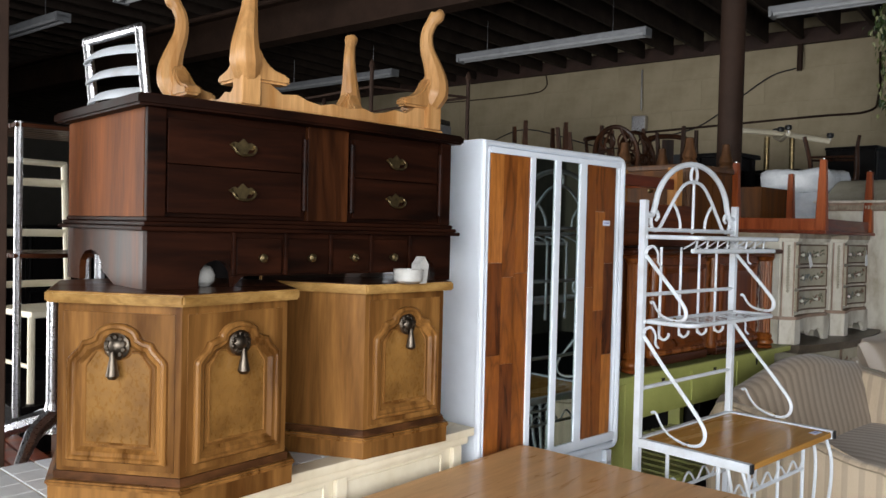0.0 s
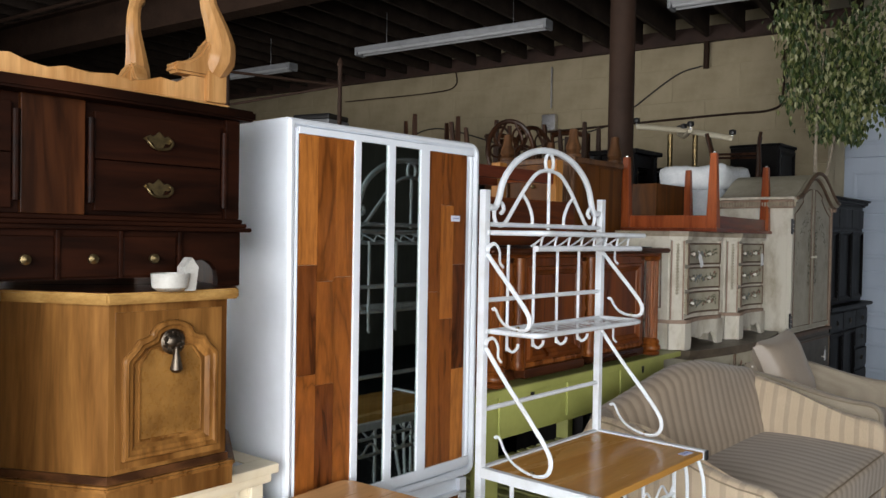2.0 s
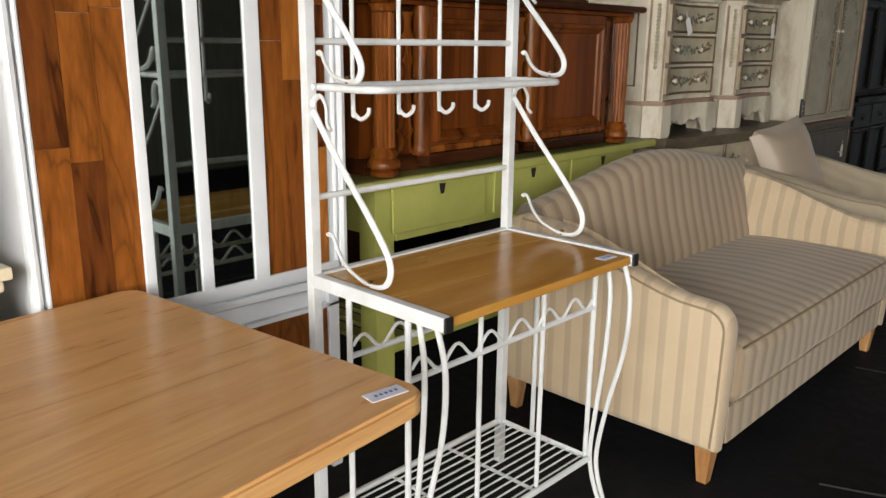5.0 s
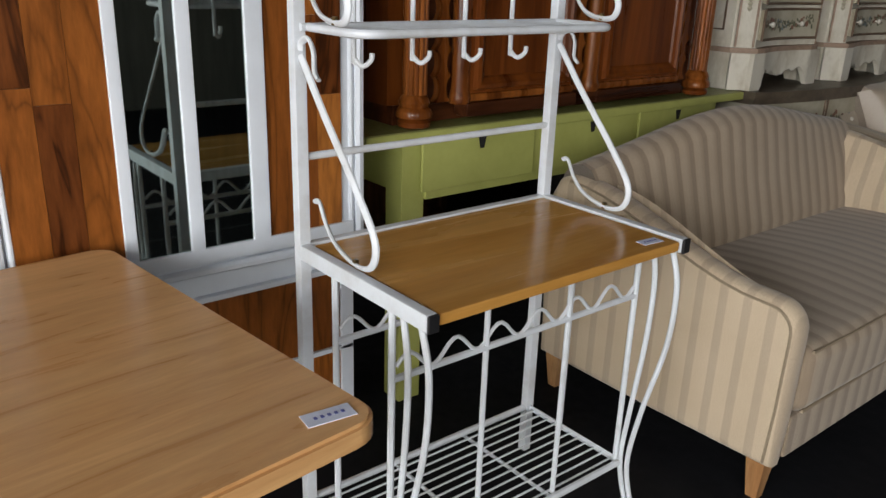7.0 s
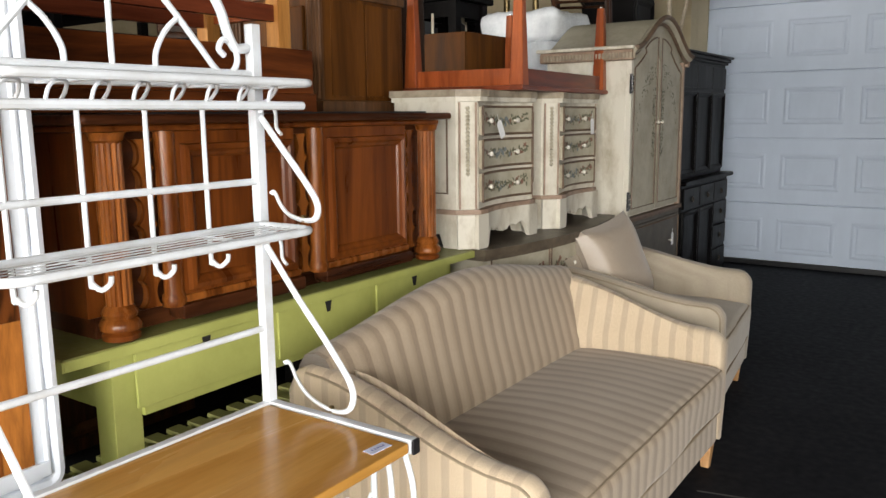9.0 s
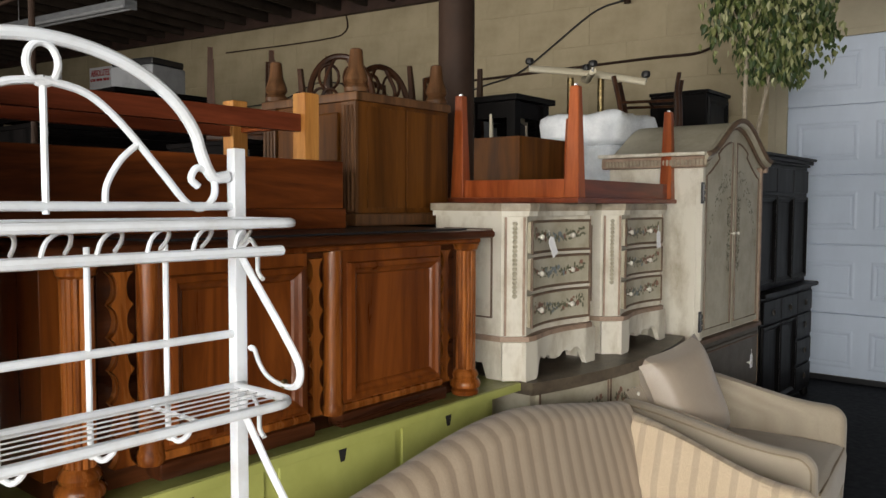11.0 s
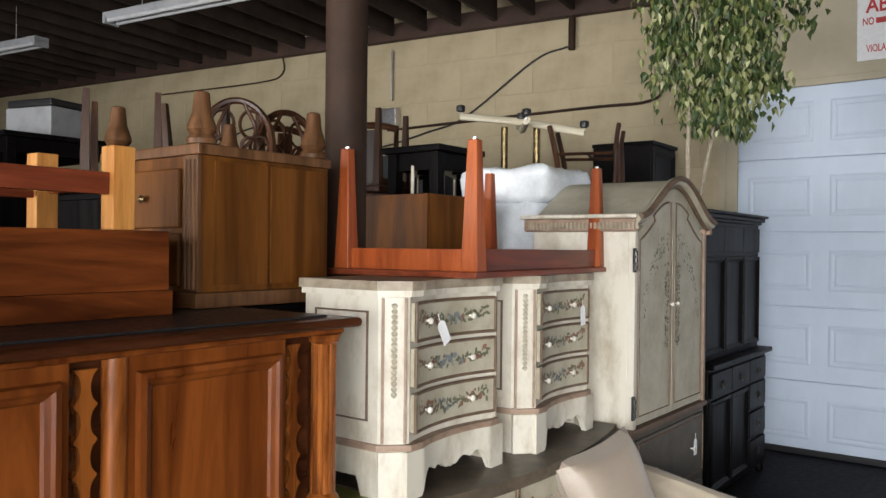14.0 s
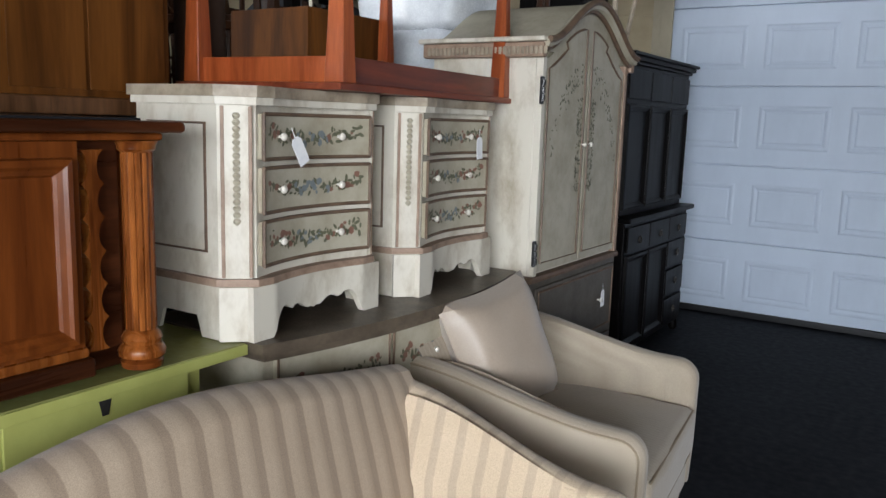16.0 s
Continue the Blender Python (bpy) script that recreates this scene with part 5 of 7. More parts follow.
            bm.faces.new([bm.verts.new((xf + 0.006, yy + q * math.cos(an + k * 1.57) * (1 if k % 2 else 0.5), zz + q * math.sin(an + k * 1.57) * (1 if k % 2 else 0.5))) for k in range(4)])
        tagged(part("garland_paint", bm, LEAFGREEN, dr, "painted leaf garland", False), kind="stuff")
    part("corner_stile", bx(B(), xf - 0.02, xf + 0.012, y0, y0 + 0.032, 0.885, zc, bev=0.004), ANTIQUE, t)
    part("corner_stile", bx(B(), xf - 0.02, xf + 0.012, y1 - 0.032, y1, 0.885, zc, bev=0.004), ROSE_EDGE, t)
    for z in (0.985, 1.655):
        h = part("hinge", bx(B(), xf + 0.006, xf + 0.018, y0 - 0.014, y0 + 0.008, z - 0.055, z + 0.055, bev=0.003), BLACK, t, "black iron hinge")
        for q in (-0.03, 0.0, 0.03):
            part("barrel", tube(B(), [(xf + 0.02, y0 - 0.008, z + q - 0.012), (xf + 0.02, y0 - 0.008, z + q + 0.012)], 0.009, 8), BLACK, h)
    for z0, z1 in ((0.5, 0.83), (0.14, 0.47)):
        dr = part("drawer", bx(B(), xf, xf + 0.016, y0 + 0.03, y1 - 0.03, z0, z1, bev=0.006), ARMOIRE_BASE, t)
        part("drawer_bead", tube(B(), [(xf + 0.017, y0 + 0.05, z0 + 0.02), (xf + 0.017, y1 - 0.05, z0 + 0.02), (xf + 0.017, y1 - 0.05, z1 - 0.02), (xf + 0.017, y0 + 0.05, z1 - 0.02)], 0.006, 6, closed=True), ANTIQUE_EDGE, dr)
        for yy in (yc - 0.25, yc + 0.25):
            knob(dr, xf + 0.016, yy, (z0 + z1) / 2)
    for yy in (y0, y1 - 0.09):
        for xx in (xf - 0.09, xf - d + 0.0):
            box_part("foot", (xx, xx + 0.09, yy, yy + 0.09, 0, 0.1), ANTIQUE_EDGE, t, "", 0.012)
    return t


armoire()
hang_tag(-0.105, 7.78, 0.735, 2, "white paper price tag hanging from the armoire drawer")

# ---- white wardrobe with figured doors and mirrors ----


def white_wardrobe():
    y0, y1, xf, d = 2.742, 3.652, -0.205, 0.56
    zb, zt = 0.622, 1.903
    t = thing("wardrobe", pose(0, 0, 0), "white wardrobe with figured wood doors and smoked mirrors", "wardrobe")
    poly = [(y0, zb)] + [(y0, zt)] + arc(y1 - 0.03, zt - 0.03, 0.03, 90, 0, 5) + arc(y1 - 0.03, zb + 0.03, 0.03, 0, -90, 5)
    bm = prism(B(), poly, xf - d, xf - 0.016, "yz")
    bmesh.ops.bevel(bm, geom=[e for e in bm.edges if abs(e.verts[0].co.x - e.verts[1].co.x) > 0.3], offset=0.002, segments=1, affect="EDGES")
    part("case", bm, WHITE, t, "", False)
    # raised outer frame and inner bead
    for k, (ins, r) in enumerate(((0.012, 0.016), (0.036, 0.009))):
        a, b, c, e = y0 + ins, y1 - ins, zb + ins, zt - ins
        q = 0.028
        loop = [(a, c), (a, e)] + arc(b - q, e - q, q, 90, 0, 4) + arc(b - q, c + q, q, 0, -90, 4)
        part("frame_bead", tube(B(), [(xf - 0.01, p[0], p[1]) for p in loop], r, 8, closed=True), WHITE, t)
    part("door_ground", bx(B(), xf - 0.016, xf - 0.008, y0 + 0.035, y1 - 0.035, zb + 0.045, zt - 0.035), WHITE, t, "", False)
    z0, z1 = 0.695, 1.855
    fields = [(2.785, 3.008), (3.37, 3.583)]
    rnd = random.Random(4)
    for a, b in fields:
        # staves of figured laminate
        n = 3
        w = (b - a) / n
        for i in range(n):
            zc = z0
            while zc < z1 - 0.001:
                h = min(z1 - zc, rnd.uniform(0.3, 0.75))
                if z1 - zc - h < 0.12:
                    h = z1 - zc
                part("stave", bx(B(), xf - 0.008, xf - 0.002, a + i * w + 0.0004, a + (i + 1) * w - 0.0004, zc + 0.0004, zc + h - 0.0004), TIGER, t, "", False)
                zc += h
    for a, b in ((3.037, 3.161), (3.196, 3.323)):
        part("mirror", bx(B(), xf - 0.008, xf - 0.003, a, b, z0, z1), MIRROR, t, "smoked mirror strip", False)
    for a, b in ((3.008, 3.037), (3.161, 3.196), (3.323, 3.37)):
        part("stile", bx(B(), xf - 0.008, xf + 0.005, a, b, z0 - 0.004, z1 + 0.004, bev=0.004), WHITE, t)
    for a, b in ((z0 - 0.035, z0), (z1, z1 + 0.022)):
        part("rail", bx(B(), xf - 0.008, xf + 0.005, y0 + 0.035, y1 - 0.035, a, b, bev=0.003), WHITE, t)
    # lower drawer case
    part("base_case", bx(B(), xf - d, xf - 0.03, y0 + 0.01, y1 - 0.03, 0.06, zb - 0.001, bev=0.004), WHITE, t, "", False)
    for k, (a, b) in enumerate(((0.32, 0.548), (0.075, 0.305))):
        part("drawer", bx(B(), xf - 0.03, xf - 0.016, y0 + 0.05, y1 - 0.07, a, b, bev=0.003), TIGER, t, "figured wood drawer front")
        part("drawer_rail", bx(B(), xf - 0.03, xf - 0.008, y0 + 0.01, y1 - 0.03, b, b + 0.015, bev=0.003), WHITE, t)
    for a in (y0 + 0.01, y1 - 0.07):
        part("base_stile", bx(B(), xf - 0.03, xf - 0.008, a, a + 0.04, 0.0, zb - 0.012, bev=0.003), WHITE, t)
        part("base_foot", bx(B(), xf - d, xf - d + 0.06, a, a + 0.04, 0.0, 0.06, bev=0.003), WHITE, t)
    return t


white_wardrobe()
label_card("price_label", pose(-0.206, 3.52, 1.613, ry=90) @ pose(0, 0, 0, rz=90), 0.05, 0.022, "small pale blue price sticker on the wardrobe door")

# ---- cream base dresser with tiled top ----


def cream_dresser():
    m = pose(-0.172, 2.7, 0, rz=4.0)  # front right corner of the top; runs back along -y
    t = thing("cream_dresser", m, "cream painted low dresser with grey tiled top", "dresser")
    L, d, zt = 1.72, 0.62, 0.86
    part("body", bx(B(), -d + 0.03, -0.045, -L + 0.03, -0.03, 0.06, zt - 0.06, bev=0.004), CREAM, t, "", False)
    part("top_frame", bx(B(), -0.075, 0.0, -L, 0.0, zt - 0.03, zt, bev=0.006), CREAM, t)
    part("top_frame", bx(B(), -d, -0.0752, -0.07, 0.0, zt - 0.03, zt, bev=0.006), CREAM, t)
    part("top_frame", bx(B(), -d, -0.0752, -L, -L + 0.07, zt - 0.03, zt, bev=0.006), CREAM, t)
    part("cornice", bx(B(), -d + 0.01, -0.014, -L + 0.015, -0.014, zt - 0.06, zt - 0.03, bev=0.01), CREAM, t)
    part("grout", bx(B(), -d, -0.075, -L + 0.07, -0.07, zt - 0.03, zt - 0.006), CREAM, t, "", False)
    tile = None
    s = 0.088
    for i in range(6):
        for j in range(17):
            mm = pose(-d + 0.045 + i * 0.091, -L + 0.12 + j * 0.0925, zt - 0.006)
            if tile is None:
                tile = part("tile", bx(B(), -s / 2, s / 2, -s / 2, s / 2, 0, 0.005, bev=0.002, seg=1), TILE_TOP, t, "", False, mm)
            else:
                share(tile, "tile", mm, t)
    for k in range(3):
        a = -0.1 - (k + 1) * 0.52
        for z0, z1 in ((0.5, 0.81), (0.14, 0.46)):
            dr = part("drawer", bx(B(), -0.045, -0.034, a + 0.02, a + 0.5, z0, z1, bev=0.004), CREAM, t)
            part("drawer_mould", tube(B(), [(-0.034, a + 0.045, z0 + 0.025), (-0.034, a + 0.475, z0 + 0.025), (-0.034, a + 0.475, z1 - 0.025), (-0.034, a + 0.045, z1 - 0.025)], 0.006, 6, closed=True), CREAM, dr)
            part("drawer_knob", lathe(B(), [(0.008, 0), (0.008, 0.01), (0.017, 0.016), (0.015, 0.026), (0.003, 0.03)], n=12), CREAM, dr, "", True, pose(-0.034, a + 0.26, (z0 + z1) / 2, ry=90))
    for a in (-0.085, -0.62, -1.14, -L + 0.03):
        part("pilaster", bx(B(), -0.045, -0.024, a, a + 0.045, 0.06, zt - 0.06, bev=0.005), CREAM, t)
    part("plinth", bx(B(), -d + 0.02, -0.03, -L + 0.02, -0.02, 0.0, 0.06, bev=0.004), CREAM, t, "", False)
    return t


cream_dresser()

# ---- six sided end cabinets ----


def arch_outline(w, z0, z1):
    """Door moulding outline: slanted shoulders and a raised round head, as (across, up) pairs."""
    h = w / 2
    r = h * 0.46
    zs = z1 - r * 0.62
    right = [(h, z0), (h, zs - 0.062), (h * 0.97, zs - 0.05), (h * 0.78, zs - 0.026), (h * 0.7, zs - 0.008), (h * 0.56, zs - 0.004)]
    head = arc(0, zs, r, 4, 176, 12, z1 - zs)
    return right + head + [(-a, b) for a, b in right[::-1]]


def panel_outline(w, z0, z1, notch):
    """Inner panel: clipped shoulders running up to a hollow round the pull."""
    h = w / 2
    right = [(h, z0), (h, z1 - 0.05), (h * 0.66, z1 - 0.008)]
    dip = [(notch * math.cos(radians(a)), z1 + 0.012 + notch * 0.95 * math.sin(radians(a))) for a in range(-30, -151, -15)]
    return right + dip + [(-a, b) for a, b in right[::-1]]


def drop_pull(parent, m):
    p = part("pull", lathe(B(), [(0.004, 0.004), (0.036, 0.004), (0.04, 0.009), (0.032, 0.014), (0.026, 0.012), (0.018, 0.02), (0.006, 0.024)], n=18), PEWTER, parent, "aged pewter drop pull", True, m @ pose(0, 0, 0, ry=90) @ Matrix.Scale(0.85, 4))
    for k in range(10):
        a = k * 36
        part("petal", lathe(B(), [(0.002, 0.008), (0.009, 0.012), (0.006, 0.018)], (0.027 * math.cos(radians(a)), 0.027 * math.sin(radians(a)), 0), 8), PEWTER, p)
    part("drop", lathe(B(), [(0.003, -0.012), (0.006, -0.02), (0.009, -0.035), (0.014, -0.06), (0.016, -0.07), (0.01, -0.078), (0.003, -0.08)], n=12), PEWTER, parent, "dark tear drop", True, m @ pose(0.024, 0, 0))
    return p


def hex_cabinet(cx, cy, turn, label, doors):
    z0, zt, R = 0.861, 1.395, 0.328
    t = thing("end_cabinet", pose(cx, cy, z0, rz=turn), label, "cabinet", "six sided end cabinets")
    H = zt - z0

    def hexa(r):
        return [(r * math.cos(radians(60 * i)), r * math.sin(radians(60 * i))) for i in range(6)]
    part("body", prism(B(), hexa(R), 0.06, H - 0.03, "xy"), WALNUT, t, "", False)
    part("plinth", prism(B(), hexa(R + 0.022), 0.0, 0.05, "xy"), WALNUT, t, "dark figured plinth", False)
    bm = prism(B(), hexa(R + 0.03), 0.05, 0.065, "xy")
    bmesh.ops.bevel(bm, geom=list(bm.edges), offset=0.005, segments=2, affect="EDGES")
    part("plinth_mould", bm, WALNUT_MOULD, t)
    bm = prism(B(), hexa(R + 0.008), 0.065, 0.085, "xy")
    part("plinth_mould", bm, WALNUT_DARK, t, "", False)
    bm = prism(B(), hexa(R + 0.035), H - 0.028, H, "xy")
    bmesh.ops.bevel(bm, geom=[e for e in bm.edges], offset=0.005, segments=2, affect="EDGES")
    part("top", bm, TOP_EDGE, t, "golden edged top")
    # thin sheet whose dark colour stands for the reflection on the top
    part("top_sheet", prism(B(), hexa(R + 0.024), H, H + 0.0015, "xy"), CHERRY_TOP, t, "polished top with its dark reflection in the colour", False)
    for k in doors:
        mid = radians(60 * k + 30)
        apo = R * math.cos(radians(30))
        fm = pose(apo * math.cos(mid), apo * math.sin(mid), 0, rz=60 * k + 30)
        dr = part("door", bx(B(), -0.004, 0.002, -0.148, 0.148, 0.095, H - 0.05, bev=0.001), WALNUT, t, "", False, fm)
        zz0, zz1 = 0.115, H - 0.075
        part("moulding", moulded(B(), arch_outline(0.262, zz0, zz1), [(0.0, 0.0), (0.0, 0.012), (0.004, 0.017), (0.011, 0.018), (0.015, 0.013), (0.019, 0.012), (0.024, 0.012), (0.029, 0.006), (0.034, 0.002)]), WALNUT_MOULD, dr)
        part("burl_panel", prism(B(), panel_outline(0.172, zz0 + 0.044, zz1 - 0.062, 0.044), 0.002, 0.0045, "yz"), BURL, dr, "mottled burl panel", False)
        part("panel_bead", moulded(B(), panel_outline(0.178, zz0 + 0.041, zz1 - 0.059, 0.041), [(0.0, 0.002), (0.0015, 0.0065), (0.005, 0.0065), (0.007, 0.004)]), WALNUT_MOULD, dr)
        drop_pull(dr, pose(0.004, 0, zz1 - 0.056))
    return t


hex_cabinet(-0.335, 1.643, -22, "honey walnut six sided cabinet with burl doors", (-1, 0, 2))
hex_cabinet(-0.406, 2.315, -30, "honey walnut six sided cabinet beside the wardrobe", (0, 2, 4))

# ---- mahogany chest on the end cabinets ----


def mahogany_chest():
    y0, y1, xf, xb = 1.486, 2.545, -0.175, -0.74
    t = thing("mahogany_chest", pose(0, 0, 0), "dark mahogany chest with brass pulls stacked on end cabinets", "chest")
    zb = 1.397
    # lower gallery with arches and small drawers
    L = y1 - y0

    def arch_cut(a, w, h):
        return [(a, zb)] + [(p[0], p[1]) for p in arc(a + w / 2, zb + h * 0.35, w / 2, 180, 0, 8, h * 0.65)] + [(a + w, zb)]
    front = [(y0, zb)] + arch_cut(y0 + 0.14, 0.1, 0.075) + [(y0 + 0.27, zb + 0.03), (y1 - 0.2, zb + 0.03)] + arch_cut(y1 - 0.17, 0.1, 0.075) + [(y1, zb), (y1, zb + 0.15), (y0, zb + 0.15)]
    part("gallery_front", prism(B(), front, xf - 0.012, xf + 0.012, "yz"), MAHOG, t, "", False)
    side = [(xb, zb), (xb + 0.1, zb)] + [(p[0], p[1]) for p in arc(xb + 0.19, zb + 0.035, 0.09, 180, 0, 8, 0.055)] + [(xf - 0.2, zb), (xf - 0.012, zb), (xf - 0.012, zb + 0.15), (xb, zb + 0.15)]
    for yy in (y0, y1 - 0.018):
        part("gallery_side", prism(B(), side, yy, yy + 0.018, "xz"), MAHOG_STILE, t, "", False)
    part("gallery_floor", bx(B(), xb + 0.01, xf - 0.013, y0 + 0.02, y1 - 0.02, zb + 0.075, zb + 0.09), MAHOG, t, "", False)
    for k, yc in enumerate((1.803, 1.964, 2.118, 2.274)):
        dr = part("small_drawer", bx(B(), xf + 0.012, xf + 0.019, yc - 0.072, yc + 0.072, zb + 0.035, zb + 0.135, bev=0.004), MAHOG, t)
        part("drawer_knob", lathe(B(), [(0.005, 0), (0.005, 0.01), (0.012, 0.015), (0.012, 0.024), (0.003, 0.028)], n=12), BRASS, dr, "small brass knob", True, pose(xf + 0.019, yc, zb + 0.08, ry=90))
    for yc in (1.723, 1.886, 2.042, 2.195, 2.355):
        part("divider", bx(B(), xf + 0.012, xf + 0.024, yc - 0.006, yc + 0.006, zb + 0.03, zb + 0.15, bev=0.003), MAHOG, t)
    # waist moulding
    zw = zb + 0.15
    for k, (e, h0, h1) in enumerate(((0.024, 0.0, 0.012), (0.014, 0.012, 0.024), (0.005, 0.024, 0.036))):
        part("waist_mould", bx(B(), xb - e, xf + 0.012 + e, y0 - e, y1 + e, zw + h0, zw + h1, bev=0.004), MAHOG, t)
    za, zt = zw + 0.036, 1.86
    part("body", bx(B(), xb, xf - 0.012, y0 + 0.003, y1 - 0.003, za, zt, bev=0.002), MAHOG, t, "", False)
    # only the bay-facing side gets the lit tone
    part("side_panel", bx(B(), xb, xf - 0.014, y0, y0 + 0.0028, za, zt), MAHOG_LIT_SIDE, t, "knotty side, lighter brown for the daylight on it", False)
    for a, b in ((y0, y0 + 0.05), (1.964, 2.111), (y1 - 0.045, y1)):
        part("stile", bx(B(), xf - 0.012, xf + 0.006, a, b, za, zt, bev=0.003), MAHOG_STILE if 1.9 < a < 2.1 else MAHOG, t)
    for a in (1.954, 2.125, y1 - 0.05):
        part("quarter_column", tube(B(), [(xf + 0.006, a, za + 0.03), (xf + 0.006, a, zt - 0.04)], 0.008, 10), MAHOG, t)
    for a, b, yc in ((y0 + 0.055, 1.945, 1.754), (2.135, y1 - 0.06, 2.301)):
        for z0, z1 in ((za + 0.012, za + 0.137), (za + 0.139, zt - 0.022)):
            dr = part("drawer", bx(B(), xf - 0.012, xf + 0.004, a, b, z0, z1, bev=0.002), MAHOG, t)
            zc = (z0 + z1) / 2
            plate = [(-0.05, 0.004), (-0.03, 0.016), (-0.018, 0.012), (0, 0.028), (0.018, 0.012), (0.03, 0.016), (0.05, 0.004), (0.035, -0.006), (0.02, -0.006), (0.012, -0.022), (0, -0.03), (-0.012, -0.022), (-0.02, -0.006), (-0.035, -0.006)]
            pl = part("backplate", prism(B(), [(yc + p * 0.85, zc + q * 0.85) for p, q in plate], xf + 0.004, xf + 0.007, "yz"), BRASS, dr, "pierced brass backplate", False)
            part("bail", tube(B(), smooth_line([(xf + 0.008, yc - 0.032, zc + 0.006), (xf + 0.016, yc - 0.034, zc - 0.004), (xf + 0.018, yc - 0.022, zc - 0.018), (xf + 0.018, yc, zc - 0.022), (xf + 0.018, yc + 0.022, zc - 0.018), (xf + 0.016, yc + 0.034, zc - 0.004), (xf + 0.008, yc + 0.032, zc + 0.006)], 4), 0.0035, 8), BRASS, pl)
    n = 10
    f = lambda y: xf + 0.03 + 0.03 * (1 - ((y - (y0 + y1) / 2) / (L / 2 + 0.04)) ** 2)
    poly = [(f(y0 - 0.035 + (L + 0.07) * i / n), y0 - 0.035 + (L + 0.07) * i / n) for i in range(n + 1)] + [(xb - 0.03, y1 + 0.035), (xb - 0.03, y0 - 0.035)]
    bm = prism(B(), poly, zt, zt + 0.03, "xy")
    bmesh.ops.bevel(bm, geom=[e for e in bm.edges if abs(e.verts[0].co.z - e.verts[1].co.z) < 1e-5], offset=0.006, segments=2, affect="EDGES")
    part("top", bm, MAHOG, t)
    return t


mahogany_chest()
TOPZ = 1.8905
cp = thing("ceramic_dish", pose(-0.085, 2.29, 1.396), "small white ceramic dish and holder", "dish")
part("bowl", lathe(B(), [(0.03, 0.0), (0.045, 0.01), (0.048, 0.045), (0.044, 0.045), (0.04, 0.012)], n=20), CERAMIC, cp)
part("upright_holder", prism(B(), [(0.03, 0.0), (0.06, 0.0), (0.068, 0.06), (0.05, 0.085), (0.03, 0.06)], -0.02, 0.02, "yz"), CERAMIC, cp, "", False)
jr = thing("jar", pose(-0.255, 1.68, 1.3965), "small lidded ceramic jar in a shaded grey under the mahogany chest", "jar")
part("pot", lathe(B(), [(0.022, 0.0), (0.034, 0.012), (0.037, 0.03), (0.03, 0.045)], n=18), CERAMIC, jr)
part("lid", lathe(B(), [(0.031, 0.045), (0.024, 0.054), (0.006, 0.058), (0.007, 0.064), (0.002, 0.067)], n=18), CERAMIC, jr)


def cabriole(bm, x, y, z0, h, dx, dy):
    """An upturned cabriole leg: heavy knee below, slim ankle, small foot on top. dx, dy point outward."""
    out = Vector((dx, dy, 0)).normalized()
    prof = [(0.0, 0.036, 0.0), (0.018, 0.046, 0.12), (0.022, 0.04, 0.25), (0.008, 0.031, 0.42), (-0.012, 0.024, 0.6), (-0.014, 0.021, 0.76), (0.002, 0.02, 0.88), (0.016, 0.026, 0.94), (0.022, 0.024, 0.98), (0.018, 0.012, 1.0)]
    pts = smooth_line([Vector((x, y, z0 + f * h)) + out * o for o, r, f in prof], 3)
    rs = []
    for i in range(len(prof) - 1):
        for j in range(3):
            rs.append(prof[i][1] + (prof[i + 1][1] - prof[i][1]) * j / 3)
    rs.append(prof[-1][1])
    return tube(bm, pts, rs, 10)


def maple_table():
    t = thing("coffee_table", pose(-0.465, 2.147, TOPZ, rz=-1), "upside down pale maple coffee table with cabriole legs", "table")
    hx, hy = 0.235, 0.345
    part("tabletop", bx(B(), -hx - 0.03, hx + 0.03, -hy - 0.04, hy + 0.04, 0.0, 0.016, bev=0.006), PINE, t)
    for s in (-1, 1):
        out = [(-hy, 0.016), (hy, 0.016), (hy, 0.1), (hy - 0.07, 0.085), (hy - 0.11, 0.06), (hy - 0.16, 0.066), (hy - 0.2, 0.052), (0.1, 0.045), (0.06, 0.055), (0, 0.048), (-0.06, 0.055), (-0.1, 0.045), (-hy + 0.2, 0.052), (-hy + 0.16, 0.066), (-hy + 0.11, 0.06), (-hy + 0.07, 0.085), (-hy, 0.1)]
        part("apron", prism(B(), out, s * hx - 0.011, s * hx + 0.011, "yz"), PINE, t, "", False)
        out = [(a * hx / hy, b) for a, b in out]
        part("apron", prism(B(), out, s * hy - 0.011, s * hy + 0.011, "xz"), PINE, t, "", False)
    for sx in (-1, 1):
        for sy in (-1, 1):
            part("leg_block", bx(B(), sx * hx - 0.03, sx * hx + 0.03, sy * hy - 0.03, sy * hy + 0.03, 0.016, 0.105, bev=0.006), PINE, t)
            part("leg", cabriole(B(), sx * hx, sy * hy, 0.1, 0.32, sx, sy), PINE, t)
            ear = [(0.0, 0.085), (0.125, 0.085), (0.132, 0.1), (0.12, 0.115), (0.095, 0.118), (0.07, 0.128), (0.045, 0.15), (0.03, 0.18), (0.0, 0.2)]
            for plane, c, e, sg in (("yz", sx * hx, sy * hy, sy), ("xz", sy * hy, sx * hx, sx)):
                bm = prism(B(), [(e - sg * a, b) for a, b in ear], c - 0.026, c + 0.026, plane)
                bmesh.ops.bevel(bm, geom=list(bm.edges), offset=0.007, segments=2, affect="EDGES")
                part("knee_bracket", bm, PINE, t)
    return t


maple_table()


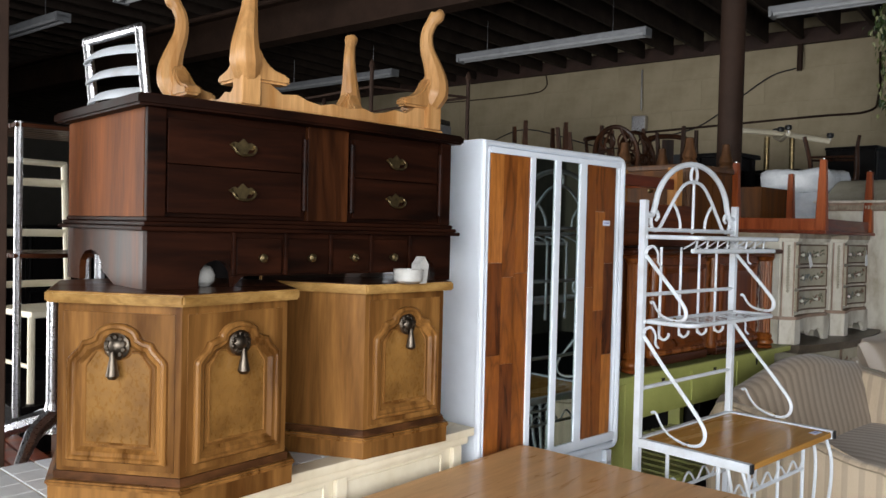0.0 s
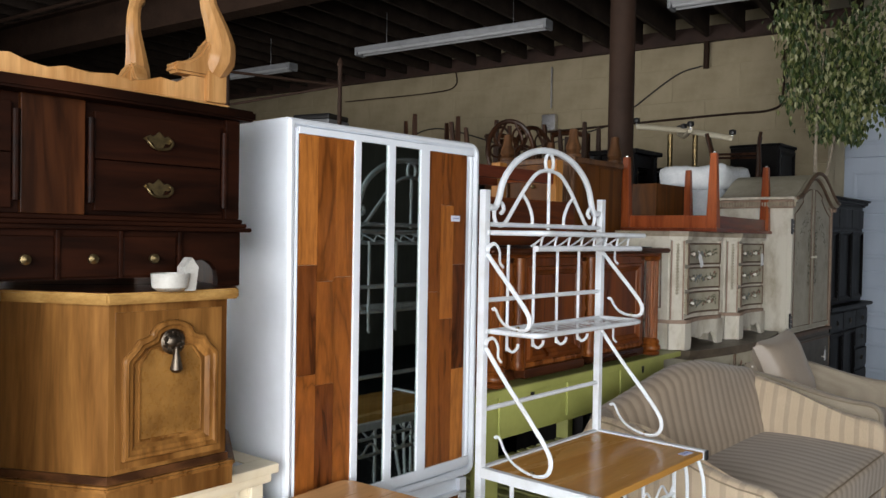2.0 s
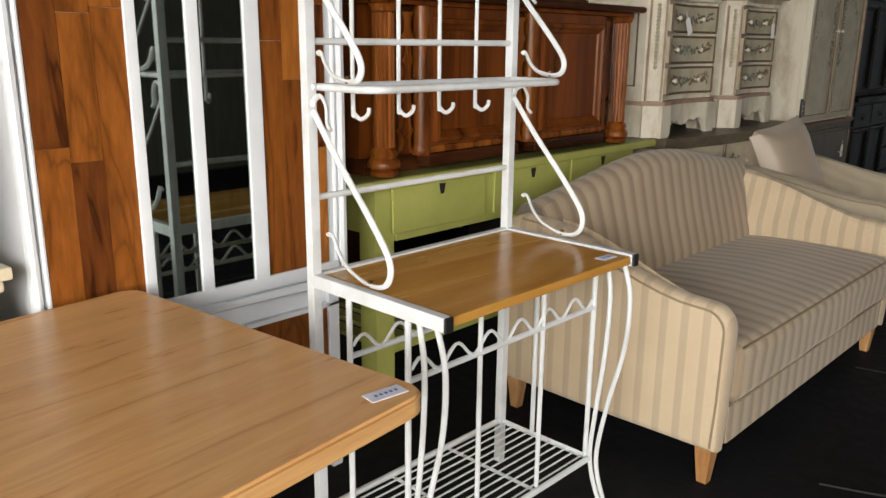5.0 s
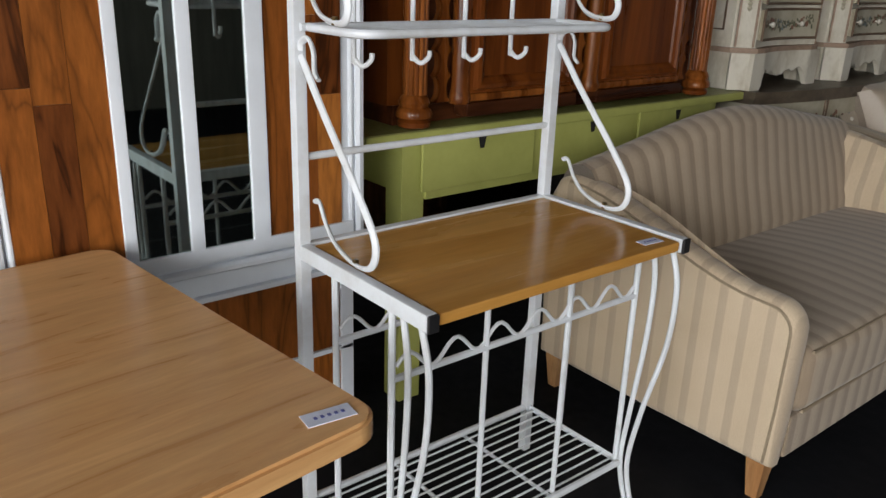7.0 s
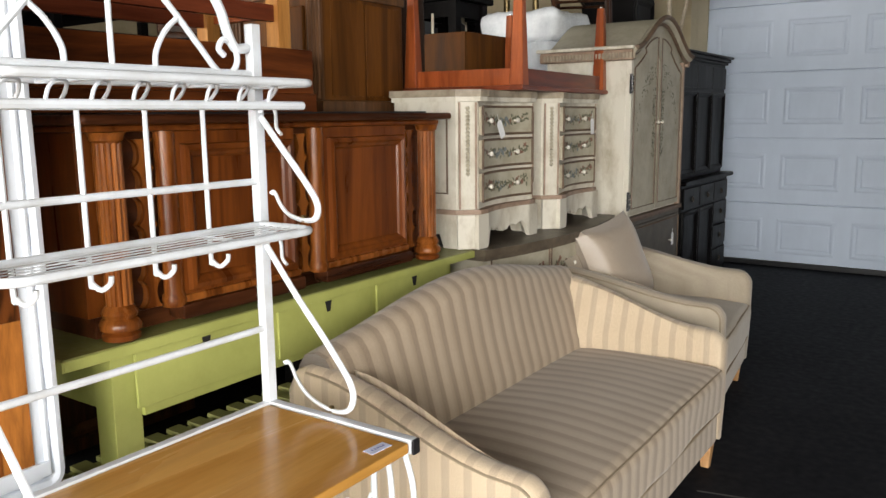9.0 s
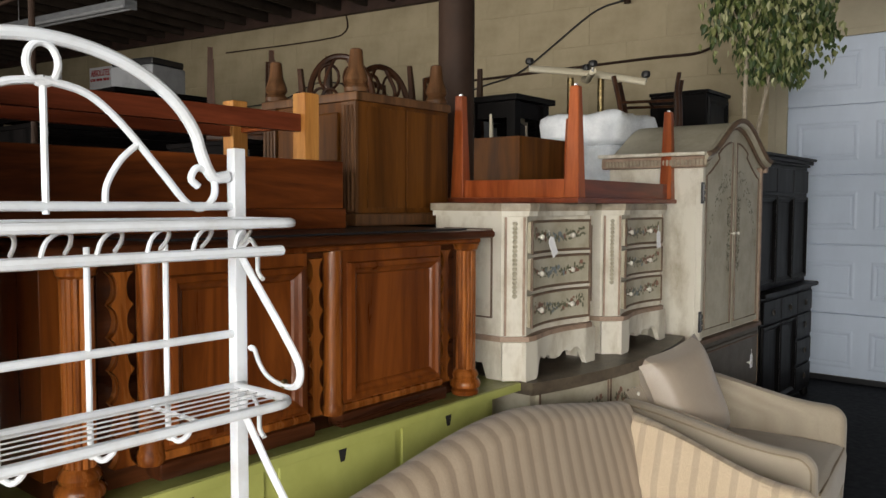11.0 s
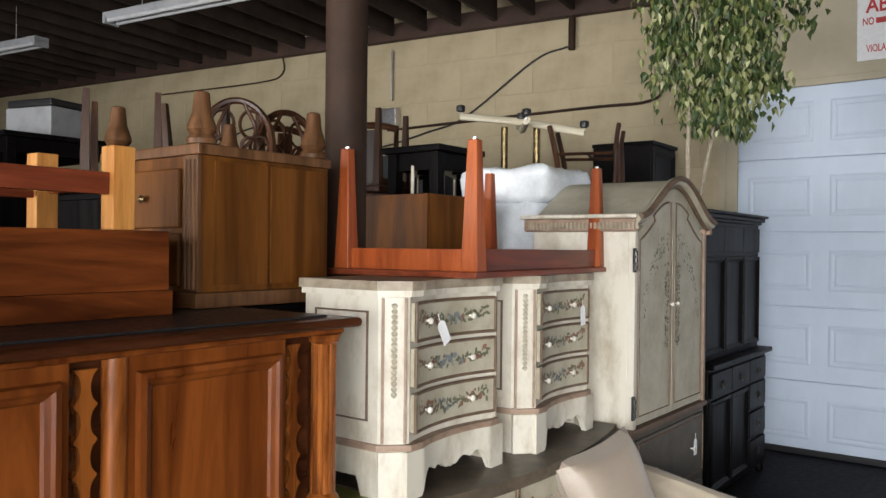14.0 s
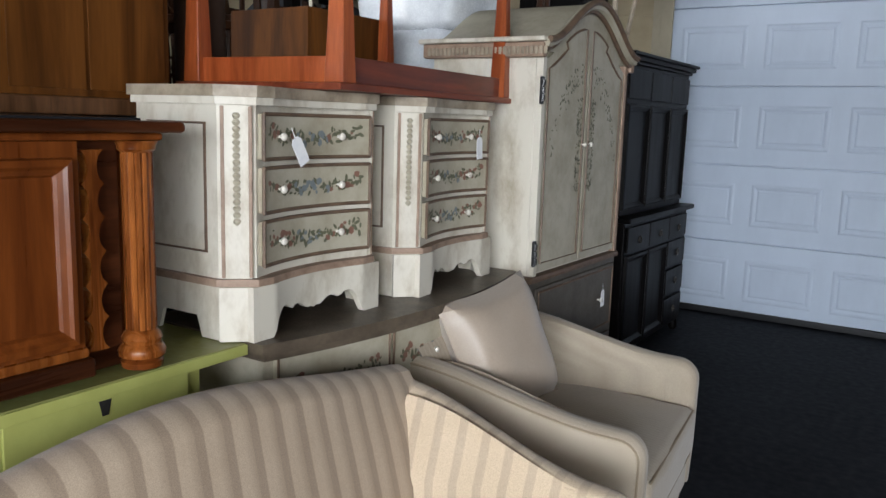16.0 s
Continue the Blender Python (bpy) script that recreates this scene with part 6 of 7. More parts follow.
# ---- upturned red table on the chests ----


def red_table():
    z = CZ + 0.69
    t = thing("side_table", pose(-0.555, 6.457, z, rz=4.5), "upside down red stained table on the painted chests", "table")
    hx, hy = 0.328, 0.615
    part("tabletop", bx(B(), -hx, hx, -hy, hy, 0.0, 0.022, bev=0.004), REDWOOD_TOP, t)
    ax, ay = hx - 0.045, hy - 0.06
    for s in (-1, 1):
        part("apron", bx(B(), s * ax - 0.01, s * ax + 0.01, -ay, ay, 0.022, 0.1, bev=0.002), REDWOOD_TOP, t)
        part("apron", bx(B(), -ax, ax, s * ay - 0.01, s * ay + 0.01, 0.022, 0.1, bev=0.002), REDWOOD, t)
    for sx in (-1, 1):
        for sy in (-1, 1):
            bm = B()
            a, b = 0.034, 0.019
            lo = [bm.verts.new((sx * ax + p * a, sy * ay + q * a, 0.022)) for p, q in ((-1, -1), (1, -1), (1, 1), (-1, 1))]
            hi = [bm.verts.new((sx * ax + p * b, sy * ay + q * b, 0.478)) for p, q in ((-1, -1), (1, -1), (1, 1), (-1, 1))]
            bm.faces.new(lo[::-1])
            bm.faces.new(hi)
            for j in range(4):
                bm.faces.new((lo[j], lo[(j + 1) % 4], hi[(j + 1) % 4], hi[j]))
            bmesh.ops.bevel(bm, geom=list(bm.edges), offset=0.003, segments=1, affect="EDGES")
            lg = part("leg", bm, REDWOOD, t, "", False)
            part("glide", lathe(B(), [(0.009, 0.478), (0.009, 0.486), (0.004, 0.488)], (sx * ax, sy * ay, 0), 10), STEEL, lg, "small steel glide")
    return t


red_table()


# ---- upturned bench on the sideboard ----


def bench():
    z = 1.5065
    t = thing("bench", pose(-0.058, 0.037, z), "upside down reddish pine bench with orange legs", "bench")
    part("seat", bx(B(), -1.0, -0.56, 3.62, 4.97, 0.0, 0.07, bev=0.004), CHERRY_BOARD, t, "lighter lower board")
    part("box_side", bx(B(), -0.99, -0.565, 3.63, 4.96, 0.07, 0.235, bev=0.003), CHERRY_BOARD, t, "dark red box side")
    for x, y in ((-0.61, 4.83), (-0.97, 4.8), (-0.61, 3.78), (-0.97, 3.78)):
        part("leg", bx(B(), x - 0.032, x + 0.032, y - 0.032, y + 0.032, 0.235, 0.462, bev=0.004), ORANGE, t, "orange pine leg")
    for x in (-0.61, -0.97):
        part("rail", bx(B(), x - 0.014, x + 0.014, 3.812, 4.798, 0.33, 0.39, bev=0.003), REDWOOD_TOP, t)
    part("stretcher", bx(B(), -0.938, -0.642, 4.8, 4.83, 0.345, 0.375, bev=0.003), REDWOOD, t)
    return t


bench()


# ---- upturned brown dresser ----


def brown_dresser():
    z = 1.5065
    x0, x1, y0, y1 = -1.3, -0.74, 5.175, 5.73
    H = 0.513
    t = thing("brown_dresser", pose(0, 0, z), "upside down brown dresser with fluted corners", "dresser")
    part("body", bx(B(), x0, x1 - 0.004, y0 + 0.012, y1, 0.0, H, bev=0.003), BROWN, t, "", False)
    for a, b in ((y0 + 0.06, 5.45), (5.462, y1 - 0.02)):
        part("side_panel", bx(B(), x1 - 0.004, x1, a, b, 0.07, H - 0.05, bev=0.001), BROWN, t, "", False)
    part("base_board", bx(B(), x0 - 0.02, x1 + 0.02, y0 - 0.02, y1 + 0.01, 0.0, 0.05, bev=0.008), BROWN_TRIM, t)
    part("head_board", bx(B(), x0 - 0.008, x1 + 0.008, y0 - 0.006, y1 + 0.005, H - 0.035, H, bev=0.006), BROWN_TRIM, t)
    for x in (x0 + 0.04, x1 - 0.04):
        p = part("fluted_post", bx(B(), x - 0.04, x + 0.04, y0 - 0.004, y0 + 0.012, 0.05, H - 0.035, bev=0.004), BROWN_TRIM, t)
        for e in (-0.022, 0.0, 0.022):
            part("flute", tube(B(), [(x + e, y0 - 0.004, 0.06), (x + e, y0 - 0.004, H - 0.05)], 0.007, 8), BROWN_TRIM, p)
    for z0, z1 in ((0.065, 0.235), (0.25, 0.44)):
        dr = part("drawer", bx(B(), x0 + 0.1, x1 - 0.1, y0 - 0.006, y0 + 0.012, z0, z1, bev=0.008), BROWN, t)
        part("drawer_knob", lathe(B(), [(0.006, 0), (0.006, 0.01), (0.014, 0.016), (0.003, 0.026)], n=10), BRASS, dr, "brass knob", True, pose((x0 + x1) / 2, y0 - 0.006, (z0 + z1) / 2, rx=90))
    for x in (x0 + 0.05, x1 - 0.03):
        for y in (y0 + 0.03, y1 - 0.05):
            part("turned_foot", lathe(B(), [(0.045, H), (0.048, H + 0.015), (0.036, H + 0.03), (0.046, H + 0.045), (0.044, H + 0.06), (0.03, H + 0.1), (0.024, H + 0.16), (0.018, H + 0.165)], (x, y, 0), 16), BROWN_TRIM, t)
    return t


brown_dresser()


def plain_cabinet(name, x0, x1, y0, y1, z1, material, label, shelves=2):
    t = thing(name, pose((x0 + x1) / 2, (y0 + y1) / 2, 0), label, "cabinet")
    w, d = x1 - x0, y1 - y0
    part("body", bx(B(), -w / 2, w / 2 - 0.02, -d / 2, d / 2, 0.06, z1 - 0.03, bev=0.003), material, t, "", False)
    part("top", bx(B(), -w / 2 - 0.01, w / 2, -d / 2 - 0.01, d / 2 + 0.01, z1 - 0.03, z1, bev=0.005), material, t)
    part("plinth", bx(B(), -w / 2 + 0.01, w / 2 - 0.03, -d / 2 + 0.01, d / 2 - 0.01, 0, 0.06, bev=0.003), material, t)
    for k in range(shelves):
        a = 0.08 + k * (z1 - 0.12) / shelves
        b = a + (z1 - 0.12) / shelves - 0.02
        panel_door(t, w / 2 - 0.019, -d / 2 + 0.03, d / 2 - 0.03, a, b, material, material, 0.05)
    return t


plain_cabinet("tall_cabinet", -1.3, -0.78, 5.42, 5.86, 1.5, DARKWOOD, "dark cabinet carrying the upside down dresser")
plain_cabinet("tall_cabinet", -1.62, -0.82, 6.16, 7.05, 1.55, DARKWOOD, "dark cabinet behind the painted chests")
plain_cabinet("tall_cabinet", -1.62, -0.82, 7.1, 8.1, 1.62, DARKWOOD, "dark cabinet behind the armoire")
plain_cabinet("bookcase", -1.62, -1.1, 9.6, 10.1, 2.56, DARKWOOD, "tall black cabinet behind the tree", 3)
plain_cabinet("bookcase", -1.5, -0.99, 8.3, 9.2, 2.09, DARKWOOD, "tall black bookcase behind the armoire", 3)


# ---- black hutch beside the garage door ----


def hutch():
    x0, x1, y0, y1 = -0.92, -0.36, 8.78, 10.08
    t = thing("hutch", pose(0, 0, 0), "black two part hutch with brass drawer pulls beside the garage door", "hutch")
    part("lower_case", bx(B(), x0, x1 - 0.02, y0, y1, 0.08, 0.93, bev=0.004), DARKWOOD, t, "", False)
    part("worktop", bx(B(), x0 - 0.01, x1 + 0.03, y0 - 0.03, y1 + 0.03, 0.93, 0.965, bev=0.01), DARKWOOD, t)
    part("upper_case", bx(B(), x0, x1 - 0.07, y0 + 0.03, y1 - 0.03, 0.965, 1.9, bev=0.004), DARKWOOD, t, "", False)
    for k, (e, a, b) in enumerate(((0.02, 1.9, 1.92), (0.04, 1.92, 1.95), (0.06, 1.95, 1.97))):
        part("cornice", bx(B(), x0 - 0.01, x1 - 0.07 + e, y0 + 0.03 - e, y1 - 0.03 + e, a, b, bev=0.006), DARKWOOD, t)
    for k in range(3):
        a = y0 + 0.03 + k * (y1 - y0 - 0.06) / 3
        b = a + (y1 - y0 - 0.06) / 3 - 0.015
        dr = part("drawer", bx(B(), x1 - 0.02, x1, a, b, 0.74, 0.9, bev=0.006), DARKWOOD, t)
        part("ring_pull", tube(B(), [(x1 + 0.008, (a + b) / 2 + p[0], 0.81 + p[1]) for p in arc(0, 0, 0.022, 0, 340, 14)], 0.004, 6, closed=True), PEWTER, dr, "dark ring pull")
        if k < 2:
            panel_door(t, x1 - 0.019, a, b, 0.12, 0.72, DARKWOOD, DARKWOOD, 0.04)
        else:
            for zz in (0.12, 0.33, 0.54):
                d2 = part("drawer", bx(B(), x1 - 0.02, x1, a, b, zz, zz + 0.18, bev=0.006), DARKWOOD, t)
                part("ring_pull", tube(B(), [(x1 + 0.008, (a + b) / 2 + p[0], zz + 0.09 + p[1]) for p in arc(0, 0, 0.022, 0, 340, 14)], 0.004, 6, closed=True), PEWTER, d2)
        panel_door(t, x1 - 0.069, a, b, 1.0, 1.66, DARKWOOD, DARKWOOD, 0.035)
        part("top_drawer", bx(B(), x1 - 0.07, x1 - 0.055, a, b, 1.69, 1.87, bev=0.006), DARKWOOD, t)
    for yy in (y0 + 0.01, y1 - 0.06):
        for xx in (x0 + 0.01, x1 - 0.08):
            part("foot", lathe(B(), [(0.025, 0), (0.035, 0.03), (0.028, 0.08)], (xx + 0.03, yy + 0.03, 0), 14), DARKWOOD, t)
    return t


hutch()

# ---- stacked chairs and tables behind the row ----


def dark_table(x0, x1, y0, y1, z, label, material=None, base=0.0):
    t = thing("stacked_table", pose((x0 + x1) / 2, (y0 + y1) / 2, 0), label, "table", "stacked tables")
    w, d = (x1 - x0) / 2, (y1 - y0) / 2
    mt = material or DARKWOOD
    part("tabletop", bx(B(), -w, w, -d, d, z - 0.04, z, bev=0.006), mt, t)
    for s in (-1, 1):
        part("apron", bx(B(), -w + 0.1, w - 0.1, s * (d - 0.07) - 0.01, s * (d - 0.07) + 0.01, z - 0.15, z - 0.04), mt, t)
        part("apron", bx(B(), s * (w - 0.07) - 0.01, s * (w - 0.07) + 0.01, -d + 0.1, d - 0.1, z - 0.15, z - 0.04), mt, t)
        for q in (-1, 1):
            part("leg", bx(B(), s * (w - 0.07) - 0.035, s * (w - 0.07) + 0.035, q * (d - 0.07) - 0.035, q * (d - 0.07) + 0.035, base, z - 0.04, bev=0.004), mt, t)
    return t


def dining_chair(m, label, material, oval=False):
    """Wooden chair; front faces +x, seat at 0.45."""
    t = thing("dining_chair", m, label, "chair", "stacked dining chairs")
    part("seat", bx(B(), -0.21, 0.23, -0.22, 0.22, 0.42, 0.465, bev=0.012), material, t)
    for y in (-0.19, 0.19):
        bm = B()
        tube(bm, smooth_line([(0.2, y, 0.42), (0.205, y, 0.3), (0.2, y, 0.12), (0.215, y, 0.0)], 4), [0.024] * 4 + [0.021] * 4 + [0.016] * 4 + [0.015], 8)
        part("leg", bm, material, t)
        part("leg", tube(B(), smooth_line([(-0.2, y * 0.9, 0.42), (-0.205, y * 0.9, 0.25), (-0.26, y * 0.9, 0.0)], 5), 0.019, 8), material, t)
        part("stretcher", tube(B(), [(0.2, y, 0.2), (-0.21, y * 0.9, 0.2)], 0.011, 8), material, t)
        if not oval:
            part("back_post", tube(B(), smooth_line([(-0.2, y * 0.9, 0.42), (-0.215, y * 0.92, 0.65), (-0.27, y * 0.95, 0.98)], 6), 0.018, 8), material, t)
    part("stretcher", tube(B(), [(0.0, -0.185, 0.2), (0.0, 0.185, 0.2)], 0.01, 8), material, t)
    if oval:
        loop = [(-0.2 - 0.07 * (p[1] - 0.45) / 0.5, p[0], p[1]) for p in arc(0, 0.74, 0.19, -65, 245, 30, 0.25)]
        part("back_hoop", tube(B(), loop, 0.02, 8), material, t)
        for s in (-1, 1):
            pts = [(-0.21, s * 0.02, 0.46), (-0.225, s * 0.085, 0.58), (-0.235, s * 0.03, 0.7), (-0.25, s * 0.1, 0.82), (-0.265, s * 0.04, 0.97)]
            part("splat_ribbon", tube(B(), smooth_line(pts, 6), 0.014, 8, flat=0.6), material, t)
            for yy, zz, ry, rz in ((0.075, 0.86, 0.06, 0.075), (0.06, 0.62, 0.05, 0.09), (0.12, 0.74, 0.05, 0.05)):
                part("splat_loop", tube(B(), [(-0.24 - 0.1 * (p[1] - 0.7), s * yy + p[0], p[1]) for p in arc(0, zz, ry, 0, 345, 16, rz)], 0.012, 6, closed=True, flat=0.7), material, t)
            part("splat_scroll", tube(B(), [(-0.235, s * 0.07 + p[0], p[1]) for p in arc(0, 0.74, 0.045, 0, 340, 14)], 0.01, 6, closed=True), material, t)
    else:
        part("crest_rail", tube(B(), smooth_line([(-0.268, -0.19, 0.96), (-0.285, -0.09, 0.985), (-0.29, 0, 0.99), (-0.285, 0.09, 0.985), (-0.268, 0.19, 0.96)], 4), 0.026, 8), material, t)
        part("splat", bx(B(), -0.255, -0.235, -0.06, 0.06, 0.5, 0.95, bev=0.006), material, t)
        part("back_rail", bx(B(), -0.235, -0.215, -0.17, 0.17, 0.52, 0.57, bev=0.005), material, t)
    return t


dark_table(-2.3, -1.66, 5.7, 6.9, 1.5, "dark table stacked with dining chairs")
dark_table(-3.4, -1.64, 7.2, 8.2, 1.6, "dark table under stacked chairs by the wall")
dark_table(-7.4, -4.7, 6.3, 7.4, 1.75, "dark desk carrying another desk near the wall")
dark_table(-7.3, -4.75, 6.35, 7.3, 2.54, "black desk stacked on a dark desk", None, 1.751)
dark_table(-2.08, -1.6, 7.5, 8.0, 2.34, "small black side table standing on a larger table", None, 1.601)
# right way up on the table, then turned over on the seats
c0 = dining_chair(pose(-1.95, 6.25, 1.501, rz=-40), "carved hoop back mahogany dining chair on a table", MIDWOOD, True)
copy_thing(c0, pose(-1.98, 6.75, 1.501, rz=-20))
c1 = dining_chair(pose(-3.0, 7.62, 2.07, rz=-20, rx=180), "upside down brown dining chair with legs in the air", MIDWOOD)
b0 = dining_chair(pose(-3.0, 7.65, 1.601, rz=-15), "brown dining chair standing on a dark table", MIDWOOD)
copy_thing(b0, pose(-2.4, 7.75, 1.601, rz=-50))
copy_thing(c1, pose(-1.22, 8.75, 2.556, rz=20, rx=180))


def square_leg_chair(m, label):
    """Turned over: the seat lies on the stack and the tapered legs point up."""
    t = thing("side_chair", m, label, "chair", "upturned side chairs")
    part("seat", bx(B(), -0.21, 0.21, -0.21, 0.21, 0.0, 0.05, bev=0.012), MIDWOOD, t)
    for x in (-0.18, 0.18):
        part("seat_rail", bx(B(), x - 0.012, x + 0.012, -0.17, 0.17, 0.05, 0.1, bev=0.003), MIDWOOD, t)
        for y in (-0.18, 0.18):
            bm = B()
            lean = 0.05 if x < 0 else 0.0
            lo = [bm.verts.new((x + a * 0.026, y + b * 0.026, 0.05)) for a, b in ((-1, -1), (1, -1), (1, 1), (-1, 1))]
            hi = [bm.verts.new((x - lean + a * 0.015, y + b * 0.015, 0.56)) for a, b in ((-1, -1), (1, -1), (1, 1), (-1, 1))]
            bm.faces.new(lo[::-1])
            bm.faces.new(hi)
            for j in range(4):
                bm.faces.new((lo[j], lo[(j + 1) % 4], hi[(j + 1) % 4], hi[j]))
            part("leg", bm, MIDWOOD, t, "", False)
    return t


plain_cabinet("tall_cabinet", -3.15, -2.35, 5.85, 6.9, 1.965, DARKWOOD, "dark cabinet under upturned side chairs", 2)
s0 = square_leg_chair(pose(-2.6, 6.62, 1.966, rz=20), "brown upturned side chair with tapered square legs")
copy_thing(s0, pose(-2.75, 6.12, 1.966, rz=-35))
copy_thing(s0, pose(-2.4, 7.75, 2.066, rz=10))

# carton and wrapped bundles
bxo = thing("veneer_box", pose(-1.12, 6.75, 1.551), "brown veneered drawer box on a cabinet", "box")
part("side", bx(B(), -0.22, 0.22, -0.24, -0.222, 0, 0.4, bev=0.003), BROWN, bxo)
part("side", bx(B(), -0.22, 0.22, 0.222, 0.24, 0, 0.4, bev=0.003), BROWN, bxo)
part("front", bx(B(), 0.202, 0.22, -0.222, 0.222, 0, 0.4, bev=0.003), BROWN, bxo)
part("back", bx(B(), -0.22, -0.202, -0.222, 0.222, 0, 0.4, bev=0.003), BROWN, bxo)
part("bottom", bx(B(), -0.202, 0.202, -0.222, 0.222, 0, 0.012), BROWN, bxo)


def bundle(x, y, z, w, d, h, label, seed):
    t = thing("wrapped_bundle", pose(x, y, z), label, "bundle", "wrapped bundles")
    bm = bx(B(), -w / 2, w / 2, -d / 2, d / 2, 0, h, bev=min(w, d, h) * 0.3, seg=4)
    bmesh.ops.subdivide_edges(bm, edges=[e for e in bm.edges if e.calc_length() > 0.08], cuts=9, use_grid_fill=True)
    for v in bm.verts:
        n = noise.noise(v.co * 7 + Vector((seed, 0, 0))) * 0.035 + abs(noise.noise(v.co * 17 + Vector((0, seed, 0)))) * 0.022
        v.co += v.co.normalized() * n
        v.co.z = max(v.co.z, 0.0)
    part("wrap", bm, PLASTIC_BAG, t)
    return t


bundle(-1.0, 7.5, 1.621, 0.54, 0.5, 0.34, "white plastic wrapped bedding bundle", 1)
bundle(-0.98, 7.5, 1.945, 0.56, 0.54, 0.19, "loose clear plastic bag of white bedding on a bundle", 5)

# upturned pedestal table with casters
pt = thing("pedestal_table", pose(-1.66, 8.55, 0), "upside down cream pedestal base with black casters and brass posts", "table")
part("tabletop", bx(B(), -0.55, 0.4, -0.5, 0.5, 2.18, 2.21, bev=0.006), DARKWOOD, pt)
a, b = Vector((-0.4, -0.2, 2.66)), Vector((0.42, 0.15, 2.52))
for k, (p, q) in enumerate(((a, b), (Vector((-0.14, 0.2, 2.61)), Vector((0.16, -0.2, 2.58))))):
    part("foot_bar", tube(B(), [p, (p + q) / 2 + Vector((0, 0, 0.02 - 0.06 * k)), q], 0.032, 10, flat=0.7), CREAM, pt, "cream painted foot bar")
    for f in ((0.0, 0.5, 1.0) if k == 0 else (0.0, 1.0)):
        c = p + (q - p) * f + Vector((0, 0, 0.03))
        cs = part("caster", lathe(B(), [(0.006, 0), (0.03, 0.008), (0.034, 0.028), (0.03, 0.048), (0.006, 0.056)], c, 14), BLACK, pt, "black ball caster")
        part("stem", tube(B(), [c - Vector((0, 0, 0.03)), c + Vector((0, 0, 0.01))], 0.008, 8), STEEL, cs)
for x, y in ((-0.11, -0.06), (0.1, 0.04)):
    part("brass_post", tube(B(), [(x, y, 2.21), (x, y, 2.575)], 0.026, 12), BRASS, pt, "polished brass post")
plain_cabinet("tall_cabinet", -2.2, -1.52, 8.25, 9.1, 2.18, DARKWOOD, "dark cabinet under an upside down pedestal table", 3)

gs = thing("headboard", pose(-2.9, 8.75, 0), "charcoal upholstered headboard leaning among stacked furniture", "headboard")
prof = [(-0.7, 1.2), (-0.7, 2.3)] + [(p[0], p[1]) for p in arc(0, 2.3, 0.7, 180, 0, 14, 0.18)] + [(0.7, 1.2)]
part("pad", prism(B(), prof, -0.06, 0.06, "xz"), GREYFAB, gs, "", False)
for x in (-0.6, 0.6):
    part("leg", bx(B(), x - 0.04, x + 0.04, -0.03, 0.03, 0, 1.2, bev=0.004), DARKWOOD, gs)

# picture frames leaning in the stack
for k, (x, y, rz) in enumerate(((-1.98, 7.72, 35), (-1.8, 7.85, 25))):
    pf = thing("picture_frame", pose(x, y, 1.601, rz=rz - 90), "pale empty picture frame leaning in the stack", "picture frame", "picture frames")
    w, h = 0.42, 0.62
    for dims in ((-w / 2, w / 2, 0, 0.02, 0, 0.05), (-w / 2, w / 2, 0, 0.02, h - 0.05, h), (-w / 2, -w / 2 + 0.05, 0, 0.02, 0.05, h - 0.05), (w / 2 - 0.05, w / 2, 0, 0.02, 0.05, h - 0.05)):
        part("frame_side", bx(B(), *dims, bev=0.004), CREAM, pf)
    part("backing", bx(B(), -w / 2 + 0.05, w / 2 - 0.05, 0.004, 0.01, 0.05, h - 0.05), GREYFAB, pf)

# clutter on the far desk
dk = thing("printer", pose(-5.1, 6.85, 2.541, rz=15), "grey office machine on the far desk", "printer")
part("case", bx(B(), -0.25, 0.25, -0.2, 0.2, 0, 0.24, bev=0.02), TUBE_WHITE, dk)
part("lid", bx(B(), -0.24, 0.24, -0.19, 0.19, 0.24, 0.3, bev=0.015), BLACK, dk)
dark_table(-9.0, -6.8, 5.6, 7.2, 1.1, "dark table in the far stacks")
plain_cabinet("tall_cabinet", -4.1, -3.5, 5.2, 6.6, 2.08, DARKWOOD, "dark cabinet in the middle stacks", 3)
plain_cabinet("tall_cabinet", -5.8, -4.6, 4.2, 5.9, 2.05, DARKWOOD, "dark wardrobe in the middle stacks", 2)
plain_cabinet("tall_cabinet", -2.6, -1.7, 4.35, 5.2, 1.55, MIDWOOD, "brown cabinet behind the sideboard", 2)
plain_cabinet("tall_cabinet", -9.5, -8.0, 3.4, 5.0, 1.5, DARKWOOD, "dark cabinet in the far stacks", 2)

# tall metal bed with upright posts
bd = thing("canopy_bed", pose(-2.2, 4.1, 0), "dark iron canopy bed frame standing in the stacks", "bed frame")
for x, y in ((0.05, 0.5), (-0.15, -0.2), (-1.7, 0.5), (-1.8, -0.2)):
    part("post", tube(B(), [(x, y, 0), (x, y, 2.62)], 0.014, 10), STEEL_BROWN, bd)
    part("finial", lathe(B(), [(0.014, 2.62), (0.022, 2.635), (0.014, 2.66), (0.003, 2.68)], (x, y, 0), 10), STEEL_BROWN, bd)
for p, q in (((0.05, 0.5), (-1.7, 0.5)), ((-0.15, -0.2), (-1.8, -0.2)), ((0.05, 0.5), (-0.15, -0.2)), ((-1.7, 0.5), (-1.8, -0.2))):
    part("rail", tube(B(), [(*p, 2.5), (*q, 2.5)], 0.009, 8), STEEL_BROWN, bd)

# ---- artificial fig tree ----


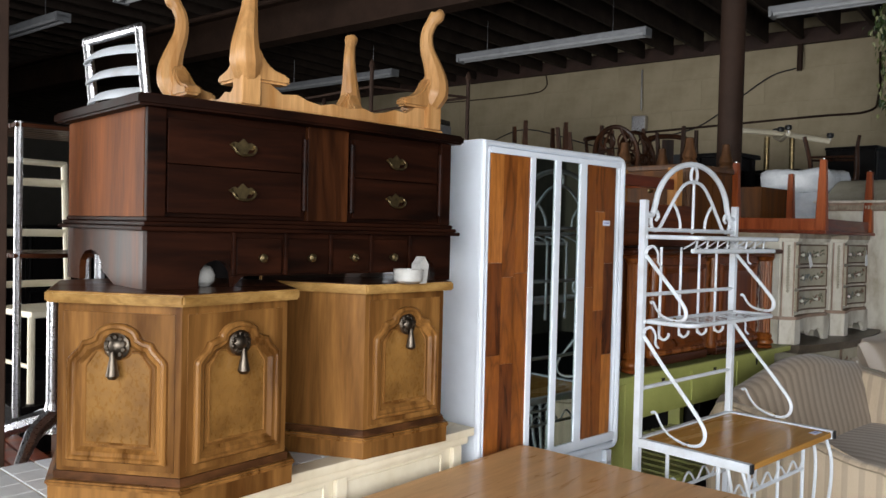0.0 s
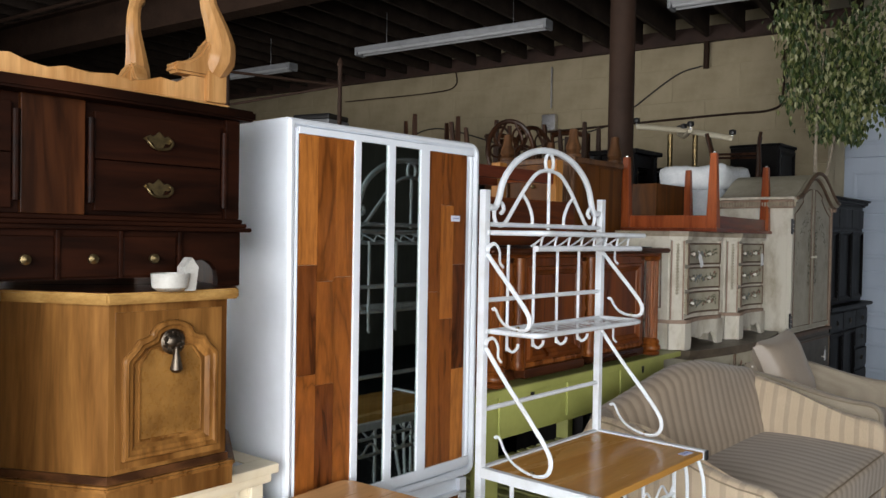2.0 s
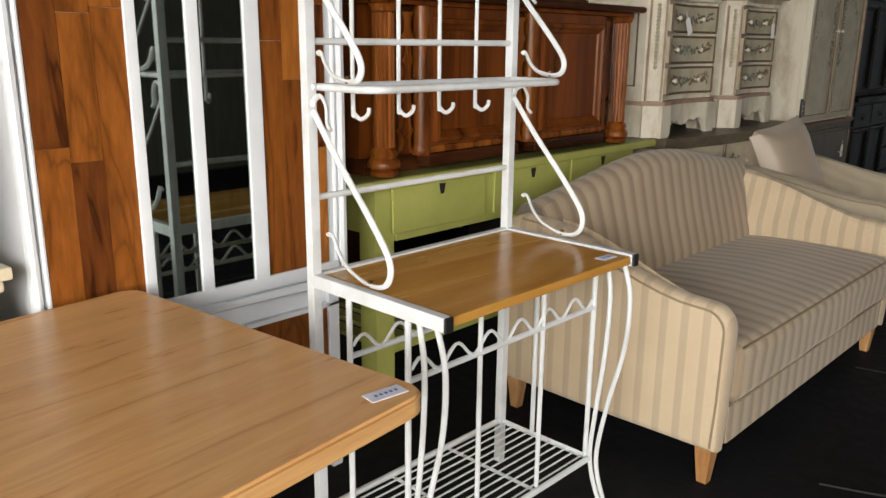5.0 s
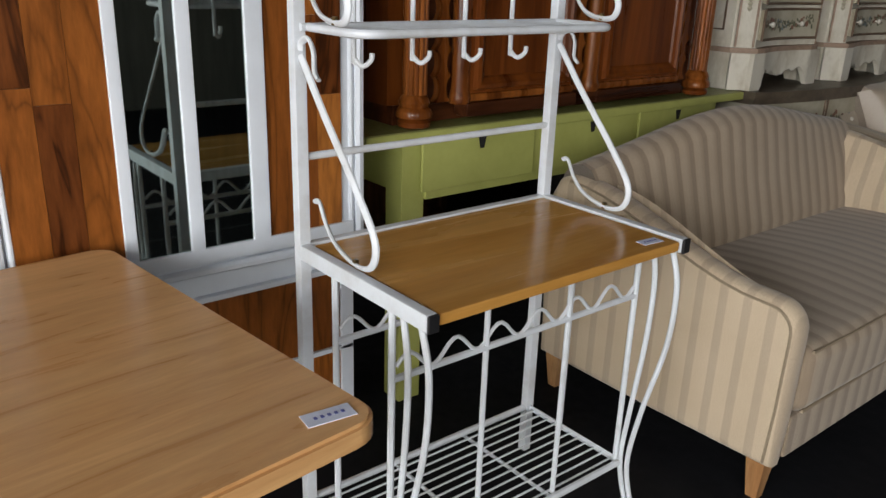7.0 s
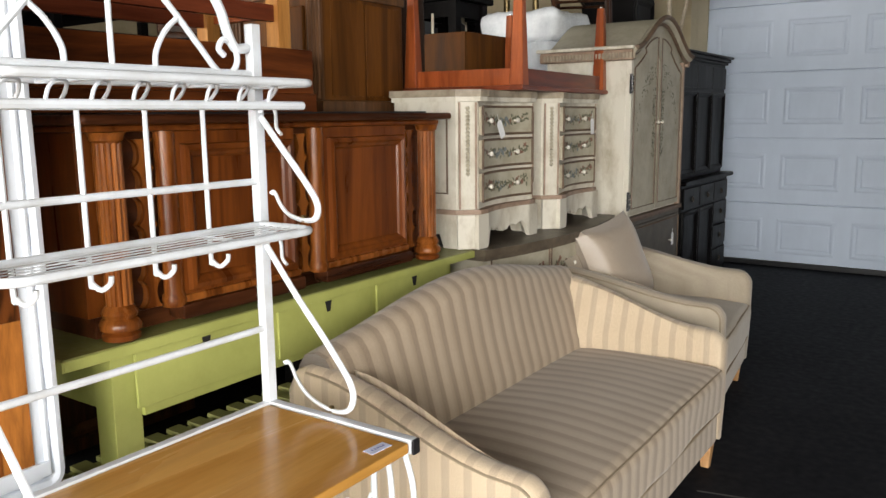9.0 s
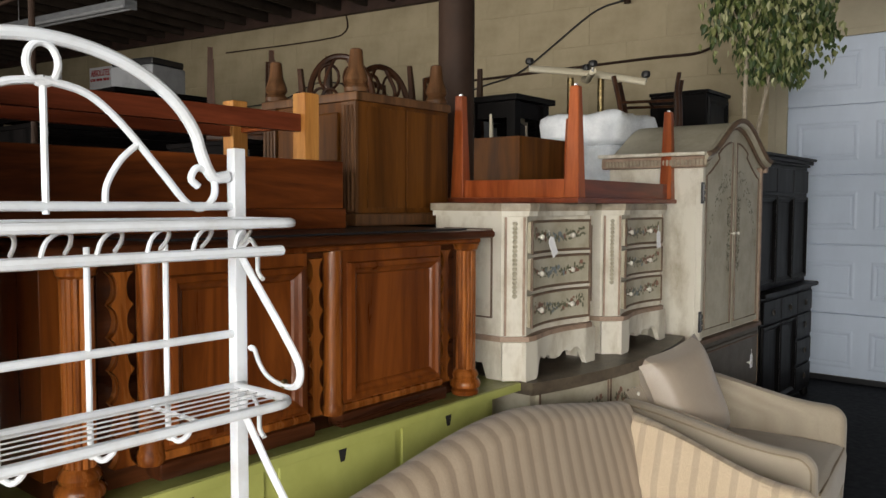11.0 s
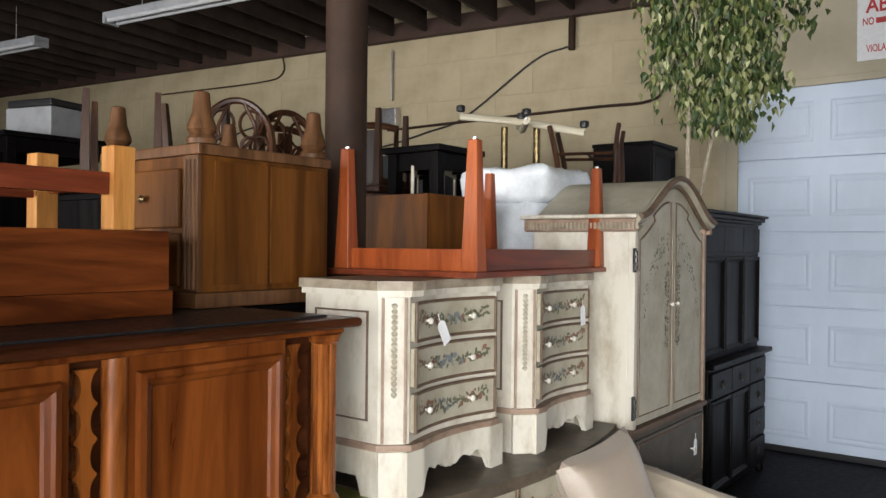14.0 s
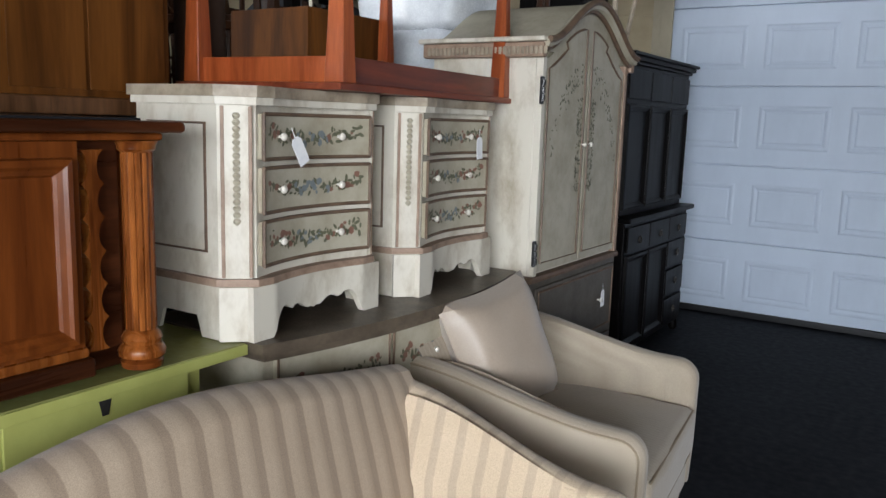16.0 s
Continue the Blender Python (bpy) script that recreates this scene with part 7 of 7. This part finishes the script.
def fig_tree():
    t = thing("fig_tree", pose(-0.62, 8.45, 0), "tall artificial fig tree with variegated green and cream leaves", "tree")
    part("pot", lathe(B(), [(0.14, 0.0), (0.19, 0.3), (0.2, 0.32), (0.185, 0.32), (0.17, 0.28)], n=24), BROWN_TRIM, t, "brown round pot")
    part("soil", lathe(B(), [(0.172, 0.27), (0.168, 0.285)], n=24), DARKVOID, t)
    tr = part("trunk", tube(B(), smooth_line([(0.02, 0, 0.28), (0.02, 0.05, 1.0), (0.17, 0.1, 1.8), (0.17, 0.12, 2.4), (0.2, 0.15, 3.1)], 6), [0.026 - 0.0006 * i for i in range(25)], 10), BARK, t)
    part("second_stem", tube(B(), smooth_line([(-0.02, 0.03, 0.28), (0.13, 0.03, 1.1), (0.2, 0.19, 1.9), (0.28, 0.2, 2.35), (0.38, 0.23, 3.0)], 6), [0.021 - 0.0005 * i for i in range(25)], 10), BARK, tr)
    rnd = random.Random(7)
    ends = []
    for k in range(30):
        a = rnd.uniform(0, 2 * math.pi)
        z0 = rnd.uniform(2.5, 3.1)
        z1 = min(3.72, z0 + rnd.uniform(0.0, 0.75))
        r = rnd.uniform(0.25, 1.0) * (0.16 + 0.3 * min(1, max(0, (z1 - 2.6) / 0.5)))
        p = [Vector((0.22, 0.17, z0)), Vector((0.27 + r * 0.5 * math.cos(a), 0.15 + r * 0.5 * math.sin(a), (z0 + z1) / 2 + 0.08)), Vector((0.33 + r * math.cos(a), 0.15 + r * math.sin(a), z1)), Vector((0.33 + r * 1.1 * math.cos(a), 0.15 + r * 1.1 * math.sin(a), z1 - rnd.uniform(0.1, 0.3)))]
        line = smooth_line(p, 4)
        part("branch", tube(B(), line, [0.008 - 0.0004 * i for i in range(len(line))], 5), BARK, tr)
        ends += line[4:]
    verts, faces = [], []
    for k in range(6400):
        c = rnd.choice(ends) + Vector((rnd.gauss(0, 0.06), rnd.gauss(0, 0.06), rnd.gauss(-0.03, 0.08)))
        if c.z < 2.42 or c.z > 3.95:
            continue
        L, W = rnd.uniform(0.045, 0.08), rnd.uniform(0.014, 0.022)
        q = Euler((rnd.uniform(-0.6, 0.6), rnd.uniform(0.75, 1.6), rnd.uniform(0, 6.28))).to_matrix()
        i = len(verts)
        for p in ((0, 0, 0), (L * 0.4, W, 0.006), (L, 0, -0.008), (L * 0.4, -W, 0.006), (L * 0.45, 0, -0.004)):
            verts.append(c + q @ Vector(p))
        faces += [(i, i + 1, i + 4), (i + 1, i + 2, i + 4), (i + 2, i + 3, i + 4), (i + 3, i, i + 4)]
    me = bpy.data.meshes.new("crown")
    me.from_pydata(verts, [], faces)
    me.materials.append(LEAF)
    cr = new("crown", me)
    cr.parent = t
    tagged(cr, "many small variegated leaves", kind="stuff")
    return t


fig_tree()

# ---- far side of the start: shelf unit, ladder back chair, bench ----
structure("column_2", bx(B(), -0.05, 0.05, -0.05, 0.05, 0, 3.56, bev=0.004), STEEL_BROWN, "dark square steel post", pose(-0.95, 1.31, 0), category="column")
plain_cabinet("low_cabinet", -1.5, -0.98, 1.68, 2.3, 1.28, MIDWOOD, "brown cabinet hidden behind the mahogany chest", 2)


def ladder_chair(m, label, frame_mat, slat_mat, tall, slats):
    t = thing("ladder_back_chair", m, label, "chair")
    part("seat", bx(B(), -0.2, 0.2, -0.2, 0.2, 0.42, 0.455, bev=0.01), slat_mat, t)
    for y in (-0.19, 0.19):
        part("back_post", tube(B(), [(-0.19, y, 0), (-0.19, y, 0.45), (-0.25, y, tall)], 0.018, 10), frame_mat, t)
        part("front_leg", tube(B(), [(0.18, y, 0), (0.18, y, 0.43)], 0.018, 10), frame_mat, t)
        part("rung", tube(B(), [(-0.19, y, 0.18), (0.18, y, 0.18)], 0.012, 8), frame_mat, t)
    for k in range(slats):
        z = 0.56 + k * (tall - 0.62) / max(1, slats - 1) * 0.92 if tall > 1 else tall - 0.07 - 0.075 * k
        x = -0.19 - 0.06 * (z - 0.45) / (tall - 0.45)
        pts = [(x, -0.19, z), (x - 0.03, -0.1, z), (x - 0.04, 0, z), (x - 0.03, 0.1, z), (x, 0.19, z)]
        part("slat", tube(B(), smooth_line(pts, 4), 0.03, 8, flat=0.3), slat_mat, t)
    part("top_rail", tube(B(), [(-0.25, -0.2, tall), (-0.25, 0.2, tall)], 0.017, 10), frame_mat, t)
    return t


ladder_chair(pose(-1.2, 2.02, 1.281, rz=97), "steel framed ladder back chair with pale metal slats", STEEL, WHITE_METAL, 0.97, 4)
plain_cabinet("low_cabinet", -3.0, -2.35, 1.78, 2.4, 0.66, DARKWOOD, "dark carved cabinet under a cream chair", 1)
ladder_chair(pose(-2.62, 2.02, 0.661, rz=10), "cream painted bamboo style ladder back chair", CREAM, CREAM, 1.22, 3)
sh = thing("shelf_unit", pose(-2.2, 1.875, 0), "dark slatted shelf unit with bright steel posts", "shelf")
for x, y in ((0.25, -0.2), (0.25, 0.25), (-0.2, -0.2), (-0.2, 0.25)):
    part("post", tube(B(), [(x, y, 0), (x, y, 1.99)], 0.016, 10), STEEL, sh, "bright steel post")
for z in (0.42, 1.42, 1.985):
    for k in range(6):
        part("slat", bx(B(), -0.22 + k * 0.083, -0.15 + k * 0.083, -0.22, 0.27, z - 0.02, z, bev=0.003), CHERRY_TOP, sh)
bt = thing("slatted_table", pose(-1.48, 1.48, 0), "dark red slatted low table holding a steel base", "table")
for k in range(5):
    part("slat", bx(B(), -0.37, 0.37, -0.18 + k * 0.073, -0.115 + k * 0.073, 0.63, 0.655, bev=0.003), REDWOOD_TOP, bt)
for x in (-0.3, 0.3):
    part("crossbar", bx(B(), x - 0.025, x + 0.025, -0.17, 0.17, 0.6, 0.63, bev=0.003), REDWOOD_TOP, bt)
    for y in (-0.14, 0.14):
        part("leg", bx(B(), x - 0.02, x + 0.02, y - 0.02, y + 0.02, 0, 0.6, bev=0.003), REDWOOD_TOP, bt)
pb = thing("steel_stand", pose(-1.42, 1.655, 0.656), "polished steel star base on a slatted table, one arm whitened as lit", "table base")
part("stem", lathe(B(), [(0.045, 0.1), (0.024, 0.2), (0.02, 0.22), (0.02, 0.62)], n=16), STEEL, pb)
for an in (radians(-40), radians(-100), radians(178)):
    # the last arm is coloured white for the light that falls on it
    part("arm", tube(B(), [(0, 0, 0.16), (0.15 * math.cos(an), 0.15 * math.sin(an), 0.13), (0.27 * math.cos(an), 0.27 * math.sin(an), 0.035)], [0.035, 0.03, 0.018], 8), WHITE_METAL if an > 1 else STEEL, pb)
    part("glide", lathe(B(), [(0.016, 0.0), (0.018, 0.03)], (0.27 * math.cos(an), 0.27 * math.sin(an), 0), 10), STEEL, pb)
lay_blocks()
